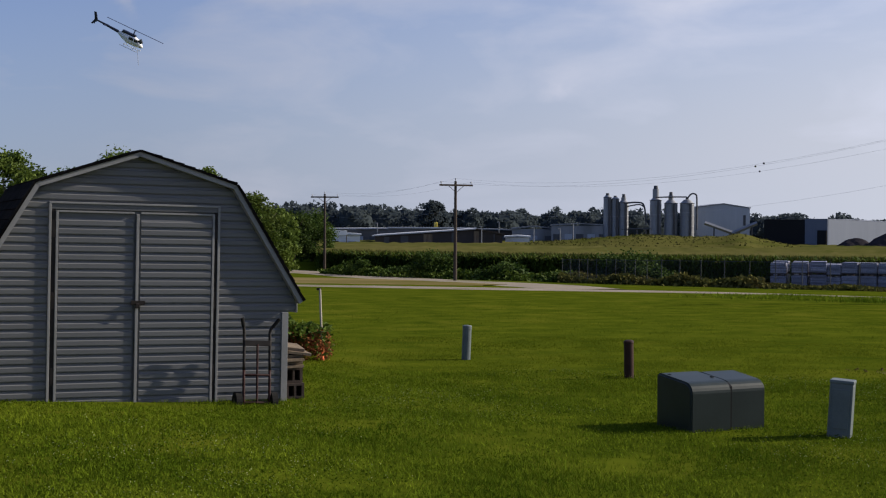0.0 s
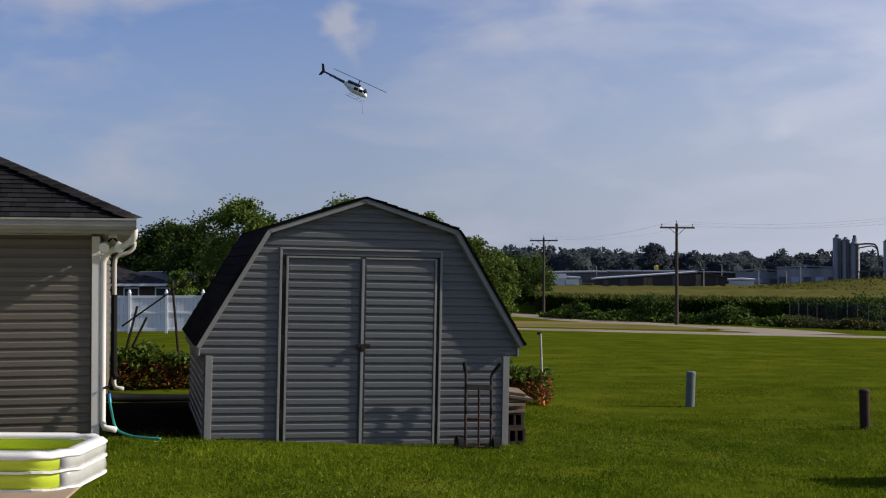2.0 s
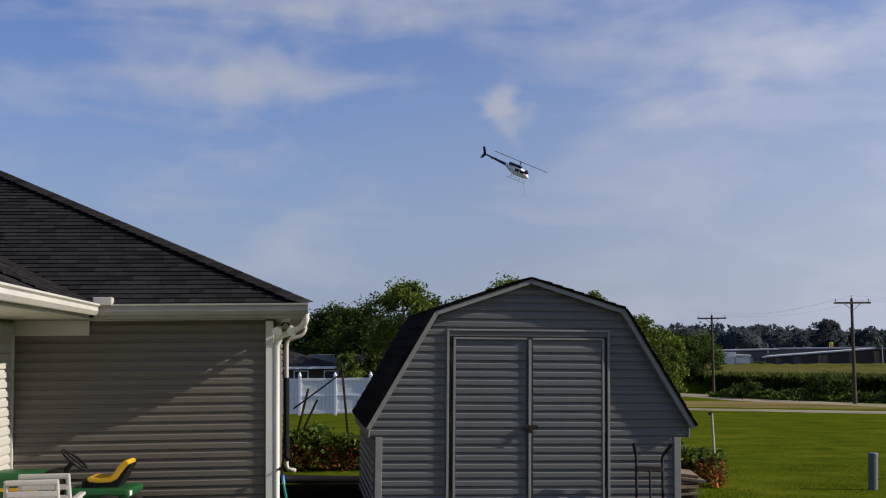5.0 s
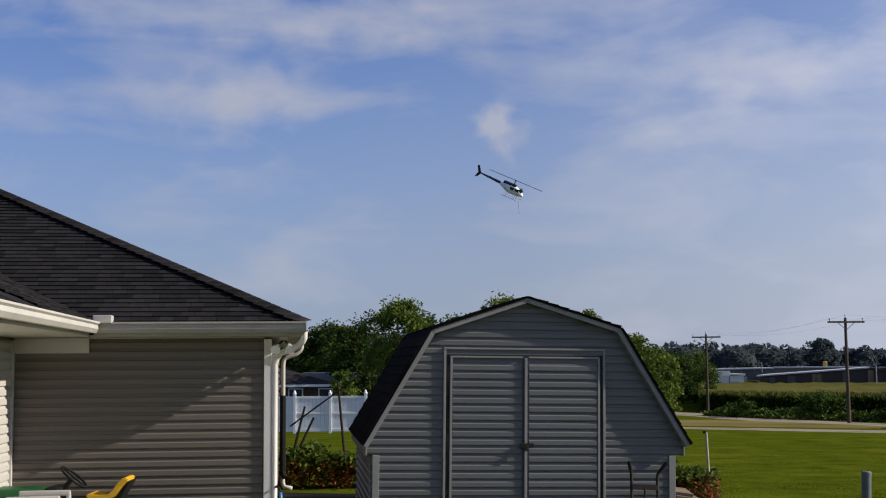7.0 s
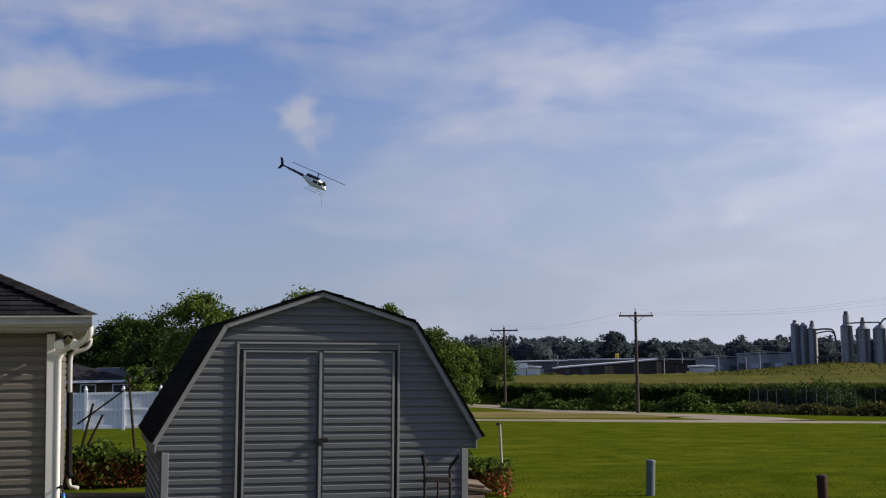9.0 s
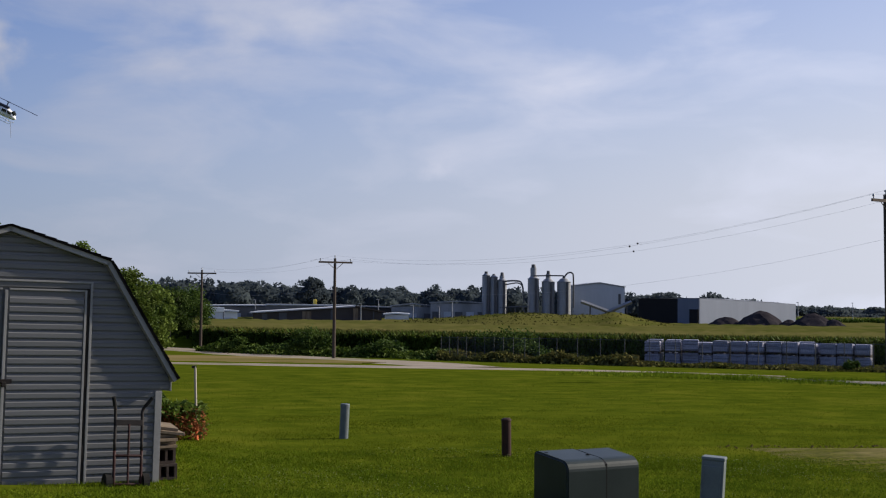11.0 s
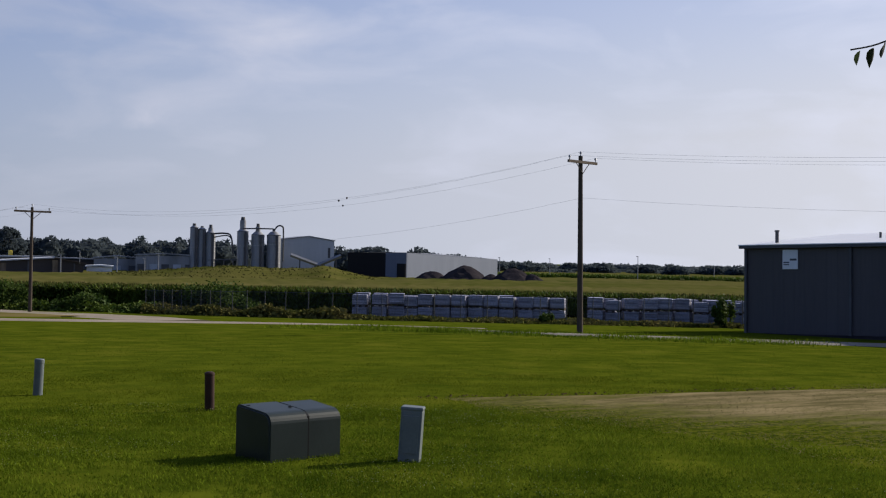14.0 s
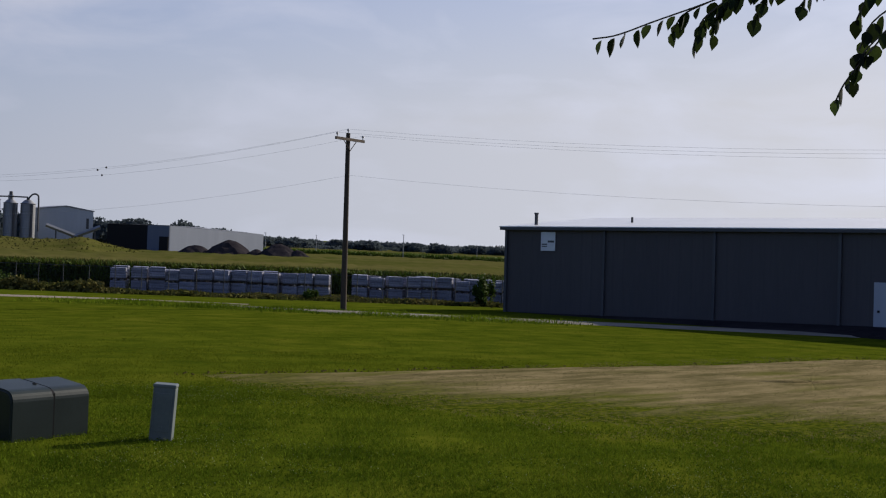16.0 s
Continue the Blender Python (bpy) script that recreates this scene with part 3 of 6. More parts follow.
def patch_material():
    m = M["dirt"]
    n, l = m.node_tree.nodes, m.node_tree.links
    b = n["Principled BSDF"]
    soil = b.inputs["Base Color"].links[0].from_socket
    co, xyz = n.new("ShaderNodeTexCoord"), n.new("ShaderNodeSeparateXYZ")
    l.new(co.outputs["Object"], xyz.inputs[0])

    def op(kind, a, c, d=0.0):
        k = n.new("ShaderNodeMath")
        k.operation = kind
        for slot, v in zip(k.inputs, (a, c, d)):
            if isinstance(v, float):
                slot.default_value = v
            else:
                l.new(v, slot)
        return k.outputs[0]
    left = op("MULTIPLY_ADD", op("MULTIPLY_ADD", xyz.outputs["X"], 0.867, op("MULTIPLY", xyz.outputs["Y"], 0.498)), 0.3, -5.45)
    near = op("MULTIPLY_ADD", xyz.outputs["Y"], 0.2, -0.75)
    mp, no = n.new("ShaderNodeMapping"), n.new("ShaderNodeTexNoise")
    mp.inputs["Scale"].default_value = (0.35, 1.4, 1.0)
    no.inputs["Scale"].default_value, no.inputs["Detail"].default_value, no.inputs["Roughness"].default_value = 1.1, 9.0, 0.68
    l.new(co.outputs["Object"], mp.inputs[0])
    l.new(mp.outputs[0], no.inputs["Vector"])
    edge = op("ADD", op("MINIMUM", left, near), op("MULTIPLY_ADD", no.outputs["Fac"], 3.2, -1.75))
    mx, turf = n.new("ShaderNodeMix"), n.new("ShaderNodeValToRGB")
    turf.color_ramp.elements[0].position, turf.color_ramp.elements[0].color = 0.4, (0.032, 0.048, 0.004, 1)
    turf.color_ramp.elements[1].position, turf.color_ramp.elements[1].color = 0.65, (0.1, 0.108, 0.012, 1)
    fine = n.new("ShaderNodeTexNoise")
    fine.inputs["Scale"].default_value, fine.inputs["Detail"].default_value = 9.0, 6.0
    l.new(co.outputs["Object"], fine.inputs["Vector"])
    l.new(fine.outputs["Fac"], turf.inputs["Fac"])
    mx.data_type, mx.clamp_factor = "RGBA", True
    l.new(edge, mx.inputs["Factor"])
    l.new(turf.outputs["Color"], mx.inputs["A"])
    l.new(soil, mx.inputs["B"])
    l.new(mx.outputs["Result"], b.inputs["Base Color"])


def dirt_patch():
    patch_material()
    rng = random.Random(5)
    rim = [(12.2, 18.9), (15.5, 18.3), (19.6, 17.9), (26, 17.0), (34.5, 16.6), (40, 11.5), (34, 7.0), (25, 5.8), (16.5, 7.0), (13.8, 10.5), (11.8, 15.0)]
    loop = curve_points([(x, y, 0) for x, y in rim + rim[:1]], 26)[:-1]
    mid = Vector((24, 13, 0))
    verts, faces, rings, n = [], [], 9, len(loop)
    for j in range(rings + 1):
        f = j / rings
        for p in loop:
            q = mid.lerp(p + Vector((rng.uniform(-0.15, 0.15), rng.uniform(-0.12, 0.12), 0)) * (j == rings), f)
            verts.append((q.x, q.y, ground_z(q.x, q.y) + (0.022 + rng.uniform(0, 0.012) if j < rings else -0.02)))
    for j in range(rings):
        for k in range(n):
            a, b = j * n + k, j * n + (k + 1) % n
            faces.append((a, a + n, b + n, b))
    tagged(raw("bare_patch", verts, faces, "dirt", smooth=True), "bare dry brown earth patch in the lawn", "bare soil", kind="structure")
    clods = []
    for k in range(330):
        t = rng.random() * 0.42
        p = loop[int(t * n)] + Vector((rng.uniform(-0.3, 0.3), rng.uniform(-0.25, 0.25), 0))
        s = rng.uniform(0.01, 0.032)
        c = np.array((p.x, p.y, ground_z(p.x, p.y) + s * 0.4))
        v = np.array([(1, 0, 0), (-0.5, 0.8, 0), (-0.5, -0.8, 0), (0, 0, 0.9)]) * s * np.array([rng.uniform(0.8, 1.6), rng.uniform(0.8, 1.4), 1]) + c
        clods += [v[[0, 1, 3]], v[[1, 2, 3]], v[[2, 0, 3]]]
    soup("soil_clods", clods, "clod", "crumbled brown soil clods along the edge of the bare patch", "soil")


dirt_patch()


def straw():
    rng = np.random.default_rng(17)
    n = 60000
    x, y = rng.uniform(12.5, 38, n), rng.uniform(5.5, 18, n)
    r = ((x - 24) / 12.5) ** 2 + ((y - 12.4) / 5.6) ** 2
    ok = (rng.random(n) < np.exp(-((r - 0.7) / 0.5) ** 2)) & (np.sin(x * 1.7 + np.sin(y * 2)) * np.sin(y * 2.6) > -0.5)
    x, y = x[ok], y[ok]
    m = len(x)
    a, w = rng.uniform(0, math.tau, m), rng.uniform(0.03, 0.09, m)
    c = np.stack([x, y, gz_array(x, y) + 0.03], 1)
    way = np.stack([np.cos(a) * w, np.sin(a) * w, rng.uniform(0.0, 0.02, m)], 1)
    side = np.stack([-np.sin(a), np.cos(a), 0 * a], 1) * 0.007
    soup("dry_grass", np.stack([c - side, c + side, c + way], 1), "straw", "dry straw-coloured grass round the bare patch", "dry grass")


straw()


def grass():
    rng = np.random.default_rng(3)
    zones = (
        ("grass", "blade", "short mown green grass blades over the lawn", ((470000, 8, 20.5, 0.044, 0.0045),)),
        ("grass", "blade_far", "sunlit green grass further out on the lawn", ((230000, 18, 29, 0.022, 0.008), (90000, 26, 50, 0.02, 0.013))),
    )
    for name, material, label, bands in zones:
        out = []
        for n, d0, d1, h, w in bands:
            d = d0 + (d1 - d0) * rng.uniform(0, 1, n) ** 1.15
            b = np.radians(rng.uniform(-14, 66, n))
            x, y = d * np.sin(b), d * np.cos(b)
            clump = np.sin(x * 2.1 + np.sin(y * 1.3)) * np.sin(y * 1.9 + np.sin(x * 0.9)) + 0.5 * np.sin(x * 7.3 + y * 2) * np.sin(y * 8.1 - x)
            keep = rng.uniform(-1.3, 0.9, n) < clump
            inner = np.clip(1.15 - ((x - 24) / 12) ** 2 - ((y - 12.9) / 5.2) ** 2, 0, 1)
            bare = rng.random(n) < 0.93 * inner ** 0.5
            inside = ((x < -2.7) & (y > 8)) | ((x < -1.55) & (y > 15.9)) | ((x < -2.2) & (y < 12.9)) | ((x > -1.9) & (x < 2.0) & (y > 15.7) & (y < 19))
            ok = keep & ~bare & ~inside
            x, y = x[ok], y[ok]
            z, m = gz_array(x, y), ok.sum()
            hh = h * rng.uniform(0.45, 1.3, m) * (1 + 0.25 * np.sin(x * 1.3) * np.sin(y * 1.7))
            a = rng.uniform(0, math.tau, m)
            c = np.stack([x, y, z], 1)
            side = np.stack([np.cos(a), np.sin(a), 0 * a], 1) * w
            lean = np.stack([rng.normal(0, 0.55, m) * hh, rng.normal(0, 0.55, m) * hh, hh], 1)
            out.append(np.stack([c - side, c + side, c + lean], 1))
        soup(name, np.concatenate(out), material, label, "grass")
    # clover: leaves in loose patches, pale heads among them
    n = 150000
    d, b = np.sqrt(rng.uniform(64, 21 ** 2, n)), np.radians(rng.uniform(-12, 66, n))
    x, y = d * np.sin(b), d * np.cos(b)
    clear = (x > -2.2) & ~((x < -1.4) & (y > 15.2)) & ~((x > -1.9) & (x < 2.2) & (y > 15.3)) & ~(((x - 24) / 11.5) ** 2 + ((y - 12.6) / 5.2) ** 2 < 1)
    patch = np.sin(x * 0.9 + 1) * np.sin(y * 0.7) + 0.6 * np.sin(x * 2.7 + 2) * np.sin(y * 2.9 + x)
    ok = clear & (patch > rng.uniform(-0.9, 0.9, n))
    c = np.stack([x, y, gz_array(x, y) + rng.uniform(0.015, 0.04, n)], 1)[ok]
    soup("clover", leaf_tris(rng, c, 0.013), "clover_leaf", "dark green clover leaves mixed into the lawn", "clover")
    ok &= (patch > rng.uniform(-0.2, 1.2, n)) & (rng.random(n) < 0.22)
    c = np.stack([x, y, gz_array(x, y) + rng.uniform(0.035, 0.06, n)], 1)[ok]
    soup("clover", leaf_tris(rng, c, 0.0065), "clover", "tiny pale clover heads scattered in the lawn", "clover")


grass()


# ---- siding, roofs ----
def clap_mesh(x0, x1, t0, t1, h, name="clapboard", material="siding_house"):
    """One siding course: bottom from x0 to x1, top from t0 to t1, its lower lip standing proud towards -y."""
    def mix(a, b, z):
        return a + (b - a) * z / h
    g, k0, k1 = h * 0.18, h * 0.72, h * 0.8
    rows = [(0.0, 0.0), (-0.002, 0.0), (-0.002, g), (-0.022, g), (-0.025, g * 1.4), (-0.0265, k0), (-0.012, k1), (-0.008, h), (0.0, h)]
    v = [(mix(a, b, z), y, z) for y, z in rows for a, b in ((x0, t0), (x1, t1))]
    f = [(2 * i, 2 * i + 1, 2 * i + 3, 2 * i + 2) for i in range(len(rows) - 1)] + [tuple(range(0, 18, 2))[::-1], tuple(range(1, 18, 2))]
    me = bpy.data.meshes.new(name)
    me.from_pydata(v, [], f)
    me.materials.append(M[material])
    return me


def claps(parent, length, n, h, m, material):
    """A field of equal siding courses under one wall."""
    me = clap_mesh(0, length, 0, length, h * 1.04, material=material)
    for k in range(n):
        ob = new("clapboard", me)
        ob.parent = parent
        ob.matrix_local = m @ Matrix.Translation((0, 0, k * h))


def extrude_x(profile, x0, x1, bm=None):
    """A bar along x from an outline in y, z."""
    bm = bm or bmesh.new()
    a = [bm.verts.new((x0, y, z)) for y, z in profile]
    b = [bm.verts.new((x1, y, z)) for y, z in profile]
    n = len(profile)
    bm.faces.new(a)
    bm.faces.new(b[::-1])
    for k in range(n):
        bm.faces.new((a[k], b[k], b[(k + 1) % n], a[(k + 1) % n]))
    bmesh.ops.recalc_face_normals(bm, faces=bm.faces)
    return bm


def sheet(points, thick, bm=None):
    """A plate over a flat outline in space, thickened downwards."""
    bm = bm or bmesh.new()
    p = [Vector(q) for q in points]
    a = [bm.verts.new(q) for q in p]
    b = [bm.verts.new(q - Vector((0, 0, thick))) for q in p]
    n = len(p)
    bm.faces.new(a)
    bm.faces.new(b[::-1])
    for k in range(n):
        bm.faces.new((a[k], b[k], b[(k + 1) % n], a[(k + 1) % n]))
    bmesh.ops.recalc_face_normals(bm, faces=bm.faces)
    return bm


TURN = 9.0
PITCH = 0.47


def house():
    h = thing("house", "one-storey house with taupe vinyl siding and dark shingle hip roof", "house", pose(-2.862, 14.89, 0.06, 0, 0, TURN) @ Matrix.Scale(0.97, 4))
    wall = part("wall", box(-3.03, 0.06, 0.025, 8.0, -0.4, 2.4), "siding_house", h, "taupe vinyl-sided wall facing the lawn")
    claps(wall, 3.02, 21, 0.112, Matrix.Translation((-3.03, 0.024, 0)), "siding_house")
    claps(wall, 7.9, 21, 0.112, pose(0.061, 0.06, 0, 0, 0, 90), "siding_house")
    wing = part("wall", box(-10.5, -3.05, -8.0, 8.0, -0.4, 2.4), "siding_house", h, "taupe siding of the projecting wing, sunlight painted in with paler boards")
    # sunlight is painted here: the taupe boards use the paler trim colour
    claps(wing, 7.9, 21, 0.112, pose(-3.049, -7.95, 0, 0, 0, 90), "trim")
    part("corner_trim", box(0.005, 0.1, -0.03, 0.06, -0.05, 2.36, 0.006), "corner_white", h, "white corner board")
    part("corner_trim", box(-3.07, -3.0, -0.06, 0.0, 0, 2.36, 0.006), "trim", h, "white inside corner board")
    part("frieze", box(-3.02, 0.0, -0.012, 0.02, 2.375, 2.4), "trim", h)
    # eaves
    # soffit, fascia and gutter over the lawn take the shade-darkened white
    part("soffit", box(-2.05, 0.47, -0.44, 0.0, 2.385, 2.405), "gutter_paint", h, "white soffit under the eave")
    part("soffit", box(0.06, 0.47, 0.002, 8.4, 2.386, 2.404), "trim", h)
    part("soffit", box(-3.04, -2.05, -8.0, -0.03, 2.395, 2.415), "trim", h, "white boxed soffit of the wing")
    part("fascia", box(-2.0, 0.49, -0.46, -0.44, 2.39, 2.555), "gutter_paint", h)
    part("fascia", box(0.47, 0.492, -0.43, 8.4, 2.39, 2.555), "trim", h)
    part("fascia", box(-2.07, -2.05, -8.0, -0.47, 2.41, 2.555), "trim", h)
    part("soffit_return", box(-3.0, -2.12, -0.028, 0.0, 2.2, 2.383), "trim", h, "white box closing the wing's eave")
    gut = [(-0.46, 2.56), (-0.46, 2.43), (-0.53, 2.43), (-0.565, 2.475), (-0.56, 2.52), (-0.585, 2.54), (-0.585, 2.56), (-0.57, 2.56), (-0.555, 2.545), (-0.475, 2.545)]
    part("gutter", extrude_x(gut, -1.95, 0.52), "gutter_paint", h, "white metal gutter with a moulded face, its shade in the colour")
    part("gutter_end", box(0.521, 0.526, -0.585, -0.46, 2.425, 2.562), "trim", h)
    g2 = part("gutter", extrude_x([(y + 0.44, z) for y, z in gut], -8.0, -0.45), "trim", h, "white metal gutter with a moulded face")
    g2.matrix_local = pose(-2.048, 0, 0, 0, 0, 90)
    part("gutter_box", box(-1.99, -1.77, -0.62, -0.44, 2.545, 2.64, 0.01), "trim", h, "white splash guard where the gutters meet")
    # downspouts at the corner
    for x, y, e in ((0.135, -0.0, 0.0), (0.165, 7.2, 0.0)):
        pts = curve_points([(0.5, y - 0.42 if y < 1 else y, 2.44), (0.49, y - 0.4 if y < 1 else y, 2.34), (0.4, y - 0.3 if y < 1 else y, 2.25), (0.2, y - 0.05 if y < 1 else y, 2.17), (x, y, 2.05)], 4)
        foot = 0.0 if y < 1 else -0.2
        pts += [Vector((x, y, 1.2)), Vector((x, y, 0.14 + foot)), Vector((x + 0.03, y - 0.02, 0.06 + foot)), Vector((x + 0.16, y - 0.08, 0.04 + foot))]
        part("downspout", pipe(pts, 0.04, 8), "corner_white" if y < 1 else "trim", h, "white downspout bent under the eave", True)
    part("drain_leader", pipe([(0.165, 7.13, 1.5), (0.165, 7.13, 0.15), (0.2, 7.05, 0.04)], 0.055, 8), "black", h, "black drain leader")
    # flood lamp under the soffit
    lamp = part("floodlight", box(0.2, 0.3, -0.2, -0.1, 2.34, 2.388, 0.01), "trim", h, "twin floodlight under the eave")
    for x, a in ((0.17, -1), (0.31, 1)):
        part("bracket", pipe(curve_points([(0.25, -0.15, 2.35), (0.25 + a * 0.04, -0.17, 2.31), (x, -0.21, 2.27)], 3), 0.012), "black", lamp)
        head = part("lamp_head", rod((x, -0.19, 2.27), (x + a * 0.02, -0.29, 2.22), 0.035, 0.062, 14), "lens", lamp, "round white lamp head")
    # roof
    z = 2.565
    apex, half = -4.72, 5.2
    roof = part("roof", sheet([(-11, -0.47, z), (0.48, -0.47, z), (apex, half - 0.47, z + half * PITCH), (-11, half - 0.47, z + half * PITCH)], 0.03), "shingle", h, "dark asphalt shingle roof slope")
    part("roof", sheet([(0.48, -0.47, z - 0.002), (0.48, 2 * half - 0.47, z - 0.002), (apex, half - 0.47, z + half * PITCH)], 0.03), "shingle", h)
    part("roof", sheet([(-11, 2 * half - 0.47, z), (-11, half - 0.47, z + half * PITCH), (apex, half - 0.47, z + half * PITCH), (0.48, 2 * half - 0.47, z - 0.004)], 0.03), "shingle", h)
    wing_roof = part("roof", sheet([(-1.98, -8.3, z), (-1.98, -0.47, z), (-6.7, 4.0, z + 4.48 * PITCH), (-6.7, -8.3, z + 4.48 * PITCH)], 0.03), "shingle", h)
    return h, roof, wing_roof


HOUSE, HOUSE_ROOF, WING_ROOF = house()


def shingles():
    """Shingle courses on the slope over the lawn; the lowest ones are pieces of their own, the rest one mesh."""
    rng = random.Random(8)
    meshes = []
    for w in (0.17, 0.25, 0.33):
        v = [(0, -0.012, 0.002), (w - 0.006, -0.012, 0.002), (w - 0.006, -0.012, 0.02), (0, -0.012, 0.02), (0, 0.15, 0.003), (w - 0.006, 0.15, 0.003)]
        me = bpy.data.meshes.new("shingle")
        me.from_pydata(v, [], [(0, 1, 2, 3), (3, 2, 5, 4), (0, 3, 4), (1, 5, 2)])
        me.materials.append(M["shingle"])
        meshes.append((w, me, np.array(v)))
    step = 0.132
    slope = math.degrees(math.atan(PITCH))
    pieces, rest = 0, []
    for k in range(39):
        s = k * step
        x, right = max(-7.2, -2.0 - s) + rng.uniform(-0.2, 0), 0.48 - s - 0.12
        while x < right - 0.1:
            w, me, v = meshes[rng.randrange(3)]
            if x + w > right + 0.02:
                w, me, v = meshes[0]
            m = pose(x, -0.47 + s, 2.567 + s * PITCH, slope, 0, 0)
            if pieces < 290:
                ob = new("shingle", me)
                ob.parent, ob.matrix_local = HOUSE_ROOF, m
                pieces += 1
            else:
                p = np.array([m @ Vector(q) for q in v])
                rest += [p[[0, 1, 2]], p[[0, 2, 3]], p[[3, 2, 5]], p[[3, 5, 4]]]
            x += w
    for k in range(30):
        s, y = k * step, -8.0
        while y < -0.47 + s:
            w, me, v = meshes[rng.randrange(3)]
            if y > -3.5:
                m = pose(-1.98 - s, y, 2.567 + s * PITCH, 0, 0, 90) @ pose(0, 0, 0, slope, 0, 0)
                p = np.array([m @ Vector(q) for q in v])
                rest += [p[[0, 1, 2]], p[[0, 2, 3]], p[[3, 2, 5]], p[[3, 5, 4]]]
            y += w
    ob = soup("upper_shingles", rest, "shingle", "", "", HOUSE_ROOF)
    ob["kind"] = "stuff"
    # caps along the hip
    cap = bmesh.new()
    for a in (-1, 1):
        vs = [cap.verts.new(q) for q in ((0, 0, 0.05), (0.21, 0, 0.03), (0.21, a * 0.15, -0.012), (0, a * 0.165, 0.01))]
        cap.faces.new(vs if a > 0 else vs[::-1])
    vs = [cap.verts.new(q) for q in ((0, -0.165, 0.01), (0, 0, 0.05), (0, 0.165, 0.01), (0, 0, -0.015))]
    cap.faces.new(vs)
    first = part("hip_cap", cap, "shingle", HOUSE_ROOF)
    d = Vector((-1, 1, PITCH)).normalized()
    turn = d.to_track_quat("X", "Z").to_matrix().to_4x4()
    for k in range(40):
        m = Matrix.Translation(Vector((0.48, -0.47, 2.572)) + d * (k * 0.19)) @ turn
        if k == 0:
            first.matrix_local = m
        else:
            again(first, HOUSE_ROOF, m)


def shed():
    s = thing("shed", "gambrel-roofed garden shed with grey vinyl siding and closed double doors", "shed", pose(-1.6, 15.25, -0.12, 0, 1.05, TURN))
    E, K, P, KR, ER = (-0.115, 1.165), (0.71, 2.59), (1.91, 3.0), (3.095, 2.635), (3.985, 1.19)
    depth = 3.6

    def edge(z, right):
        side = [(3.8, 0.0), (3.8, 1.049), (3.92, 1.05), (3.92, 1.18), (3.06, 2.585), (1.91, 2.94)] if right else [(0.0, 0.0), (0.0, 1.049), (-0.07, 1.05), (-0.07, 1.15), (0.745, 2.54), (1.91, 2.94)]
        return float(np.interp(z, [q[1] for q in side], [q[0] for q in side]))

    wall = part("wall", slab([(0.0, -0.14), (3.8, -0.14), (3.8, 1.052), (3.92, 1.052), (3.92, 1.18), (3.06, 2.575), (1.91, 2.93), (0.745, 2.53), (-0.07, 1.15), (-0.07, 1.052), (0.0, 1.052)], 0.03, depth), "siding_shed", s, "grey-white vinyl-sided wall")
    c = 0.1025
    for k in range(-1, 29):
        z0, z1 = 0.025 + k * c, 0.025 + (k + 1) * c
        if z0 > 2.9:
            break
        l0, r0, l1, r1 = edge(z0 + 0.004, 0), edge(z0 + 0.004, 1), edge(z1 - 0.004, 0), edge(z1 - 0.004, 1)
        spans = [((l0, 0.866), (l1, 0.866)), ((2.916, r0), (2.916, r1))] if z0 < 2.36 else [((l0, r0), (l1, r1))]
        for (a, b), (t0, t1) in spans:
            if b - a > 0.05:
                ob = new("clapboard", clap_mesh(a, b, min(t0, b), max(t1, a), min(c * (1.04 if k != 9 else 0.99), 2.94 - z0), material="siding_shed"))
                ob.parent, ob.matrix_local = wall, Matrix.Translation((0, 0.029, z0))
    claps(wall, depth - 0.05, 10, c, pose(-0.001, depth, 0.025, 0, 0, -90), "siding_shed")
    part("corner_trim", box(0.0, 0.085, -0.012, 0.07, -0.12, 1.046, 0.005), "trim_shed", s, "grey-white corner board")
    part("corner_trim", box(3.735, 3.82, -0.012, 0.07, -0.12, 1.046, 0.005), "trim_shed", s, "grey-white corner board")
    part("eave_end", box(-0.088, -0.071, -0.014, 0.06, 1.045, 1.15, 0.004), "trim_shed", s, "grey-white eave end board")
    part("eave_end", box(3.921, 3.938, -0.014, 0.06, 1.045, 1.18, 0.004), "trim_shed", s, "grey-white eave end board")
    part("fascia", box(-0.1, -0.072, 0.062, depth + 0.03, 1.04, 1.15), "trim_shed", s)
    part("fascia", box(3.922, 3.95, 0.062, depth + 0.03, 1.04, 1.18), "trim_shed", s)
    # doors
    for x0, x1 in ((0.965, 1.875), (1.925, 2.83)):
        dy = 0.012 if x0 < 1 else 0.0
        door = part("door", box(x0, x1, 0.008 + dy, 0.028 + dy, -0.07, 2.26), "siding_shed", s, "closed shed door clad in grey siding")
        me = clap_mesh(x0 + 0.02, x1 - 0.02, x0 + 0.02, x1 - 0.02, c * 1.04, material="siding_shed")
        for k in range(-1, 21):
            ob = new("clapboard", me)
            ob.parent, ob.matrix_local = door, Matrix.Translation((0, 0.007 + dy, 0.025 + k * c))
        xs = x1 + 0.012 if x0 < 1 else x0 - 0.012
        hx = x0 - 0.035 if x0 < 1 else x1 + 0.03
        for z in (0.3, 1.2, 2.05):
            part("hinge", box(hx - 0.026, hx + 0.026, -0.02, -0.006, z - 0.1, z + 0.1, 0.003), "iron", door, "black strap hinge")
        if x0 > 1:
            part("edge_strip", box(xs - 0.028, xs + 0.006, -0.03, 0.006, -0.1, 2.25, 0.004), "trim_shed", door, "pale astragal strip where the doors meet")
        outer = x0 - 0.002 if x0 < 1 else x1 + 0.002
        part("edge_strip", box(outer - 0.014, outer + 0.014, -0.022, 0.006, -0.09, 2.27, 0.003), "trim_shed", door)
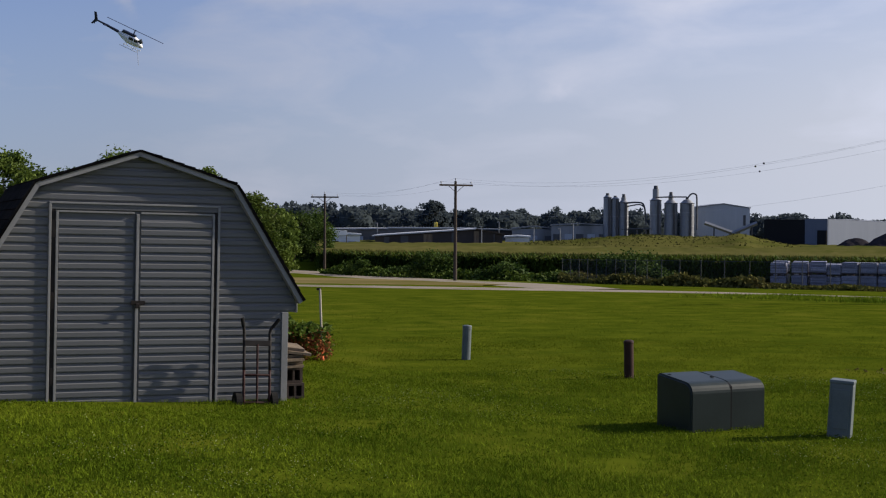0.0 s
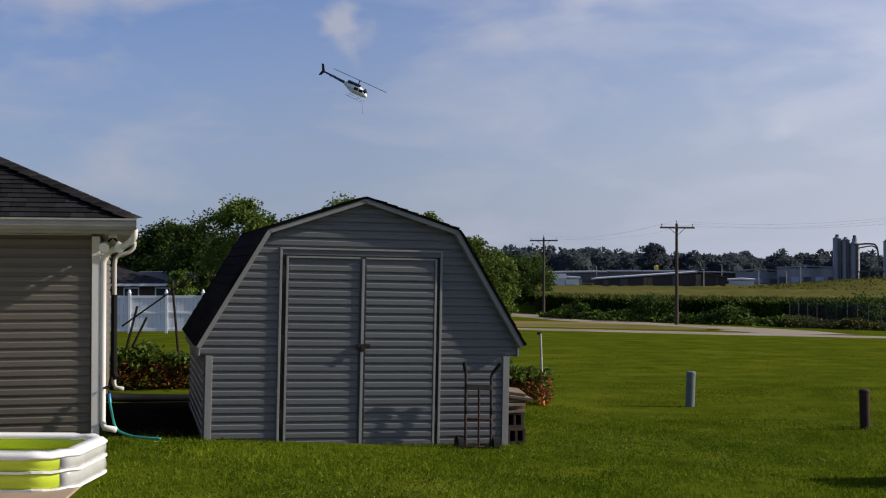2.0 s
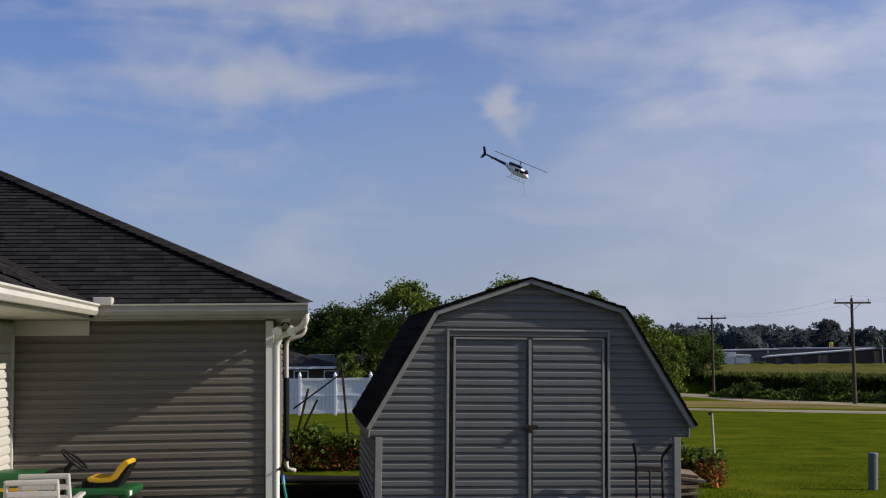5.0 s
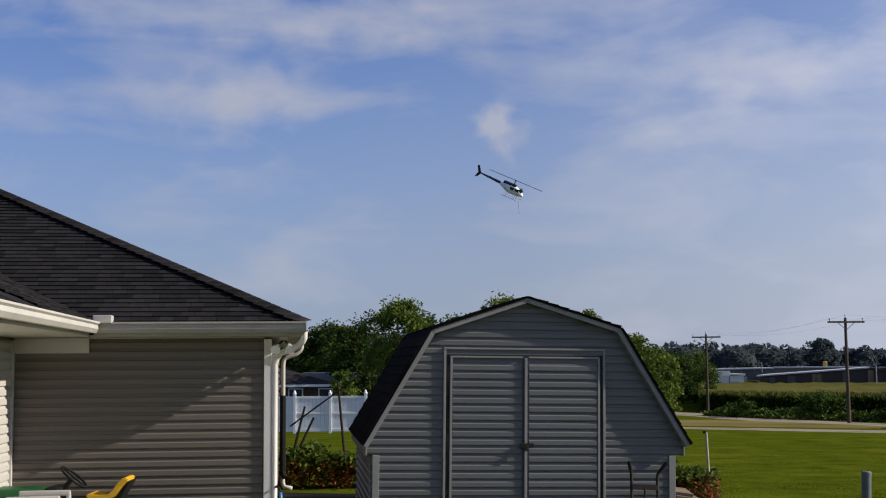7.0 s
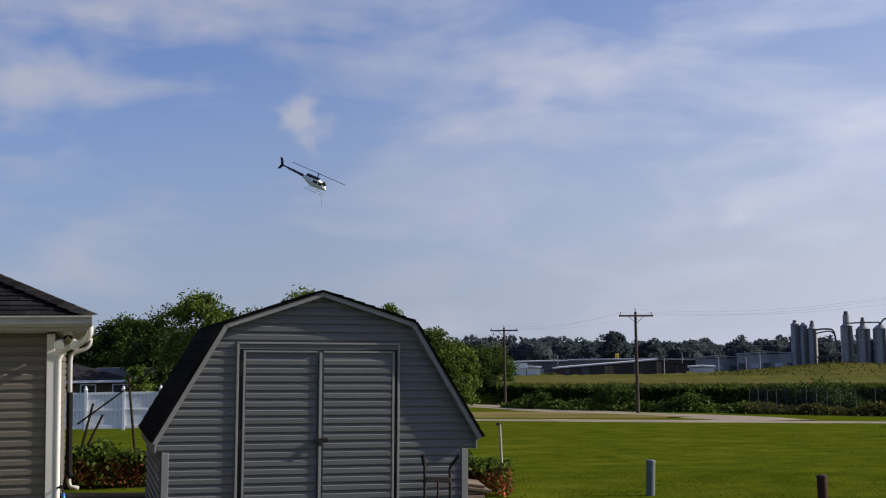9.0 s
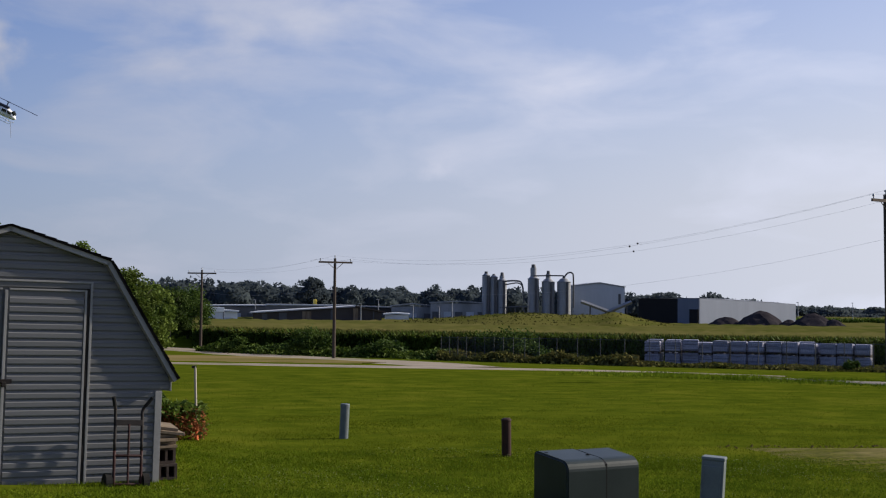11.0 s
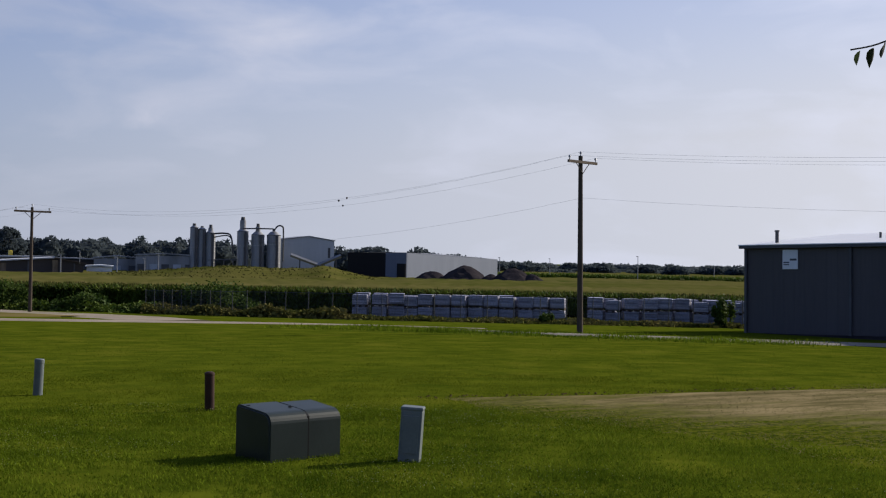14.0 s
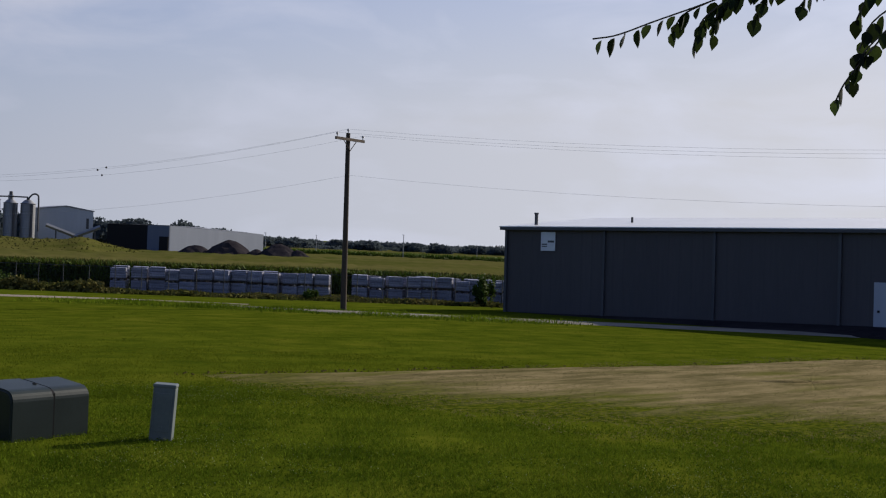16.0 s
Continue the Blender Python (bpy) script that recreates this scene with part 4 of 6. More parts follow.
        part("top_strip", box(x0 + 0.014, x1 - 0.014, -0.02, 0.006, 2.25, 2.272, 0.003), "trim_shed", door)
    for x, gx in ((0.882, 0.922), (2.9, 2.863)):
        part("door_frame", box(x - 0.015, x + 0.015, -0.024, 0.03, -0.1, 2.35, 0.004), "trim_shed", s, "narrow grey-white door casing")
        part("frame_groove", box(gx - 0.023, gx + 0.023, -0.006, -0.002, -0.1, 2.31), "iron", s, "dark gap beside the door")
    part("door_header", box(0.867, 2.915, -0.025, 0.03, 2.352, 2.376, 0.004), "trim_shed", s)
    part("header_board", box(0.9, 2.883, -0.008, 0.03, 2.29, 2.351), "siding_shed", s)
    part("threshold", box(0.86, 2.937, -0.02, 0.03, -0.16, -0.08), "wood", s)
    latch = part("latch", box(1.83, 2.0, -0.05, -0.023, 1.15, 1.2, 0.004), "iron", s, "black hasp with padlock")
    part("padlock", box(1.88, 1.93, -0.075, -0.05, 1.11, 1.17, 0.008), "iron", latch)
    # roof
    th = 0.028
    lines = [(E, K), (K, P), (P, KR), (KR, ER)]
    for (ax, az), (bx, bz) in lines:
        d = Vector((bx - ax, 0, bz - az)).normalized()
        nn = Vector((-d.z, 0, d.x))
        o = [(ax, az), (bx, bz), (bx + nn.x * th, bz + nn.z * th), (ax + nn.x * th, az + nn.z * th)]
        roof = part("roof_panel", slab(o, -0.11, depth + 0.08), "shed_shingle", s, "dark shingle roof panel")
        length = math.hypot(bx - ax, bz - az)
        for k in range(int(length / 0.14)):
            t0 = k * 0.14
            if bx < ax + 0 or az > bz:
                t0 = length - 0.14 - t0
            q0 = Vector((ax, 0, az)) + d * t0 + nn * th
            up = d if bz > az else -d
            base = q0 if bz > az else q0 + d * 0.14
            oo = [(base.x, base.z), (base.x + up.x * 0.15, base.z + up.z * 0.15), (base.x + nn.x * 0.012, base.z + nn.z * 0.012)]
            part("shingle_course", slab(oo, -0.112, depth + 0.082), "shed_shingle", roof)
        i = [(ax, az), (bx, bz), (bx - nn.x * 0.055, bz - nn.z * 0.055), (ax - nn.x * 0.055, az - nn.z * 0.055)]
        part("rake_trim", slab(i, -0.095, 0.02), "trim_shed", s, "grey-white rake board")
    part("skid", box(0.0, 3.8, 0.1, 0.2, -0.2, 0.0), "wood", s)
    return s


shed()


def hand_truck():
    t = thing("hand_truck", "rusty red and black hand truck leaning on the shed siding", "hand truck", pose(-1.6, 15.25, -0.33, 0, 0, TURN) @ pose(3.33, -0.34, 0, -9, 3, 0))
    for a, hx, hz in ((-1, -0.205, 1.12), (1, 0.255, 1.12)):
        rail = part("rail", pipe(curve_points([(a * 0.165, 0, 0.03), (a * 0.165, 0, 0.5)], 4), 0.018), "rust", t, "rusty red lower rail", smooth=True)
        part("upper_rail", pipe(curve_points([(a * 0.165, 0, 0.5), (a * 0.165, 0, 0.85), (a * 0.17, -0.005, 1.0), (hx, -0.05, hz)], 4), 0.019), "iron", rail, "black upper rail", smooth=True)
        part("grip", rod((a * 0.17 + (hx - a * 0.17) * 0.3, -0.02, 1.04), (hx + (hx - a * 0.17) * 0.15, -0.06, hz + 0.02), 0.023), "rubber", rail, "black rubber grip")
        w = part("wheel", rod((a * 0.19, 0.06, 0.11), (a * 0.265, 0.06, 0.11), 0.125, n=20), "rubber", t, "black solid wheel")
        part("hub", rod((a * 0.188, 0.06, 0.11), (a * 0.272, 0.06, 0.11), 0.045, n=14), "iron", w)
    for z in (0.1, 0.44):
        part("crossbar", pipe([(-0.165, 0, z), (0, -0.02, z), (0.165, 0, z)], 0.016), "rust", t)
    part("axle", rod((-0.25, 0.06, 0.11), (0.25, 0.06, 0.11), 0.012), "iron", t)
    part("back_plate", box(-0.165, 0.165, -0.022, -0.008, 0.8, 0.87, 0.005), "iron", t, "dark curved back plate")
    part("strut", rod((0, -0.018, 0.1), (0, -0.018, 0.82), 0.014), "rust", t)
    part("toe_plate", box(-0.2, 0.2, -0.24, 0.0, 0.01, 0.022, 0.003), "iron", t)


hand_truck()


def side_pile():
    base = pose(-1.6, 15.25, -0.27, 0, 0, TURN)
    for k, (x, y, z) in enumerate(((3.85, 0.12, 0.0), (3.86, 0.56, 0.0), (3.84, 0.15, 0.2), (3.86, 0.6, 0.2))):
        b = thing("concrete_block", "dark weathered hollow concrete block stacked beside the shed", "block", base @ pose(x, y, z, 0, 0, k * 1.5 - 3), "stacked blocks")
        bm = bmesh.new()
        for x0, x1 in ((0, 0.035), (0.105, 0.135), (0.205, 0.24)):
            box(x0, x1, 0, 0.4, 0.03, 0.165, bm=bm)
        for z0 in (0.0, 0.165):
            box(0, 0.24, 0, 0.4, z0, z0 + 0.03, bm=bm)
        box(0.035, 0.205, 0.36, 0.4, 0.03, 0.165, bm=bm)
        part("body", bm, "block", b)
    for k, (dx, dy, z, w, turn, tip) in enumerate(((0.0, 0.05, 0.402, 0.23, 2, 0), (0.03, 0.12, 0.444, 0.2, -3, 0), (-0.01, 0.02, 0.488, 0.24, 4, 0), (0.02, 0.1, 0.532, 0.21, -2, 0), (0.02, 0.06, 0.59, 0.3, -6, 8), (0.0, 0.16, 0.635, 0.26, -10, 8))):
        p = thing("plank", "short weathered grey timber offcut stacked on the blocks", "plank", base @ pose(3.84 + dx, dy, z, 0, tip, turn), "planks beside the shed")
        part("board", box(0, w, 0, 0.75, 0, 0.036, 0.004), "wood", p)
    wh = thing("wheel", "old black wheel leaning against the shed side", "wheel", base @ pose(3.9, 1.1, 0.87, 0, 90, 20))
    part("tyre", lathe([(0.1, -0.05), (0.19, -0.06), (0.22, -0.03), (0.22, 0.03), (0.19, 0.06), (0.1, 0.05)], 24), "rubber", wh, smooth=True)
    part("rim", lathe([(0.02, -0.03), (0.1, -0.045), (0.1, 0.045), (0.02, 0.03)], 20), "steel", wh)
    rest = thing("stump", "dark wood stump under the old wheel", "stump", base @ pose(4.0, 1.1, 0))
    part("body", rod((0, 0, -0.1), (0, 0, 0.655), 0.1, 0.085, 14), "bark", rest)


side_pile()


# ---- patio things ----
tagged(part("patio", box(-9.0, -2.32, 7.0, 12.9, -0.1, 0.02, 0.01), "concrete"), "tan concrete patio slab beside the house", "patio", kind="structure")


def ring_piece(path, profile, closed):
    """A band swept along a level path; profile: outward offset and height pairs, as a closed outline."""
    bm, rr, n = bmesh.new(), [], len(profile)
    for i, q in enumerate(path):
        nxt, prv = (path[(i + 1) % len(path)], path[i - 1]) if closed else (path[min(i + 1, len(path) - 1)], path[max(i - 1, 0)])
        d = (nxt - prv).normalized()
        side = Vector((d.y, -d.x, 0))
        rr.append([bm.verts.new(q + side * o + Vector((0, 0, z))) for o, z in profile])
    for i in range(len(rr) if closed else len(rr) - 1):
        a, b = rr[i], rr[(i + 1) % len(rr)]
        for k in range(n):
            bm.faces.new((a[k], a[(k + 1) % n], b[(k + 1) % n], b[k]))
    if not closed:
        bm.faces.new(rr[0])
        bm.faces.new(rr[-1][::-1])
    bmesh.ops.recalc_face_normals(bm, faces=bm.faces)
    return bm


def pool():
    p = thing("inflatable_pool", "rectangular lime, white and clear vinyl pool on the patio", "pool", pose(-3.5, 12.1, 0.02, 0, 0, -7))
    lx, ly, cr = 1.17, 0.62, 0.34
    corners = []
    for cx, cy, a0 in ((lx - cr, ly - cr, 0), (-lx + cr, ly - cr, 90), (-lx + cr, -ly + cr, 180), (lx - cr, -ly + cr, 270)):
        arc = []
        for k in range(9):
            a = radians(a0 + k * 11.25)
            wob = 0.007 * math.sin(cx * 7 + k * 1.7)
            arc.append(Vector((cx + (cr + wob) * math.cos(a), cy + (cr + wob) * math.sin(a), wob)))
        corners.append(arc)
    ring = [q for arc in corners for q in arc]
    tube = [(0.075 * math.copysign(abs(math.cos(k * math.tau / 14)) ** 0.6, math.cos(k * math.tau / 14)), 0.078 * math.copysign(abs(math.sin(k * math.tau / 14)) ** 0.7, math.sin(k * math.tau / 14))) for k in range(14)]
    for name, z, m in (("lower_chamber", 0.085, "lime"), ("upper_chamber", 0.245, "lime")):
        ob = part(name, ring_piece([q + Vector((0, 0, z)) for q in ring], tube, True), m, p, "lime green inflated chamber", True)
        # clear ends over the corners of the chamber
        wide = [(o * 1.06, h * 1.03) for o, h in tube]
        for i in (0, 2):
            end = [*corners[(i + 3) % 4][4:], *corners[i][:5]]
            part("clear_end", ring_piece([q + Vector((0, 0, z)) for q in end], wide, False), "vinyl_clear", ob, "clear grey vinyl end panel", True)
    band = [(-0.088, 0.285), (0.084, 0.28), (0.094, 0.298), (0.05, 0.335), (-0.05, 0.338), (-0.095, 0.305)]
    part("rim_band", ring_piece(ring, band, True), "pool_white", p, "broad white vinyl rim", True)
    part("seam", ring_piece(ring, [(-0.085, 0.155), (0.088, 0.155), (0.088, 0.175), (-0.085, 0.175)], True), "pool_white", p)
    part("base_seam", ring_piece(ring, [(-0.085, 0.0), (0.086, 0.0), (0.086, 0.018), (-0.085, 0.018)], True), "pool_white", p)
    part("floor_sheet", box(-1.1, 1.1, -0.55, 0.55, 0.005, 0.03, 0.01), "lime", p)


pool()


def mower():
    m = thing("riding_mower", "green riding lawn mower with a yellow seat by the house wall", "lawn mower", pose(-4.46, 13.75, 0.0, 0, 0, 4) @ Matrix.Diagonal((0.9, 0.86, 0.9, 1)))
    body = part("rear_fender", box(-0.36, 0.42, -0.45, 0.45, 0.47, 0.58, 0.05), "mower_green", m, "green rear fender")
    part("tail_lamp", box(0.405, 0.43, -0.4, -0.3, 0.5, 0.56, 0.005), "lens", body)
    part("frame", box(-1.1, 0.3, -0.2, 0.2, 0.24, 0.42, 0.03), "black", m)
    hood = bmesh.new()
    box(-1.35, -0.62, -0.3, 0.3, 0.42, 0.78, 0.09, bm=hood)
    part("hood", hood, "mower_green", m, "rounded green engine hood", True)
    part("stripe", box(-1.3, -0.7, -0.306, -0.301, 0.56, 0.6), "yellow", m)
    part("cowl", box(-0.64, -0.46, -0.26, 0.26, 0.42, 0.8, 0.05), "black", m)
    part("steering_column", rod((-0.52, 0, 0.7), (-0.36, 0, 0.88), 0.03), "black", m)
    wheel = part("steering_wheel", pipe([Vector((-0.34, 0, 0.9)) + 0.19 * (math.cos(k * math.tau / 20) * Vector((0.66, 0, -0.55)).normalized() + math.sin(k * math.tau / 20) * Vector((0, 1, 0))) for k in range(21)], 0.016), "black", m, smooth=True)
    part("spoke", rod((-0.46, 0, 1.0), (-0.22, 0, 0.8), 0.012), "black", wheel)
    seat_bm = slab([(-0.12, 0.655), (0.0, 0.64), (0.15, 0.645), (0.22, 0.68), (0.29, 0.78), (0.37, 0.87), (0.36, 0.9), (0.31, 0.905), (0.25, 0.85), (0.18, 0.745), (0.12, 0.705), (0.0, 0.7), (-0.11, 0.715), (-0.14, 0.69)], -0.23, 0.23)
    bmesh.ops.bevel(seat_bm, geom=seat_bm.edges[:], offset=0.012, segments=2, affect="EDGES")
    seat = part("seat", seat_bm, "yellow", m, "yellow vinyl seat")
    part("seat_back_shell", slab([(-0.2, 0.56), (0.22, 0.56), (0.31, 0.72), (0.385, 0.85), (0.375, 0.862), (0.23, 0.672), (0.15, 0.636), (-0.2, 0.65)], -0.19, 0.19), "black", seat)
    for x, r, w in ((0.18, 0.26, 0.2), (-1.05, 0.19, 0.15)):
        for a in (-1, 1):
            ty = part("wheel", lathe([(r * 0.5, -w / 2), (r * 0.9, -w / 2), (r, -w / 4), (r, w / 4), (r * 0.9, w / 2), (r * 0.5, w / 2)], 26), "rubber", m, "black turf tyre", True)
            ty.matrix_local = pose(x, a * 0.4, r, 90)
            part("rim", lathe([(0.02, -w * 0.3), (r * 0.5, -w * 0.45), (r * 0.5, w * 0.45), (0.02, w * 0.3)], 20), "yellow", ty, "yellow wheel rim")
    part("mower_deck", box(-0.75, -0.1, -0.5, 0.5, 0.09, 0.22, 0.04), "mower_green", m)


mower()


def chair(x, y, turn):
    c = thing("patio_chair", "off-white plastic patio chair with open slatted back", "chair", pose(x, y, 0.02, 0, 0, turn), "patio chairs")
    part("seat", box(-0.24, 0.24, -0.24, 0.22, 0.4, 0.43, 0.012), "chair_white", c)
    for a in (-1, 1):
        part("front_leg", rod((a * 0.26, -0.24, 0), (a * 0.24, -0.22, 0.62), 0.024), "chair_white", c)
        part("rear_leg", rod((a * 0.25, 0.28, 0), (a * 0.23, 0.2, 0.45), 0.024), "chair_white", c)
        part("back_post", rod((a * 0.23, 0.2, 0.42), (a * 0.21, 0.3, 0.86), 0.022), "chair_white", c)
        part("armrest", box(a * 0.26 - 0.03, a * 0.26 + 0.03, -0.27, 0.24, 0.61, 0.64, 0.01), "chair_white", c)
    for z in (0.52, 0.62, 0.72):
        part("back_slat", box(-0.21, 0.21, 0.22 + (z - 0.45) * 0.22, 0.24 + (z - 0.45) * 0.22, z, z + 0.05, 0.006), "chair_white", c)
    part("top_rail", box(-0.23, 0.23, 0.285, 0.32, 0.82, 0.87, 0.014), "chair_white", c)


chair(-4.24, 11.16, 195)
chair(-4.3, 11.7, 190)


def hose():
    f = HOUSE.matrix_world
    tap = f @ Vector((0.2, -0.08, 0.52))
    s = thing("garden_tap", "brass garden tap on the house corner", "tap", Matrix.Translation(tap))
    part("spout", pipe([(-0.08, 0.06, 0.02), (0, 0, 0.02), (0.02, -0.03, -0.03)], 0.013), "iron", s)
    part("handle", box(-0.03, 0.03, -0.02, 0.0, 0.035, 0.05, 0.004), "iron", s)
    h = thing("garden_hose", "teal garden hose hanging from the tap onto the grass", "hose")
    p = curve_points([tap + Vector((0.02, -0.03, -0.04)), tap + Vector((0.05, -0.06, -0.22)), Vector((-2.58, 14.98, 0.1)), Vector((-2.4, 14.8, 0.04)), Vector((-2.2, 14.66, 0.03)), Vector((-2.02, 14.6, 0.025))], 8)
    part("tube", pipe(p, 0.014), "hose", h, smooth=True)
    part("collar", rod(p[0], p[0] + Vector((0.015, -0.01, -0.1)), 0.019), "blue", h, "blue hose collar")


hose()
d = thing("drain_pipe", "black corrugated drain pipe lying on the grass", "pipe")
bm = pipe(curve_points([(-3.9, 19.2, 0.03), (-3.3, 19.6, -0.02), (-2.5, 19.8, -0.06), (-1.7, 19.9, -0.07)], 12), 0.07, 12)
part("tube", bm, "black", d, smooth=True)


# ---- lawn furniture of the utilities ----
def trafo():
    t = thing("utility_cabinet", "dark green metal utility cabinet with sloped lid on the lawn", "utility box", pose(6.33, 12.82, -0.42, 0, 0, 9))
    prof = [(0.0, 0), (0.0, 0.5), (0.004, 0.53), (0.016, 0.56), (0.036, 0.585), (0.064, 0.606), (0.1, 0.62), (0.14, 0.628), (0.64, 0.672), (0.68, 0.665), (0.7, 0.64), (0.7, 0)]
    for x0, x1, dy, lab in ((0.0, 0.56, 0.0, "front module of the cabinet"), (0.575, 1.08, 0.05, "set-back module of the cabinet")):
        body = extrude_x([(max(y, dy) if y < 0.3 else y, z * (1.0 if dy == 0 else 0.985)) for y, z in [(y + dy if y < 0.3 else y, z) for y, z in prof]], x0, x1)
        bmesh.ops.bevel(body, geom=[e for e in body.edges if abs(e.verts[0].co.x - e.verts[1].co.x) < 1e-4], offset=0.022, segments=3, affect="EDGES")
        m = part("module", body, "green_box", t, lab)
    part("seam", extrude_x([(0.03, 0), (0.03, 0.56), (0.1, 0.6), (0.65, 0.65), (0.68, 0.61), (0.68, 0)], 0.55, 0.585), "black", t)
    for x, y in ((0.08, 0.55), (0.5, 0.3)):
        part("bolt", rod((x, y, 0.62), (x, y, 0.668 if y > 0.4 else 0.652), 0.025), "black", t, "black lid bolt")
    part("pad", box(-0.04, 1.12, -0.04, 0.74, -0.15, 0.03, 0.02), "concrete", t)


trafo()


def pedestal():
    p = thing("utility_pedestal", "pale grey-green plastic cable pedestal leaning slightly on the lawn", "pedestal", pose(7.86, 12.25, -0.42, -1, 3, -40) @ Matrix.Diagonal((1.1, 1.1, 1.0, 1)))
    part("body", box(-0.115, 0.115, -0.1, 0.1, 0, 0.66, 0.018), "grey_green", p)
    part("cap", box(-0.12, 0.12, -0.105, 0.105, 0.655, 0.7, 0.016), "grey_green", p, "overlapping moulded cap")
    part("cover", box(-0.085, 0.085, -0.113, -0.1, 0.16, 0.6, 0.006), "grey_green", p, "raised front cover")
    part("latch", box(-0.012, 0.012, -0.118, -0.112, 0.2, 0.23, 0.003), "grey_green", p)


pedestal()
p = thing("marker_pipe", "pale blue-grey capped vent pipe standing in the lawn", "pipe", pose(6.37, 22.14, -0.6, 0, 2, 0))
part("body", rod((0, 0, 0), (0, 0, 0.66), 0.082, n=20), "grey_green", p, smooth=False)
part("cap", lathe([(0.083, 0.64), (0.086, 0.65), (0.086, 0.705), (0.075, 0.718), (0.01, 0.722)], 20), "grey_green", p)
p = thing("marker_post", "short brown round post in the lawn", "post", pose(8.02, 18.43, -0.52, 0, -1, 0))
part("body", rod((0, 0, 0), (0, 0, 0.62), 0.077, n=20), "brown_post", p)
part("cap", lathe([(0.08, 0.62), (0.083, 0.63), (0.08, 0.655), (0.05, 0.672), (0.01, 0.675)], 20), "brown_post", p)


# ---- vegetable garden behind the shed ----
def garden():
    rng = np.random.default_rng(11)
    out_g, out_r = [], []
    for x0, x1, y0, dens in ((-4.6, -2.2, 22.7, 1.0), (-2.2, 2.4, 22.7, 0.3), (2.4, 3.75, 21.9, 1.0)):
        n = int(2600 * (x1 - x0) * dens)
        x = rng.uniform(x0, x1, n)
        y = y0 + rng.normal(0, 0.25, n)
        top = 0.66 + 0.1 * np.sin(x * 5) + 0.06 * np.sin(x * 13 + 1)
        h = rng.uniform(0, 1, n) ** 0.8 * top
        c = np.stack([x, y, gz_array(x, y) + h + 0.03], 1)
        low = h < (0.44 if x0 > 0 else 0.38) + rng.normal(0, 0.08, n)
        out_g.append(leaf_tris(rng, c[~low], 0.06))
        out_r.append(leaf_tris(rng, np.concatenate([c[low], c[low] + rng.normal(0, 0.04, (low.sum(), 3))]), 0.03))
        out_g.append(leaf_tris(rng, c[low][int(low.sum() * 0.8):], 0.06))
    soup("bean_plants", np.concatenate(out_g), "leaf_light", "leafy green bean plants in a garden row", "plants")
    soup("dry_plants", np.concatenate(out_r), "dry_vine", "dry reddish brown stems and leaves under the bean row", "plants")
    for k, (a, b) in enumerate((((-3.75, 22.4, 0.3), (-3.5, 22.4, 1.3)), ((-3.72, 22.45, 0.3), (-3.35, 22.5, 1.1)), ((-3.75, 22.3, 0.95), (-2.5, 22.3, 1.85)), ((-2.75, 22.4, 0.1), (-2.9, 22.4, 1.75)))):
        s = thing("garden_stake", "weathered wooden stake in the bean row", "stake", None, "garden stakes")
        part("stick", rod(a, b, 0.026 if k != 2 else 0.016, 0.02 if k != 2 else 0.012, 8), "dark_stick", s)
    q = thing("garden_post", "thin pale wooden garden post with orange tape at its foot", "post", pose(3.62, 21.75, ground_z(3.62, 21.75) - 0.05, 0, -2, 0))
    part("pole", rod((0, 0, 0), (0, 0, 1.32), 0.021, n=12), "pale_wood", q)
    part("tape", rod((0, 0, 0.02), (0, 0, 0.38), 0.036, n=12), "orange", q, "orange tape")
    part("bracket", box(-0.06, 0.02, -0.015, 0.015, 1.29, 1.335, 0.005), "iron", q)


garden()


# ---- power line ----
def utility_pole(x, y, top, lean, arm_turn, label, size=1.0):
    z = ground_z(x, y)
    p = thing("utility_pole", label, "utility pole", pose(x, y, z - 0.3, 0, lean, 0), "power line poles")
    h = top - z + 0.3
    part("pole", rod((0, 0, 0), (0, 0, h), 0.125 * size, 0.085 * size, 14), "pole", p, smooth=False)
    m = pose(0, 0, h - 0.28, 0, 0, arm_turn)
    arm = part("crossarm", box(-1.22, 1.22, -0.15, -0.07, -0.06, 0.06, 0.006), "pole", p, "wooden crossarm")
    arm.matrix_local = m
    for a in (-1, 1):
        part("brace", rod((a * 0.55, -0.11, -0.05), (0, -0.11, -0.5), 0.018), "pole", arm)
        part("insulator", lathe([(0.02, 0.0), (0.025, 0.1), (0.06, 0.12), (0.045, 0.17), (0.02, 0.2)], 10), "steel", arm).matrix_local = Matrix.Translation((a * 1.1, -0.11, 0.055))
    part("insulator", lathe([(0.02, 0.0), (0.025, 0.1), (0.06, 0.12), (0.045, 0.17), (0.02, 0.2)], 10), "steel", p).matrix_local = Matrix.Translation((0, 0, h))
    return [p.matrix_local @ m @ Vector((a * 1.1, -0.11, 0.24)) for a in (-1, 1)] + [p.matrix_local @ Vector((0, 0, h + 0.18)), p.matrix_local @ Vector((0, -0.12, h - 1.85))]


POLES = [utility_pole(18.26, 108.2, 4.6, 0, -6, "weathered wooden utility pole with double crossarm beside the lane"), utility_pole(22.5, 80.7, 4.9, 0, 8, "weathered wooden utility pole beside the gravel lane"), utility_pole(35.62, 42.04, 6.7, -1.0, 19, "tall weathered wooden utility pole beside the lawn", 1.1)]
POLES.append(utility_pole(50.5, -3.0, 7.0, 0, 19, "weathered wooden utility pole past the metal building", 1.1))


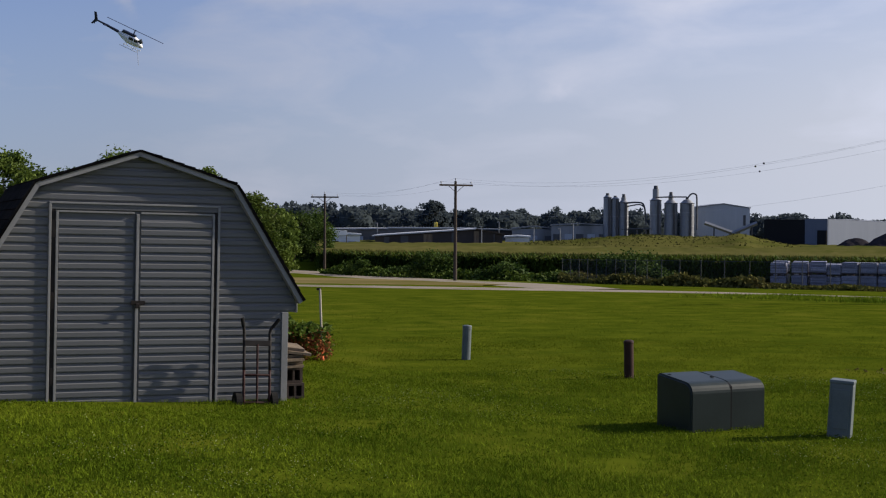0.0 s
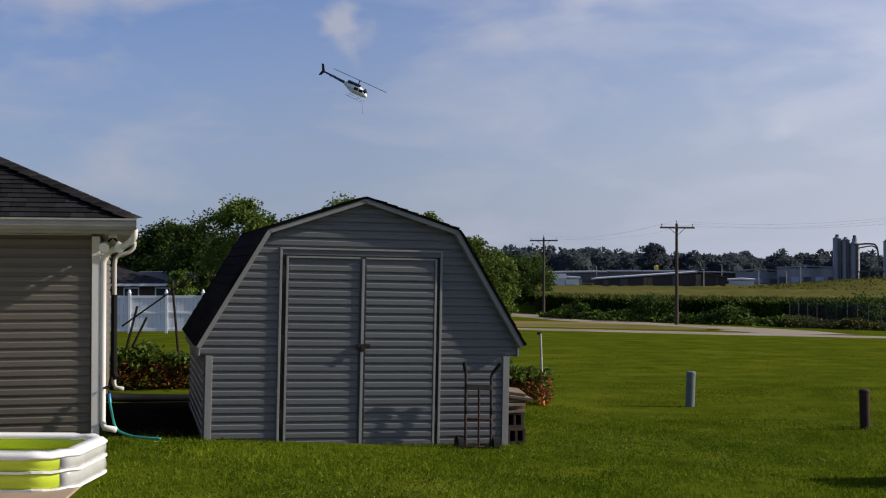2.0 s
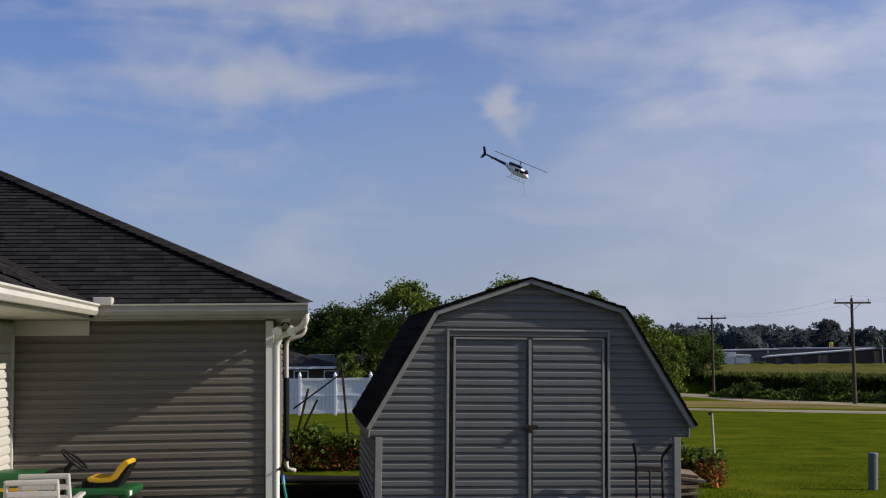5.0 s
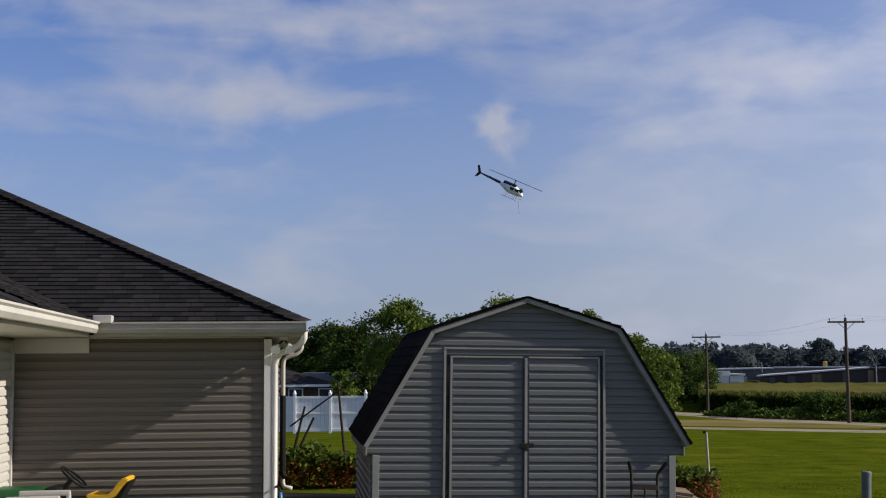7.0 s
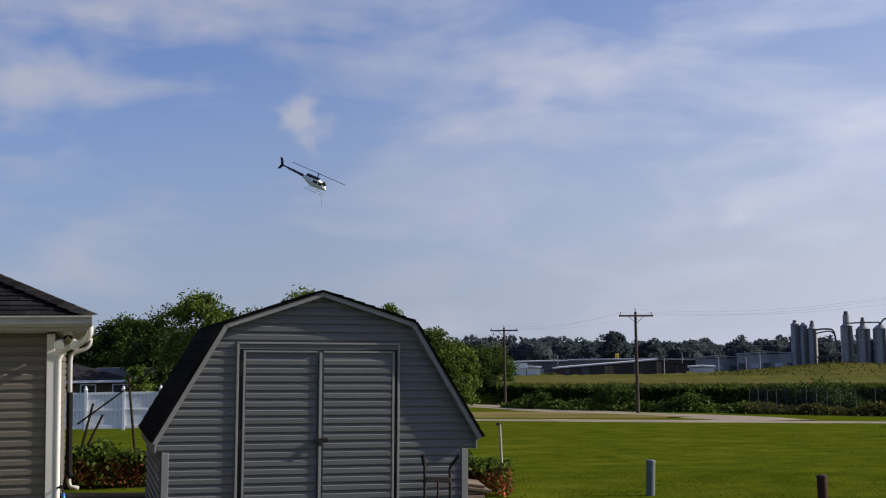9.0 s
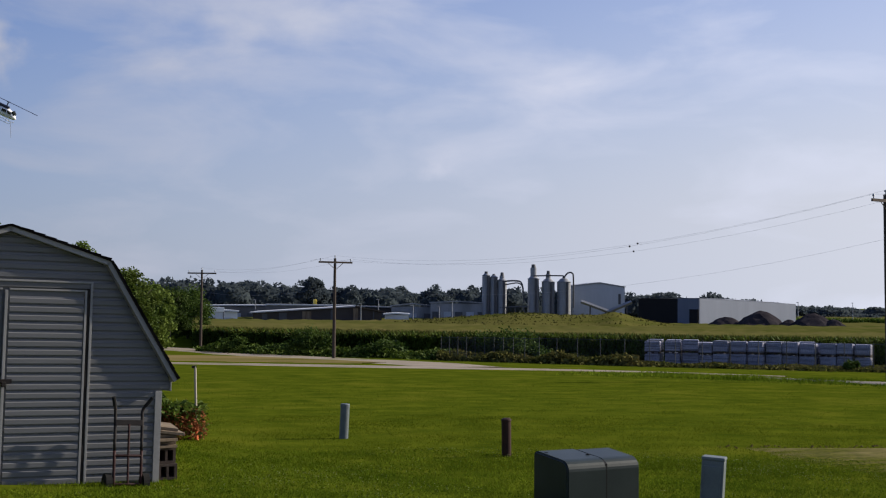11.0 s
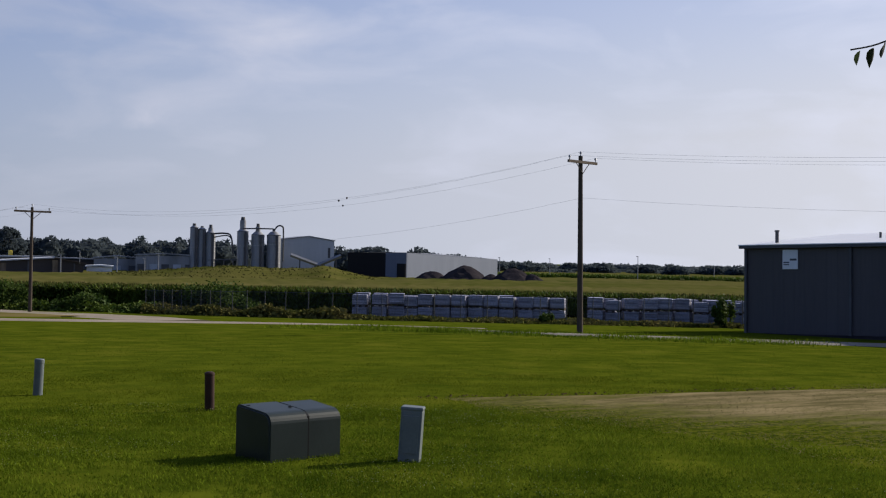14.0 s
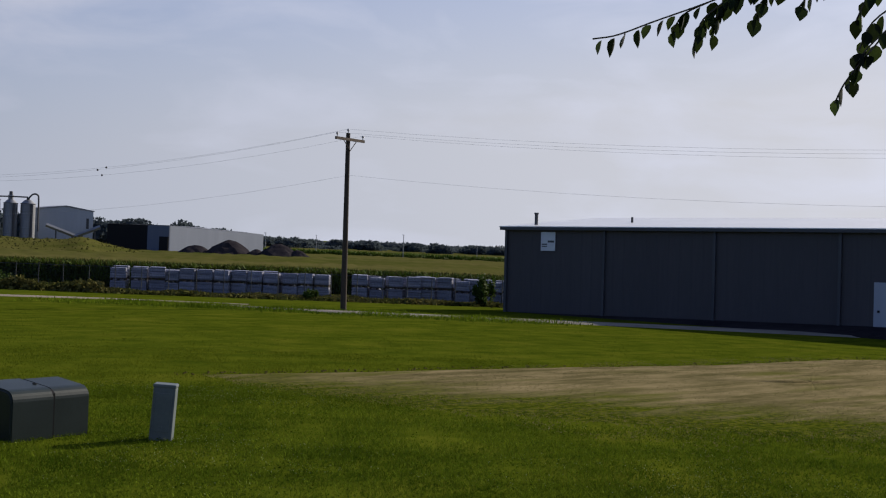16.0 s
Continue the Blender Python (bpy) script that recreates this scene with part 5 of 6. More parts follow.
def wires():
    for a, b, sag in ((0, 1, 0.5), (1, 2, 1.35), (2, 3, 1.0)):
        for k in range(4):
            p, q = POLES[a][k], POLES[b][k]
            w = thing("power_line", "thin grey overhead power line between the poles", "wire", None, "overhead wires")
            part("cable", pipe([p.lerp(q, t / 14) - Vector((0, 0, sag * 4 * (t / 14) * (1 - t / 14))) for t in range(15)], 0.0035, 5), "wire", w)

    # small dark markers clipped to the long span
    for k, bearing in ((0, 29.1), (1, 29.28), (2, 29.42)):
        p, q = POLES[1][k], POLES[2][k]
        t = min((i / 400 for i in range(401)), key=lambda f: abs(math.degrees(math.atan2(p.lerp(q, f).x, p.lerp(q, f).y)) - bearing))
        c = p.lerp(q, t) - Vector((0, 0, 1.35 * 4 * t * (1 - t)))
        m = thing("line_marker", "small dark marker clipped to the overhead power line", "marker", Matrix.Translation(c), "line markers")
        part("clip", lathe([(0.008, -0.05), (0.04, -0.035), (0.05, 0.0), (0.04, 0.035), (0.008, 0.05)], 10), "iron", m)


wires()


# ---- metal building ----
def barn():
    b = thing("metal_building", "long grey-brown metal building with a pale low-pitched roof", "building", pose(47.55, 43.26, -1.37, 0, -1.06, -83.7))
    L, D, H = 47.0, 18.0, 4.32
    wall = part("wall", box(0, L, 0, D, -0.6, H), "barn_wall", b, "shaded grey-brown ribbed metal wall")
    me = None
    for k in range(int(L / 0.6)):
        if me is None:
            me = part("rib", box(0, 0.07, -0.005, 0.0, -0.4, H - 0.05, 0.002), "barn_wall", wall)
            me.matrix_local = Matrix.Translation((0.3, 0, 0))
        else:
            again(me, wall, Matrix.Translation((0.3 + k * 0.6, 0, 0)))
    # added raised strip; its dark colour paints the wall's shadow on the ground
    bm = bmesh.new()
    v = [bm.verts.new(q) for q in ((-1, 0, 0.0), (L, 0, 0.75), (L, -3.2, 0.35), (-1, -1.6, -0.25), (-1, 0, -0.9), (L, 0, -0.9), (L, -3.2, -0.9), (-1, -1.6, -0.9))]
    for f in ((0, 3, 2, 1), (4, 5, 6, 7), (3, 7, 6, 2), (0, 4, 7, 3), (1, 2, 6, 5)):
        bm.faces.new([v[i] for i in f])
    part("apron", bm, "pile", b, "raised apron at the wall's foot, the wall's shadow painted into its colour")
    for k in range(9):
        part("downspout", box(k * 5.87 - 0.07, k * 5.87 + 0.07, -0.13, -0.024, -0.3, H - 0.06, 0.01), "panel_dark", b, "dark downspout")
    part("gutter", box(-0.3, L + 0.3, -0.28, -0.03, H - 0.09, H + 0.07, 0.02), "panel_dark", b, "dark eave gutter")
    rise = 0.8
    part("roof", slab([(0, 0), (9.25, rise), (18.5, 0), (18.5, 0.06), (9.25, rise + 0.06), (0, 0.06)], -0.35, L + 0.35), "barn_roof", b, "pale metal roof").matrix_local = pose(0, -0.25, H + 0.05) @ Matrix(((0, 1, 0, 0), (1, 0, 0, 0), (0, 0, 1, 0), (0, 0, 0, 1)))
    v = part("vent_pipe", rod((0.95, 1.2, H + 0.1), (0.95, 1.2, H + 0.78), 0.09, n=14), "panel_dark", b, "dark roof vent pipe")
    part("cap", rod((0.95, 1.2, H + 0.78), (0.95, 1.2, H + 0.86), 0.12, n=14), "panel_dark", v)
    part("roof_vent", rod((5.0, 4.0, H + 0.35), (5.0, 4.0, H + 0.75), 0.06), "panel_dark", b)
    s = thing("wall_sign", "white rectangular sign with dark bars on the metal wall", "sign", b.matrix_world @ pose(2.15, -0.06, 3.2))
    part("board", box(0, 0.86, -0.02, 0.02, 0, 0.95, 0.006), "board", s)
    for x0, x1, z0, z1 in ((0.42, 0.8, 0.42, 0.52), (0.06, 0.38, 0.3, 0.36), (0.06, 0.38, 0.2, 0.25)):
        part("bar", box(x0, x1, -0.026, -0.021, z0, z1), "panel_dark", s)
    door = part("door", box(19.15, 20.25, -0.05, 0.01, -0.3, 2.1, 0.01), "panel_blue", b, "pale steel door")
    part("door_handle", box(19.25, 19.35, -0.09, -0.05, 0.9, 1.0, 0.01), "iron", door)
    part("door_frame", box(19.08, 20.32, -0.035, 0.0, -0.3, 2.17, 0.01), "panel_blue", b)


barn()


# ---- stacked pallets behind the fence ----
def pallets():
    rng = random.Random(21)
    first = thing("pallet_stack", "two-tier stack of white shrink-wrapped bundles on pallets", "pallet stack", pose(0, 0, 0), "stacked pallets")
    for t in range(2):
        z = t * 0.74
        for x in (-0.5, -0.05, 0.4):
            part("pallet_runner", box(x * 0.9, x * 0.9 + 0.08, -0.5, 0.5, z, z + 0.09), "pole", first)
        part("pallet_deck", box(-0.47, 0.47, -0.5, 0.5, z + 0.09, z + 0.125), "pole", first)
        bundle = part("wrapped_load", box(-0.44, 0.44, -0.47, 0.47, z + 0.126, z + 0.72, 0.035), "wrap", first, "white shrink-wrapped bundle")
        for k in range(4):
            part("layer", box(-0.455, 0.455, -0.485, 0.485, z + 0.15 + k * 0.145, z + 0.235 + k * 0.145, 0.02), "wrap", bundle)
    lines = (((38.2, 66.6), (49.0, 59.3), 13), ((50.7, 59.0), (60.5, 51.4), 12))
    made = False
    for (ax, ay), (bx, by), n in lines:
        turn = math.degrees(math.atan2(by - ay, bx - ax))
        for row in range(2):
            for k in range(n):
                t = (k + 0.5) / n + rng.uniform(-0.012, 0.012)
                x, y = ax + (bx - ax) * t + row * 0.7 + rng.uniform(-0.1, 0.1), ay + (by - ay) * t + row * 1.25 + rng.uniform(-0.15, 0.15)
                m = pose(x, y, ground_z(x, y) - rng.choice((0, 0, 0.04, 0.08)), 0, 0, turn - 8 + rng.uniform(-9, 9)) @ Matrix.Diagonal((1.0, 0.94, rng.uniform(0.96, 1.05), 1))
                if not made:
                    first.matrix_basis, made = m, True
                else:
                    copy_thing(first, m)


pallets()


def chain_fence():
    f = thing("chain_link_fence", "grey chain-link fence overgrown with weeds along the corn field", "fence")
    line = [polar(b, d) for b, d in ((20.5, 83.5), (22.5, 80.5), (25, 77.5), (30, 73.5), (36, 72), (42, 72.5), (47.5, 74))]
    pts = curve_points(line, 5)
    top, post = 1.5, None
    for p in pts:
        z = ground_z(p.x, p.y)
        if post is None:
            post = part("post", rod((0, 0, 0), (0, 0, top + 0.08), 0.024, n=8), "mesh", f)
            post.matrix_local = Matrix.Translation((p.x, p.y, z))
        else:
            again(post, f, Matrix.Translation((p.x, p.y, z)))
    part("top_rail", pipe([Vector((p.x, p.y, ground_z(p.x, p.y) + top)) for p in pts], 0.014, 6), "mesh", f)
    tris, w = [], 0.0025
    for a, b in zip(pts, pts[1:]):
        n = 16
        for k in range(n):
            for s in (0, 1):
                p0, p1 = a.lerp(b, k / n), a.lerp(b, min(1, (k + 2.5) / n))
                if s:
                    p0, p1 = p1, p0
                q0, q1 = np.array((p0.x, p0.y, ground_z(p0.x, p0.y) + 0.05)), np.array((p1.x, p1.y, ground_z(p1.x, p1.y) + top))
                side = np.array((b.x - a.x, b.y - a.y, 0)) / (b - a).length * w
                tris += [[q0 - side, q0 + side, q1 + side], [q0 - side, q1 + side, q1 - side]]
    ob = soup("wire_mesh", tris, "mesh", "", "", f)
    ob["kind"] = "stuff"
    return pts


FENCE = chain_fence()


def weeds():
    rng = np.random.default_rng(31)
    out = []
    west = [polar(b, d) for b, d in ((9.5, 106), (11.5, 101), (13.5, 96), (15.5, 91.5), (18, 87.5), (20.5, 83.5))]
    for a, b in zip(west + FENCE, west[1:] + FENCE):
        n = 2300
        t, off = rng.uniform(0, 1, n), rng.normal(0.2, 0.7, n)
        x, y = a.x + (b.x - a.x) * t + off * 0.5, a.y + (b.y - a.y) * t + off
        mound = 0.45 + 0.3 * np.sin(x * 1.1) * np.sin(y * 0.8 + 1) + 0.15 * np.sin(x * 3.1)
        mound = np.where(np.degrees(np.arctan2(x, y)) > 29.5, mound * 0.24, mound * 0.62)
        h = rng.uniform(0, 1, n) ** 1.5 * mound * 1.5
        out.append(leaf_tris(rng, np.stack([x, y, gz_array(x, y) + h], 1), 0.14))
    soup("field_edge", np.concatenate(out[:5]), "corn", "dark green weeds along the edge of the corn", "weeds")
    out = out[5:]
    soup("fence_weeds", np.concatenate(out), "weeds", "tall dry weeds along the chain-link fence", "weeds")
    out = []
    for bearing, d, w, h in ((14.5, 93.5, 1.3, 1.9), (11.0, 101, 1.3, 1.2), (13.0, 97, 1.0, 0.8), (17.4, 89, 1.5, 1.2), (18.3, 88, 1.0, 0.9), (20.5, 85, 0.8, 0.7), (24.0, 82, 1.7, 1.9), (24.7, 81, 1.2, 1.1), (38.8, 72.0, 0.5, 0.5), (46.6, 73, 0.5, 1.5)):
        c = polar(bearing, d)
        for k in range(9):
            n, f = 220, rng.uniform(0.25, 0.6)
            o = np.array((rng.normal(0, 0.5) * w, rng.normal(0, 0.3) * w, h * rng.uniform(0.15, 0.85)))
            v = rng.normal(size=(n, 3)) * np.array((w, w, h * 0.8)) * f * 0.42
            out.append(leaf_tris(rng, np.array((c.x, c.y, c.z)) + o + v, 0.11))
    soup("hedge_bushes", np.concatenate(out), "leaf_dark", "wild green bushes along the field fence", "bushes")
    # longer tufts along the verge of the lane
    n = 16000
    t = rng.uniform(0, 1, n)
    x, y = 27 + 12 * t + rng.normal(0, 1.2, n), 50 - 17 * t + rng.normal(0, 1.0, n)
    s = np.stack([x, y, gz_array(x, y)], 1)
    a = rng.uniform(0, math.tau, n)
    side = np.stack([np.cos(a), np.sin(a), 0 * a], 1) * 0.02
    up = np.stack([rng.normal(0, 0.06, n), rng.normal(0, 0.06, n), rng.uniform(0.05, 0.17, n) * (1 + 0.6 * np.sin(x * 0.9) * np.sin(y * 1.3))], 1)
    soup("verge_grass", np.stack([s - side, s + side, s + up], 1), "blade", "longer grass along the verge of the lane", "grass")


weeds()


# ---- corn field and far country ----
def corn_front(b):
    return np.interp(b, [4, 9.5, 12.8, 20, 30, 40, 55, 68], [126, 116, 106, 96, 90, 92, 98, 98])


def corn():
    rng = np.random.default_rng(41)
    n = 52000
    b = rng.uniform(9.2, 56, n)
    d = corn_front(b) + rng.exponential(1.6, n)
    x, y = d * np.sin(np.radians(b)), d * np.cos(np.radians(b))
    h = rng.uniform(0.05, 1.0, n) * 1.7
    c = np.stack([x, y, gz_array(x, y) + h], 1)
    a = rng.uniform(0, math.tau, n)
    way = np.stack([np.cos(a) * 0.75, np.sin(a) * 0.75, rng.uniform(-0.4, 1.0, n)], 1)
    side = np.stack([-np.sin(a), np.cos(a), 0 * a], 1) * 0.05
    soup("corn_front_rows", np.stack([c - side, c + side, c + way * 0.42], 1), "corn", "dense green corn plants at the edge of the field", "corn")
    # the tops of the plants behind, as one uneven canopy
    bs = np.linspace(9.2, 68, 200)
    steps = np.concatenate([np.linspace(0, 30, 31), np.geomspace(32, 620, 44)])
    verts, faces = [], []
    for s in steps:
        dd = corn_front(bs) + 0.6 + s
        xx, yy = dd * np.sin(np.radians(bs)), dd * np.cos(np.radians(bs))
        zz = gz_array(xx, yy) + 1.55 + rng.normal(0, 0.09, len(bs))
        verts += list(zip(xx, yy, zz))
    n = len(bs)
    for i in range(len(steps) - 1):
        for k in range(n - 1):
            q = i * n + k
            faces.append((q, q + 1, q + n + 1, q + n))
    tagged(raw("corn_canopy", verts, faces, "tassel", smooth=True), "yellow-green tasselled tops of the corn field", "corn", kind="stuff")
    m = 26000
    b = rng.uniform(9.2, 60, m)
    d = corn_front(b) + 0.5 + rng.uniform(0, 1, m) ** 1.5 * 16
    x, y = d * np.sin(np.radians(b)), d * np.cos(np.radians(b))
    c = np.stack([x, y, gz_array(x, y) + 1.5], 1)
    a = rng.uniform(0, math.tau, m)
    side = np.stack([np.cos(a), np.sin(a), 0 * a], 1) * 0.07
    up = np.stack([rng.normal(0, 0.12, m), rng.normal(0, 0.12, m), rng.uniform(0.12, 0.42, m)], 1)
    soup("corn_tassels", np.stack([c - side, c + side, c + up], 1), "tassel", "pale corn tassels over the field", "corn")

    n = 16000
    b = rng.uniform(33.5, 62, n)
    d = np.interp(b, [33.5, 40, 50, 62], [330, 345, 335, 320]) + rng.exponential(2.5, n)
    x, y = d * np.sin(np.radians(b)), d * np.cos(np.radians(b))
    c = np.stack([x, y, gz_array(x, y) + 1.4 + rng.uniform(0, 0.9, n)], 1)
    a = rng.uniform(0, math.tau, n)
    side = np.stack([-np.sin(a), np.cos(a), 0 * a], 1) * 0.16
    way = np.stack([np.cos(a) * 0.4, np.sin(a) * 0.4, rng.uniform(0.2, 0.9, n)], 1)
    soup("far_corn_rows", np.stack([c - side, c + side, c + way], 1), "corn", "dark green edge of a farther corn field", "corn")


corn()


def mound():
    bs, ds = np.linspace(15, 33, 60), np.linspace(150, 262, 26)
    rng = np.random.default_rng(2)
    verts, faces = [], []
    for d in ds:
        top = np.interp(bs, [15, 17.5, 20, 24, 26, 27.6, 28.5, 29.3, 31, 33], [-2.4, -1.9, -0.9, 0.35, 0.1, 0.1, 0.75, -0.2, -1.5, -2.4])
        x, y = d * np.sin(np.radians(bs)), d * np.cos(np.radians(bs))
        f = max(0.0, 1 - abs((d - 218) / 58) ** 1.6) * min(1, (262 - d) / 25)
        g = gz_array(x, y) - 0.6
        z = g + (np.maximum(top - g, 0)) * f + rng.normal(0, 0.05, len(bs))
        verts += list(zip(x, y, z))
    n = len(bs)
    for i in range(len(ds) - 1):
        for k in range(n - 1):
            q = i * n + k
            faces.append((q, q + 1, q + n + 1, q + n))
    tagged(raw("grass_mound", verts, faces, "meadow", smooth=True), "low grassy mound in front of the silos", "mound", kind="structure")
    n = 7000
    bb, dd = rng.uniform(16, 34, n), rng.uniform(165, 235, n)
    me = bpy.data.objects["grass_mound"].data
    co = np.array([v.co for v in me.vertices])
    grid = co[:, 2].reshape(len(ds), len(bs))
    i, k = np.clip(((dd - ds[0]) / (ds[1] - ds[0])).astype(int), 0, len(ds) - 2), np.clip(((bb - bs[0]) / (bs[1] - bs[0])).astype(int), 0, len(bs) - 2)
    z = np.minimum(np.minimum(grid[i, k], grid[i + 1, k]), np.minimum(grid[i, k + 1], grid[i + 1, k + 1]))
    c = np.stack([dd * np.sin(np.radians(bb)), dd * np.cos(np.radians(bb)), z], 1)
    a = rng.uniform(0, math.tau, n)
    side = np.stack([np.cos(a), np.sin(a), 0 * a], 1) * 0.22
    up = np.stack([rng.normal(0, 0.1, n), rng.normal(0, 0.1, n), rng.uniform(0.1, 0.35, n)], 1)
    soup("meadow_grass", np.stack([c - side, c + side, c + up], 1), "weeds", "rough tufted grass over the mound", "grass")


mound()


def silo(bearing, width, top, neck_top, neck_w, d=300.0, label="tall grey steel silo with a narrow filter tower"):
    p = polar(bearing, d)
    s = thing("silo", label, "silo", Matrix.Translation(p), "silos")
    r, h = width / 2, top - p.z
    prof = [(r, 0)]
    k = 0.0
    while k < h - 1.2:
        prof += [(r, k + 1.1), (r * 1.025, k + 1.15), (r * 1.025, k + 1.25), (r, k + 1.3)]
        k += 1.3
    prof += [(r, h), (r * 0.5, h + r * 0.5), (0.1, h + r * 0.6)]
    part("shell", lathe(prof, 24), "steel", s, smooth=False)
    n = part("filter_tower", rod((0, 0, h), (0, 0, neck_top - p.z - 0.8), neck_w / 2, n=14), "steel", s)
    part("cap", rod((0, 0, neck_top - p.z - 0.8), (0, 0, neck_top - p.z), neck_w * 0.36, neck_w * 0.3, 12), "panel_dark", n)
    part("platform_rail", lathe([(r * 0.99, h - 0.05), (r * 1.1, h), (r * 1.1, h + 0.06), (r * 0.9, h + 0.05)], 20), "panel_dark", s)
    part("ladder", box(-0.25, 0.25, -r - 0.3, -r - 0.15, 0, h), "panel_dark", s)


silo(22.55, 1.9, 8.6, 9.6, 1.3)
silo(22.9, 1.9, 8.2, 9.0, 1.2)
silo(23.28, 2.3, 7.4, 9.4, 1.2)
silo(24.72, 2.7, 7.9, 11.4, 1.5)
silo(25.4, 3.1, 7.2, 9.9, 1.2)
silo(26.12, 3.3, 7.2, 8.7, 1.1)


def plant():
    p = thing("silo_pipework", "dark pipes and gantries between the silos", "pipework")
    def at(b, z, d=299.0):
        q = polar(b, d)
        return Vector((q.x, q.y, z))
    for pts, r in (((at(24.72, 8.6), at(25.4, 8.7), at(26.1, 8.7)), 0.16), ((at(26.1, 8.2), at(26.3, 9.4), at(26.5, 9.3), at(26.55, 8.0), at(26.56, 1.0)), 0.2), ((at(23.3, 7.2), at(23.9, 7.4), at(24.2, 6.6), at(24.3, 2.0)), 0.2), ((at(23.4, 6.4), at(24.0, 6.9), at(24.25, 6.0)), 0.15), ((at(23.2, 1.0), at(24.5, 1.2)), 0.15)):
        part("duct", pipe(curve_points(pts, 4), r, 8), "panel_dark", p)
    for b in (23.5, 23.9, 24.3):
        part("support", box(-0.12, 0.12, -0.12, 0.12, -4, 1.2), "panel_dark", p).matrix_local = Matrix.Translation(at(b, 0))
    t = thing("process_building", "tall pale-blue steel process building beside the silos", "building", Matrix.Translation(polar(27.5, 305)) @ pose(0, 0, 0, 0, 0, -14))
    part("wall", slab([(-5.0, 0), (7.6, 0), (7.6, 9.6), (1.3, 10.6), (-5.0, 9.8)], 0, 14), "panel_blue", t, "pale blue ribbed steel wall")
    part("wall", box(-5.06, -5.0, 0, 14, 0, 9.8), "steel", t)
    part("roof", slab([(-5.2, 9.82), (1.3, 10.65), (7.8, 9.65), (7.8, 9.85), (1.3, 10.85), (-5.2, 10.0)], -0.2, 14.2), "steel", t)
    part("window", box(6.0, 6.6, -0.05, 0.0, 5.5, 8.0), "panel_dark", t)
    for a, b in (((26.9, 2.6), (28.3, 0.1)), ((28.1, 0.2), (29.2, 2.6))):
        c = thing("conveyor", "inclined grey belt conveyor at the plant", "conveyor", None, "conveyors")
        p0, p1 = at(a[0], a[1], 285), at(b[0], b[1], 285)
        part("trough", rod(p0, p1, 0.45, n=4), "steel", c)
        part("leg", box(-0.12, 0.12, -0.12, 0.12, -4.5, 0), "panel_dark", c).matrix_local = Matrix.Translation(p0.lerp(p1, 0.3))
        part("leg", box(-0.12, 0.12, -0.12, 0.12, -4.5, 0), "panel_dark", c).matrix_local = Matrix.Translation(p0.lerp(p1, 0.8))
    o = polar(29.5, 262)
    h = thing("storage_hall", "long pale steel storage hall with a dark open end bay", "building", pose(o.x, o.y, o.z, 0, 0, -31))
    def loc(b, d):
        return h.matrix_world.inverted() @ polar(b, d)
    a, c, e = loc(31.25, 256), loc(32.2, 252), loc(36.4, 300)
    top = 4.05 - 0.0
    def wall_between(name, p, q, zt0, zt1, material, label=""):
        bm = bmesh.new()
        d = Vector((q.x - p.x, q.y - p.y, 0)).normalized()
        nn = Vector((-d.y, d.x, 0)) * 0.3
        vs = [(p.x, p.y, -2), (q.x, q.y, -2), (q.x, q.y, zt1), (p.x, p.y, zt0)]
        f = [bm.verts.new(v) for v in vs]
        g = [bm.verts.new(Vector(v) + nn) for v in vs]
        bm.faces.new(f)
        bm.faces.new(g[::-1])
        for k in range(4):
            bm.faces.new((f[k], g[k], g[(k + 1) % 4], f[(k + 1) % 4]))
        bmesh.ops.recalc_face_normals(bm, faces=bm.faces)
        return part(name, bm, material, h, label)
    z0, z1 = 6.6, 5.7
    s = loc(29.5, 262)
    # solid black panel: the shade inside the open bay is put into its colour
    wall_between("open_bay", s, a, z0 - 0.1, z0 - 0.1, "black", "black panel painting the dark inside of the open bay")
    wall_between("end_wall", a, c, z0, z0, "hall_wall", "pale end wall")
    wall_between("side_wall", c, e, z0, z1, "hall_wall", "long pale ribbed side wall")
    dq, dr = a.lerp(c, 0.55) + Vector((0, -0.35, 0)), a.lerp(c, 0.95) + Vector((0, -0.35, 0))
    # the doorway's dark is a black panel too
    wall_between("door", dq, dr, 4.4, 4.4, "black", "black panel painting the dark of the doorway")
    back = loc(33.5, 310)
    bm = bmesh.new()
    vs = [bm.verts.new((q.x, q.y, z0 + dz)) for q, dz in ((s, 0.0), (a, 0.06), (c, 0.06), (e, z1 - z0 + 0.06), (back, 0.2))]
    bm.faces.new(vs)
    bmesh.ops.solidify(bm, geom=bm.faces[:], thickness=0.2)
    part("roof", bm, "steel", h)
    wall_between("rear_wall", e, back, z1, z0, "steel")
    wall_between("rear_wall", back, s, z0, z0, "steel")
    rng = np.random.default_rng(9)
    for b, w, hh in ((34.9, 6.4, 4.1), (37.1, 5.6, 3.9), (33.4, 5.5, 2.9), (38.0, 4.0, 2.7), (36.1, 4.2, 2.6)):
        c0 = polar(b, 238)
        bm = bmesh.new()
        bmesh.ops.create_icosphere(bm, subdivisions=4, radius=1.0)
        for v in bm.verts:
            q = v.co.copy()
            nz = noise.noise(q * 2.3 + Vector((b, 0, 0))) * 0.1 + noise.noise(q * 5 + Vector((b, 3, 0))) * 0.08
            v.co = Vector((q.x * w * (1 + nz), q.y * w * 0.7 * (1 + nz), max(-0.3, (1 - math.hypot(q.x, q.y) ** 1.7) * hh * (1 + nz) if q.z > 0 else -0.3)))
        tagged(part("dark_mound", bm, "pile", None), "dark heap of crushed material beside the hall", "pile", "piles").matrix_world = Matrix.Translation(c0)


plant()


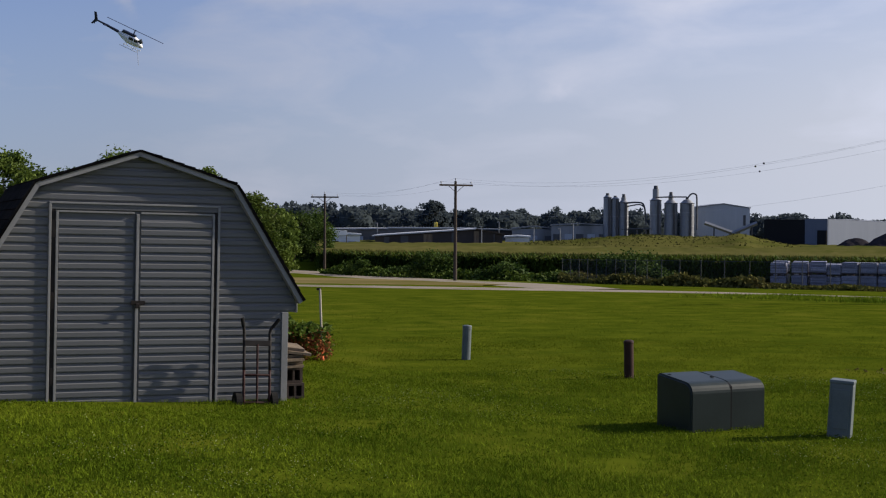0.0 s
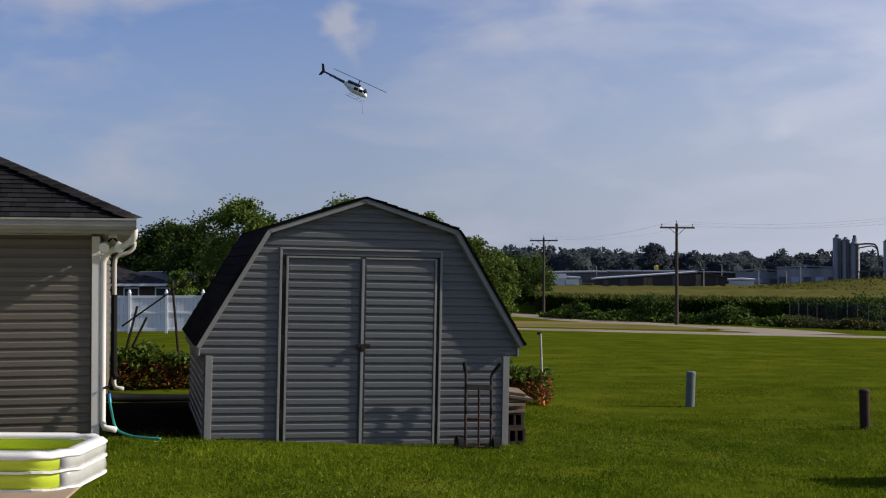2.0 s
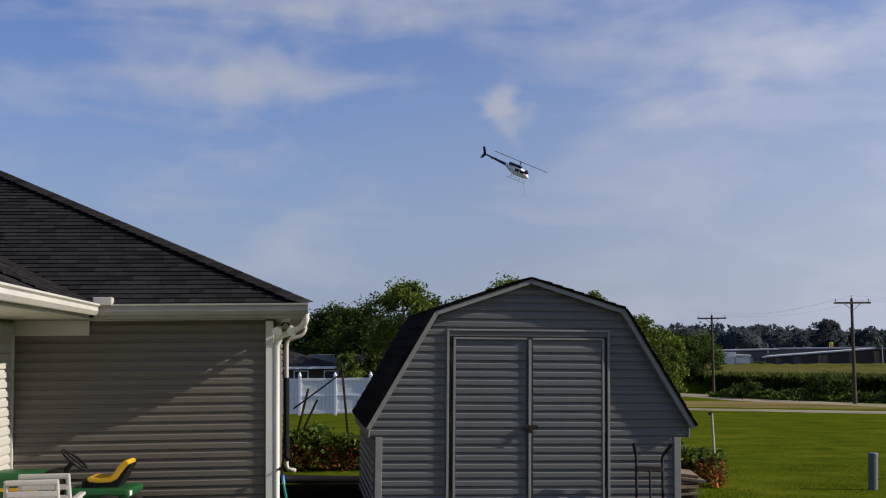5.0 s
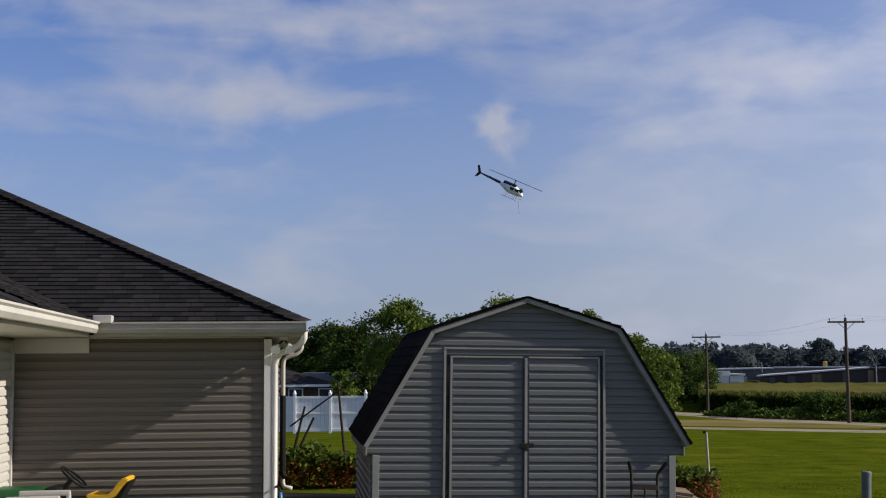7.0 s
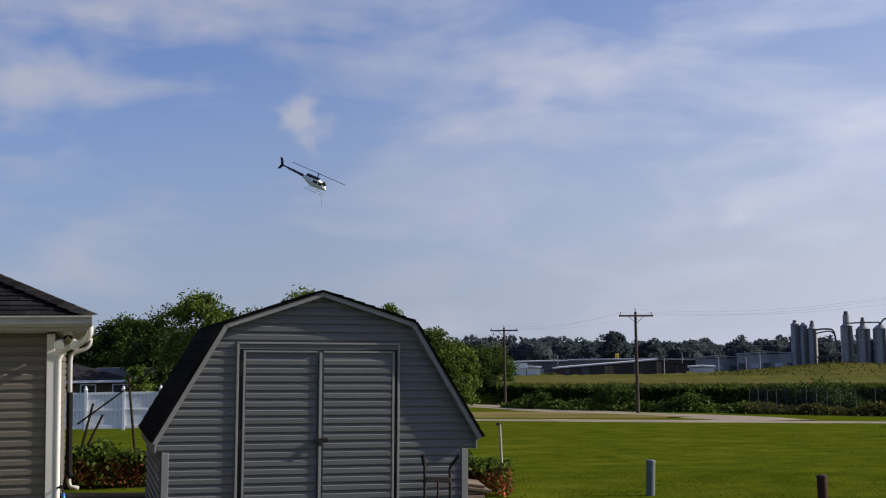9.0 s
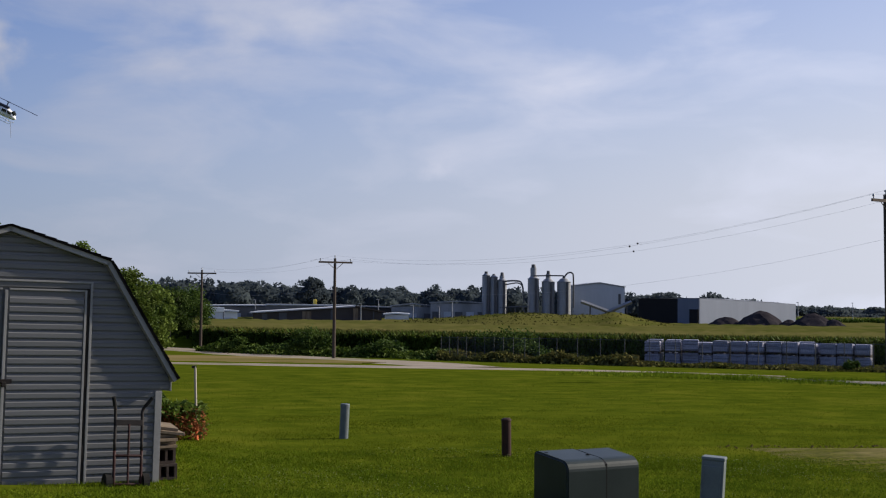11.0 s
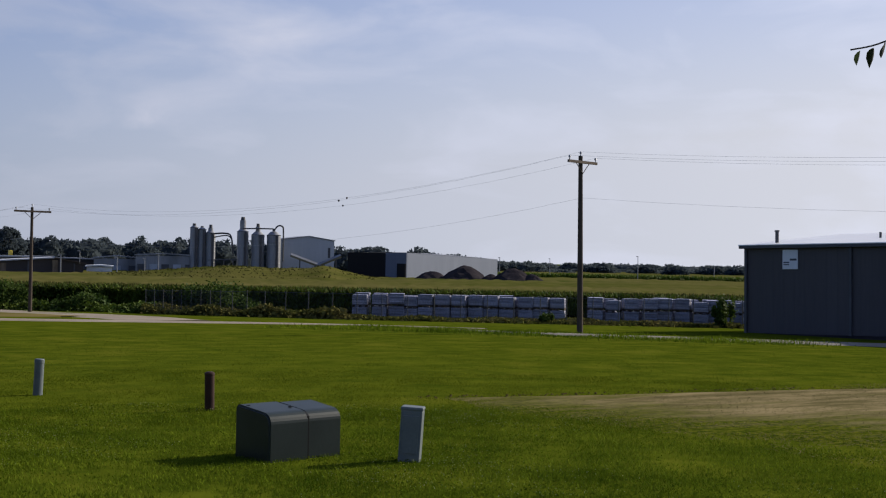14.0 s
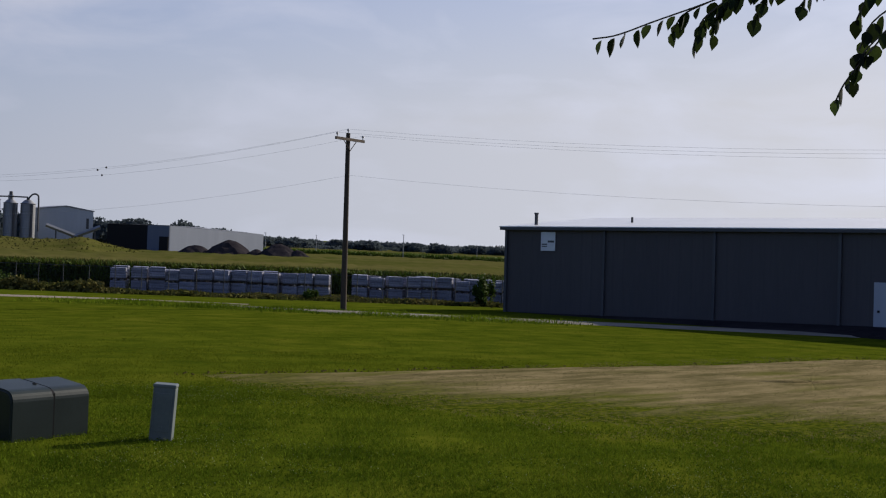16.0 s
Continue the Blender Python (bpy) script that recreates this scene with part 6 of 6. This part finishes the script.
def factory():
    """Low works in the distance, between the lane and the woods."""
    def low(b0, b1, d, top, roof, wall, label, depth=18.0, gable=0.0, bays=0, ridge=0.0):
        p, q = polar(b0, d), polar(b1, d)
        t = thing("factory_building", label, "building", Matrix.Translation(p) @ pose(0, 0, 0, 0, 0, math.degrees(math.atan2(q.y - p.y, q.x - p.x))), "factory buildings")
        w, h = (q - p).length, top - p.z
        part("wall", box(0, w, 0, depth, -2, h), wall, t)
        if ridge:
            part("roof", extrude_x([(-0.5, h), (depth / 2, h + ridge), (depth + 0.5, h), (depth + 0.5, h - 0.3), (depth / 2, h + ridge - 0.3), (-0.5, h - 0.3)], -0.5, w + 0.5), roof, t)
        else:
            part("roof", slab([(-0.3, h), (w / 2, h + gable), (w + 0.3, h), (w + 0.3, h + 0.3), (w / 2, h + gable + 0.3), (-0.3, h + 0.3)], -0.4, depth + 0.4), roof, t)
        for k in range(bays):
            x = w * (k + 0.5) / bays
            part("loading_door" if k % 2 else "window", box(x - 0.9, x + 0.9, -0.12, 0.0, 0.4, h * 0.62), "panel_blue" if k % 2 else "panel_dark", t)
        return t
    low(9.0, 14.6, 300, 0.55, "works_roof", "works_wall", "wide low pale factory hall in the distance", 30, 0.2, 9)
    def long_hall():
        """A long low hall with an uneven gable towards the fields: a long slope and a short one."""
        p, q = polar(11.9, 245), polar(17.76, 245)
        t = thing("factory_building", "long low brown factory hall with a white metal roof", "building", Matrix.Translation(p) @ pose(0, 0, 0, 0, 0, math.degrees(math.atan2(q.y - p.y, q.x - p.x))), "factory buildings")
        w = (q - p).length
        zl, zp, zr, xp = -0.4 - p.z, 0.95 - p.z, 0.05 - p.z, 0.79 * (q - p).length
        part("wall", slab([(0, -2), (w, -2), (w, zr), (xp, zp), (0, zl)], 0, 30), "brown_brick", t, "brown wall towards the corn field")
        part("roof", slab([(-0.6, zl - 0.02), (xp, zp + 0.02), (xp, zp + 0.24), (-0.6, zl + 0.2)], -0.5, 30.5), "works_roof", t, "long white metal roof slope")
        part("roof", slab([(xp + 0.01, zp + 0.02), (w + 0.5, zr - 0.05), (w + 0.5, zr + 0.15), (xp + 0.01, zp + 0.24)], -0.5, 30.5), "pole", t, "short dark roof slope")
        for f0, f1, m, name in ((0.07, 0.11, "panel_dark", "loading_door"), (0.2, 0.26, "panel_dark", "loading_door"), (0.38, 0.45, "wood", "loading_door"), (0.6, 0.62, "panel_dark", "downpipe"), (0.775, 0.815, "wood", "door"), (0.93, 0.94, "panel_dark", "downpipe")):
            top = zl + (zp - zl) * f0 / 0.79 if f0 < 0.79 else zr + (zp - zr) * (1 - f0) / 0.21
            part(name, box(w * f0, w * f1, -0.12, -0.003, -1, top - 0.25), m, t)
    long_hall()
    low(17.9, 19.0, 262, -0.7, "board", "board", "small white office block at the works", 8, 0.2, 3)
    low(15.2, 18.8, 330, 0.35, "steel", "brown_brick", "low far works building with a grey roof", 14, 0.3, 6)
    low(12.5, 16.5, 285, 1.0, "works_roof", "works_wall", "flat pale roofed works building behind the hall", 10, 0.0, 5)
    low(18.2, 20.2, 310, 0.9, "steel", "steel", "grey steel works building", 20, 0.6, 3)
    low(20.0, 22.6, 300, 1.8, "steel", "steel", "grey steel works building beside the silos", 20, 0.4, 5)
    low(9.6, 11.2, 240, -0.2, "board", "board", "small white shed at the works", 6, 0.2, 2)
    s = thing("works_sign", "white framed sign board on posts at the works", "sign", Matrix.Translation(polar(10.2, 236)))
    for x in (-1.6, 1.6):
        part("post", rod((x, 0, 0), (x, 0, 3.8), 0.1), "panel_dark", s)
    part("board", box(-1.7, 1.7, -0.1, 0.1, 2.9, 3.8, 0.03), "board", s)
    y = thing("loader", "small yellow machine standing at the works", "machine", Matrix.Translation(polar(14.7, 300)) @ Matrix.Diagonal((0.6, 0.8, 1.85, 1)))
    part("body", box(-1.4, 1.4, -1, 1, 0.6, 2.0, 0.2), "yellow_paint", y)
    part("cab", box(-0.6, 0.5, -0.8, 0.8, 2.0, 3.2, 0.15), "yellow_paint", y)
    for x in (-0.9, 0.9):
        part("wheel", rod((x, -1.15, 0.6), (x, -0.8, 0.6), 0.6, n=18), "rubber", y)
    for b, d, top in ((16.8, 240, 1.6), (19.2, 235, 1.4), (17.6, 300, 2.6), (20.4, 250, 1.2), (21.0, 260, 2.2), (36.5, 340, 3.0), (42.8, 340, 4.0), (46.2, 380, 1.8), (38.8, 420, 3.2), (12.0, 290, 2.2)):
        q = polar(b, d)
        pole = thing("lamp_post", "thin grey lamp post at the works", "lamp post", Matrix.Translation(q), "distant posts")
        part("mast", rod((0, 0, 0), (0, 0, top - q.z), 0.13, 0.08, 8), "steel", pole)
        part("head", box(-0.5, 0.1, -0.1, 0.1, top - q.z - 0.1, top - q.z + 0.08, 0.03), "steel", pole)


factory()


# ---- trees ----
def tree(x, y, height, spread, seed, leaf="leaf_dark", leaves=5000, size=0.16, label="leafy green tree with a broad uneven crown", trunk=0.16, low=0.3):
    rng, r2 = np.random.default_rng(seed), random.Random(seed)
    z = ground_z(x, y)
    t = thing("tree", label, "tree", Matrix.Translation((x, y, z - 0.1)), "trees")
    bm = rod((0, 0, 0), (0, 0, height * 0.55), trunk, trunk * 0.6, 10)
    ends = []
    for k in range(9):
        a, s = r2.uniform(0, math.tau), r2.uniform(0.25, 0.55) * height
        q = Vector((math.cos(a) * spread * r2.uniform(0.4, 0.8), math.sin(a) * spread * r2.uniform(0.4, 0.8), s + height * r2.uniform(0.15, 0.38)))
        rod((0, 0, s), q, trunk * 0.45, trunk * 0.1, 6, bm=bm)
        ends.append(q)
    part("trunk", bm, "bark", t)
    centres = []
    for k in range(64):
        u = r2.random()
        zz = height * (low + (1 - low) * u) * r2.uniform(0.92, 1.0)
        rr = spread * math.sqrt(max(0.05, math.sin(math.pi * min(0.97, 0.12 + 0.88 * u)))) * r2.uniform(0.35, 0.95)
        a = r2.uniform(0, math.tau)
        centres.append((rr * math.cos(a), rr * math.sin(a), zz))
    centres = np.array(centres)
    pick = rng.integers(0, len(centres), leaves)
    v = rng.normal(size=(leaves, 3))
    v /= np.linalg.norm(v, axis=1, keepdims=True)
    rad = spread * rng.uniform(0.12, 0.34, len(centres))[pick][:, None] * rng.uniform(0.1, 1.5, (leaves, 1)) ** 0.8
    pts = centres[pick] + v * rad * np.array((1, 1, 0.8))
    soup("crown", leaf_tris(rng, pts, size), leaf, "", "", t)
    return t


for k, (b, d, hgt, sp, leaf) in enumerate(((-9.2, 104, 6.2, 3.2, "leaf_dark"), (-8.0, 106, 6.9, 3.2, "leaf_dark"), (-7.0, 104, 7.4, 3.2, "leaf_dark"), (-5.6, 90, 7.3, 3.2, "leaf_dark"), (-4.3, 82, 8.0, 2.4, "leaf_light"), (-3.2, 84, 7.0, 2.6, "leaf_dark"), (-10.8, 112, 5.4, 3.0, "leaf_dark"), (0.4, 80, 7.7, 2.6, "leaf_light"), (4.4, 95, 8.1, 2.0, "leaf_light"), (5.3, 98, 6.4, 2.0, "leaf_dark"), (6.3, 104, 6.6, 2.8, "leaf_light"), (7.4, 112, 5.6, 2.4, "leaf_light"), (2.6, 100, 7.0, 3.0, "leaf_dark"), (-1.5, 95, 7.5, 3.0, "leaf_dark"), (8.2, 135, 5.5, 2.6, "leaf_dark"), (9.0, 150, 6.0, 3.0, "leaf_dark"))):
    q = polar(b, d)
    tree(q.x, q.y, hgt, sp, 100 + k, leaf, 13000, 0.12 if d < 100 else 0.14, "sunlit green tree with an uneven crown" if leaf == "leaf_light" else "dark green broad-crowned tree", low=0.12)
q = polar(-7.0, 68)
tree(q.x, q.y, 2.9, 0.9, 77, "leaf_light", 2600, 0.1, "small bright green shrub beyond the white fence", 0.06, 0.1)
# this tree's haze lies in its bluish leaf colour
q = polar(14.6, 420)
tree(q.x, q.y, 13.6, 6, 78, "leaf_haze_dark", 3600, 0.6, "large distant round-topped tree above the woods", 0.5, 0.2)


def woods():
    rng = np.random.default_rng(51)
    r2 = random.Random(6)
    out = []
    bm = bmesh.new()
    bmesh.ops.create_icosphere(bm, subdivisions=2, radius=1.0)
    ball = np.array([[v.co[:] for v in f.verts] for f in bm.faces])
    bm.free()
    b = -14.0
    while b < 68:
        d = r2.uniform(455, 560) if b < 36 else r2.uniform(600, 760)
        top = float(np.interp(b, [-14, 0, 8, 10, 14, 17, 20, 22, 24, 30, 33, 36, 37, 68], [12, 12, 10, 9.5, 9.5, 8.0, 7.2, 8.2, 7.5, 6.5, 5.0, 2.6, 1.6, 1.6])) * r2.uniform(0.72, 1.1)
        gap = b > 36.5 and math.sin(b * 2.2) + math.sin(b * 5.1) < 0.05
        q = polar(b, d)
        h = max(2.0, (top - q.z)) * (0.45 if gap else 1.0)
        n = 620
        v = rng.normal(size=(n, 3))
        v /= np.linalg.norm(v, axis=1, keepdims=True)
        w = r2.uniform(4.5, 8.0)
        bump = 1 + 0.25 * np.sin(v[:, :1] * 4 + b) * np.sin(v[:, 2:] * 5 + b * 2)
        p = np.array((q.x, q.y, q.z + h * 0.5)) + v * bump * np.array((w, w, h * 0.52)) * rng.uniform(0.8, 1.0, (n, 1))
        out.append(leaf_tris(rng, p, 0.9, 0.6))
        out.append(np.array((q.x, q.y, q.z + h * 0.48)) + ball * np.array((w, w, h * 0.5)) * 0.9)
        b += r2.uniform(0.25, 0.55)
    # a lower, farther belt that closes the horizon on the sun's side
    near_woods, out = out, []
    b = 34.0
    while b < 68:
        q, h, w = polar(b, r2.uniform(950, 1150)), r2.uniform(4.2, 6.2), r2.uniform(9.0, 15.0)
        n = 90
        v = rng.normal(size=(n, 3))
        v /= np.linalg.norm(v, axis=1, keepdims=True)
        out.append(leaf_tris(rng, np.array((q.x, q.y, q.z + h * 0.4)) + v * np.array((w, w, h * 0.6)), 1.5, 0.6))
        out.append(np.array((q.x, q.y, q.z + h * 0.4)) + ball * np.array((w, w, h * 0.55)))
        b += r2.uniform(0.35, 0.6)
    # both belts carry their haze in the leaf colour, the farther one paler
    soup("far_woods", np.concatenate(out), "leaf_haze_pale", "far woods along the horizon, haze painted into their pale colour", "woods")
    soup("woods", np.concatenate(near_woods), "leaf_haze_dark", "dark green woods along the horizon, haze painted into their colour", "woods")


woods()


# ---- beyond the garden: fence and neighbour ----
def white_fence():
    f = thing("vinyl_fence", "white vinyl privacy fence with capped posts", "fence", pose(-11.2, 51.0, ground_z(-9, 51), 0, 0, 3))
    first = None
    for k in range(8):
        x = k * 1.46
        post = part("post", box(x - 0.06, x + 0.06, -0.06, 0.06, 0, 1.62, 0.008), "white_vinyl", f)
        part("cap", lathe([(0.085, 1.62), (0.085, 1.65), (0.05, 1.68), (0.055, 1.72), (0.02, 1.77)], 10), "white_vinyl", post).matrix_local = Matrix.Translation((x, 0, 0))
        for z0, z1 in ((0.08, 0.2), (0.78, 0.86), (1.42, 1.52)):
            part("rail", box(x + 0.06, x + 1.4, -0.035, 0.035, z0, z1, 0.006), "white_vinyl", f)
        for j in range(8):
            if first is None:
                first = part("board", box(0, 0.158, -0.012, 0.012, 0.2, 1.42, 0.005), "white_vinyl", f)
                first.matrix_local = Matrix.Translation((x + 0.07, 0, 0))
            else:
                again(first, f, Matrix.Translation((x + 0.07 + j * 0.166, 0, 0)))


white_fence()


def neighbour():
    q = polar(-10.2, 84)
    n = thing("neighbour_house", "small far house with a dark hip roof behind the fence", "house", Matrix.Translation(q) @ pose(0, 0, 0, 0, 0, 8))
    part("wall", box(-5, 4.0, 0, 7, 0, 2.35), "pole", n)
    bm = bmesh.new()
    v = [bm.verts.new(p) for p in ((-5.5, -0.5, 2.35), (4.5, -0.5, 2.35), (4.5, 7.5, 2.35), (-5.5, 7.5, 2.35), (-3, 3.5, 3.45), (0.6, 3.5, 3.45))]
    for f in ((0, 1, 5, 4), (1, 2, 5), (2, 3, 4, 5), (3, 0, 4), (3, 2, 1, 0)):
        bm.faces.new([v[i] for i in f])
    part("roof", bm, "shingle", n, "dark shingle hip roof")
    part("fascia", box(-5.5, 4.5, -0.54, -0.5, 2.2, 2.36), "white_vinyl", n)
    for x in (-1.0, 1.6, 3.6):
        w = part("window", box(x - 0.5, x + 0.5, -0.05, 0.0, 1.0, 2.1), "white_vinyl", n)
        part("pane", box(x - 0.42, x + 0.42, -0.07, -0.051, 1.07, 2.03), "glass", w)
    b = polar(-7.9, 92)
    s = thing("grey_roofed_shed", "low outbuilding with a pale grey metal roof", "shed", Matrix.Translation(b) @ pose(0, 0, 0, 0, 0, 8))
    part("wall", box(-1.8, 2.6, 0, 4, 0, 2.4), "wood", s)
    part("roof", slab([(-2.2, 2.4), (-1.4, 3.3), (2.6, 3.3), (3.0, 2.4), (2.9, 2.35), (-2.1, 2.35)], -0.3, 4.3), "steel", s)


neighbour()


# ---- helicopter ----
def helicopter():
    h = thing("helicopter", "white and navy light helicopter banking in flight", "helicopter", pose(3.5, 209.8, 31.8, 14, 25, -14))
    rings = []
    bm = bmesh.new()
    secs = ((2.15, 0.05, 0.05, -0.35), (1.9, 0.38, 0.32, -0.3), (1.3, 0.62, 0.6, -0.1), (0.5, 0.68, 0.78, 0.0), (-0.5, 0.66, 0.78, 0.0), (-1.4, 0.5, 0.6, 0.12), (-2.2, 0.3, 0.36, 0.28), (-2.6, 0.2, 0.22, 0.34))
    for x, ry, rz, z in secs:
        rings.append([bm.verts.new((x, ry * math.cos(k * math.tau / 16), z + rz * math.sin(k * math.tau / 16))) for k in range(16)])
    for a, b in zip(rings, rings[1:]):
        for k in range(16):
            bm.faces.new((a[k], a[(k + 1) % 16], b[(k + 1) % 16], b[k]))
    bm.faces.new(rings[0][::-1])
    bm.faces.new(rings[-1])
    bmesh.ops.recalc_face_normals(bm, faces=bm.faces)
    cabin = part("fuselage", bm, "heli_white", h, "white rounded fuselage", True)
    for a in (-1, 1):
        part("window", box(0.55, 1.25, a * 0.64 - 0.02, a * 0.64 + 0.02, 0.05, 0.5, 0.01), "glass", cabin)
        part("window", box(-0.35, 0.4, a * 0.675 - 0.015, a * 0.675 + 0.015, 0.05, 0.5, 0.01), "glass", cabin)
        part("skid", pipe(curve_points([(1.75, a * 0.95, -1.15), (1.5, a * 0.95, -1.3), (0, a * 0.95, -1.3), (-1.3, a * 0.95, -1.3)], 4), 0.05), "heli_white", h, "landing skid")
        for x in (0.9, -0.7):
            part("skid_leg", rod((x, a * 0.4, -0.6), (x, a * 0.95, -1.3), 0.04), "heli_white", h)
    bm = rod((1.75, 0, 0.12), (1.2, 0, 0.42), 0.32, 0.52, 16)
    part("windscreen", bm, "glass", h, "dark windscreen")
    part("engine_cowling", box(-1.9, 0.5, -0.36, 0.36, 0.6, 1.05, 0.16), "heli_dark", h, "navy engine cowling")
    part("tail_boom", rod((-2.3, 0, 0.34), (-6.6, 0, 0.6), 0.26, 0.12, 14), "heli_dark", h, "slender navy tail boom")
    part("fin", slab([(-6.2, 0.5), (-6.9, -0.3), (-7.15, -0.3), (-6.8, 0.6), (-7.3, 1.7), (-6.9, 1.75)], -0.05, 0.05), "heli_dark", h, "swept tail fin")
    part("stabiliser", box(-5.0, -4.5, -0.9, 0.9, 0.45, 0.52, 0.02), "heli_dark", h)
    part("tail_rotor", box(-6.75, -6.62, 0.13, 0.16, -0.2, 1.3, 0.01), "heli_dark", h)
    part("mast", rod((0, 0, 0.9), (0, 0, 1.75), 0.09), "heli_dark", h)
    rotor = part("rotor_hub", box(-0.35, 0.35, -0.1, 0.1, 1.66, 1.78, 0.03), "heli_dark", h)
    for a in (-1, 1):
        blade = part("rotor_blade", box(0.3 if a > 0 else -5.0, 5.0 if a > 0 else -0.3, -0.17, 0.17, 1.7, 1.745, 0.008), "heli_dark", rotor, "long dark rotor blade")
    part("spray_boom", rod((1.6, -0.3, -1.1), (2.8, -0.9, -3.2), 0.035), "steel", h, "thin trailing boom")


helicopter()


# ---- overhanging branch ----
def branch_tree():
    t = thing("shade_tree", "broad-leaved shade tree with a low overhanging branch", "tree", pose(5.6, -1.2, ground_z(5.6, -1.2) - 0.1))
    o = t.matrix_world.translation
    limb = curve_points([(0, 0, 0), (0.02, 0.05, 1.6), (-0.25, 0.5, 2.9), (-0.9, 1.6, 3.7), (-1.5, 2.4, 3.65)], 5)
    part("trunk", rod((0, 0, 0), (0.02, 0.05, 1.7), 0.17, 0.14, 14), "bark", t)
    part("limb", pipe(limb[5:], 0.05, 8), "bark", t)
    rng = random.Random(14)
    lm = bmesh.new()
    prof = [(0, 0.0), (0.006, 0.013), (0.018, 0.023), (0.034, 0.022), (0.048, 0.011), (0.06, 0.0)]
    mid = [lm.verts.new((x, 0, -0.006 * math.sin(x * 34))) for x, w in prof]
    for a in (-1, 1):
        rim = [lm.verts.new((x, a * w, 0.009 * w / 0.023 - 0.006 * math.sin(x * 34))) for x, w in prof[1:-1]]
        chain = [mid[0], *rim, mid[-1]]
        for i in range(len(prof) - 1):
            q = [mid[i], mid[i + 1], chain[i + 1], chain[i]]
            q = list(dict.fromkeys(q))
            if len(q) > 2:
                lm.faces.new(q if a < 0 else q[::-1])
    first = part("leaf", lm, "leaf_near", t, smooth=True)
    used = False
    twigs = [
        [(4.2, 1.35, 3.32), (3.85, 1.75, 3.1), (3.62, 2.02, 2.9), (3.47, 2.2, 2.8), (3.37, 2.34, 2.735), (3.3, 2.43, 2.69), (3.25, 2.49, 2.675)],
        [(4.15, 1.4, 3.3), (3.95, 1.55, 3.05), (3.78, 1.68, 2.8), (3.72, 1.77, 2.66), (3.68, 1.84, 2.55), (3.67, 1.87, 2.48)],
        [(3.85, 1.75, 3.1), (3.64, 1.95, 2.9), (3.56, 2.05, 2.82), (3.54, 2.08, 2.75)],
        [(3.95, 1.55, 3.05), (3.7, 1.84, 2.9), (3.64, 1.93, 2.84), (3.61, 1.97, 2.78)],
        [(3.62, 2.02, 2.9), (3.55, 2.12, 2.84), (3.5, 2.18, 2.78), (3.49, 2.2, 2.7)],
        [(3.55, 2.1, 2.86), (3.5, 2.17, 2.8), (3.46, 2.22, 2.74), (3.45, 2.24, 2.67)],
        [(3.47, 2.2, 2.8), (3.43, 2.27, 2.76), (3.41, 2.3, 2.7)],
        [(3.8, 1.66, 2.84), (3.73, 1.78, 2.74), (3.71, 1.82, 2.64)],
        [(3.76, 1.72, 2.74), (3.71, 1.8, 2.64), (3.7, 1.83, 2.55)],
        [(3.86, 1.63, 2.98), (3.77, 1.73, 2.9), (3.73, 1.8, 2.82), (3.71, 1.83, 2.74)],
    ]
    for w, gap, droop in zip(twigs, (0.036, 0.034, 0.026, 0.026, 0.026, 0.026, 0.028, 0.03, 0.03, 0.028), (0.75, 0.85, *(1.0,) * 8)):
        pts = curve_points(w, 14)
        part("twig", pipe([p - o for p in pts[::3]], 0.0028, 5), "bark", t)
        run, side = 0.0, 1
        for p, q in zip(pts[8:], pts[9:]):
            run += (q - p).length
            if run < gap:
                continue
            run, side = 0.0, -side
            out = (q - p).normalized().cross(Vector((0, 0, 1))).normalized() * side
            way = (out * rng.uniform(0.1, 0.6) + (q - p).normalized() * rng.uniform(0.0, 0.5) - Vector((0, 0, droop * rng.uniform(0.7, 1.3)))).normalized()
            base = q - o + way * 0.008
            turn = way.to_track_quat("X", "Z").to_matrix().to_4x4()
            m = Matrix.Translation(base) @ turn @ pose(0, 0, 0, rng.uniform(-50, 50), 0, 0) @ Matrix.Diagonal((rng.uniform(0.8, 1.1), rng.uniform(0.75, 1.05), 1, 1))
            if not used:
                first.matrix_local, used = m, True
            else:
                again(first, t, m)


branch_tree()
shingles()
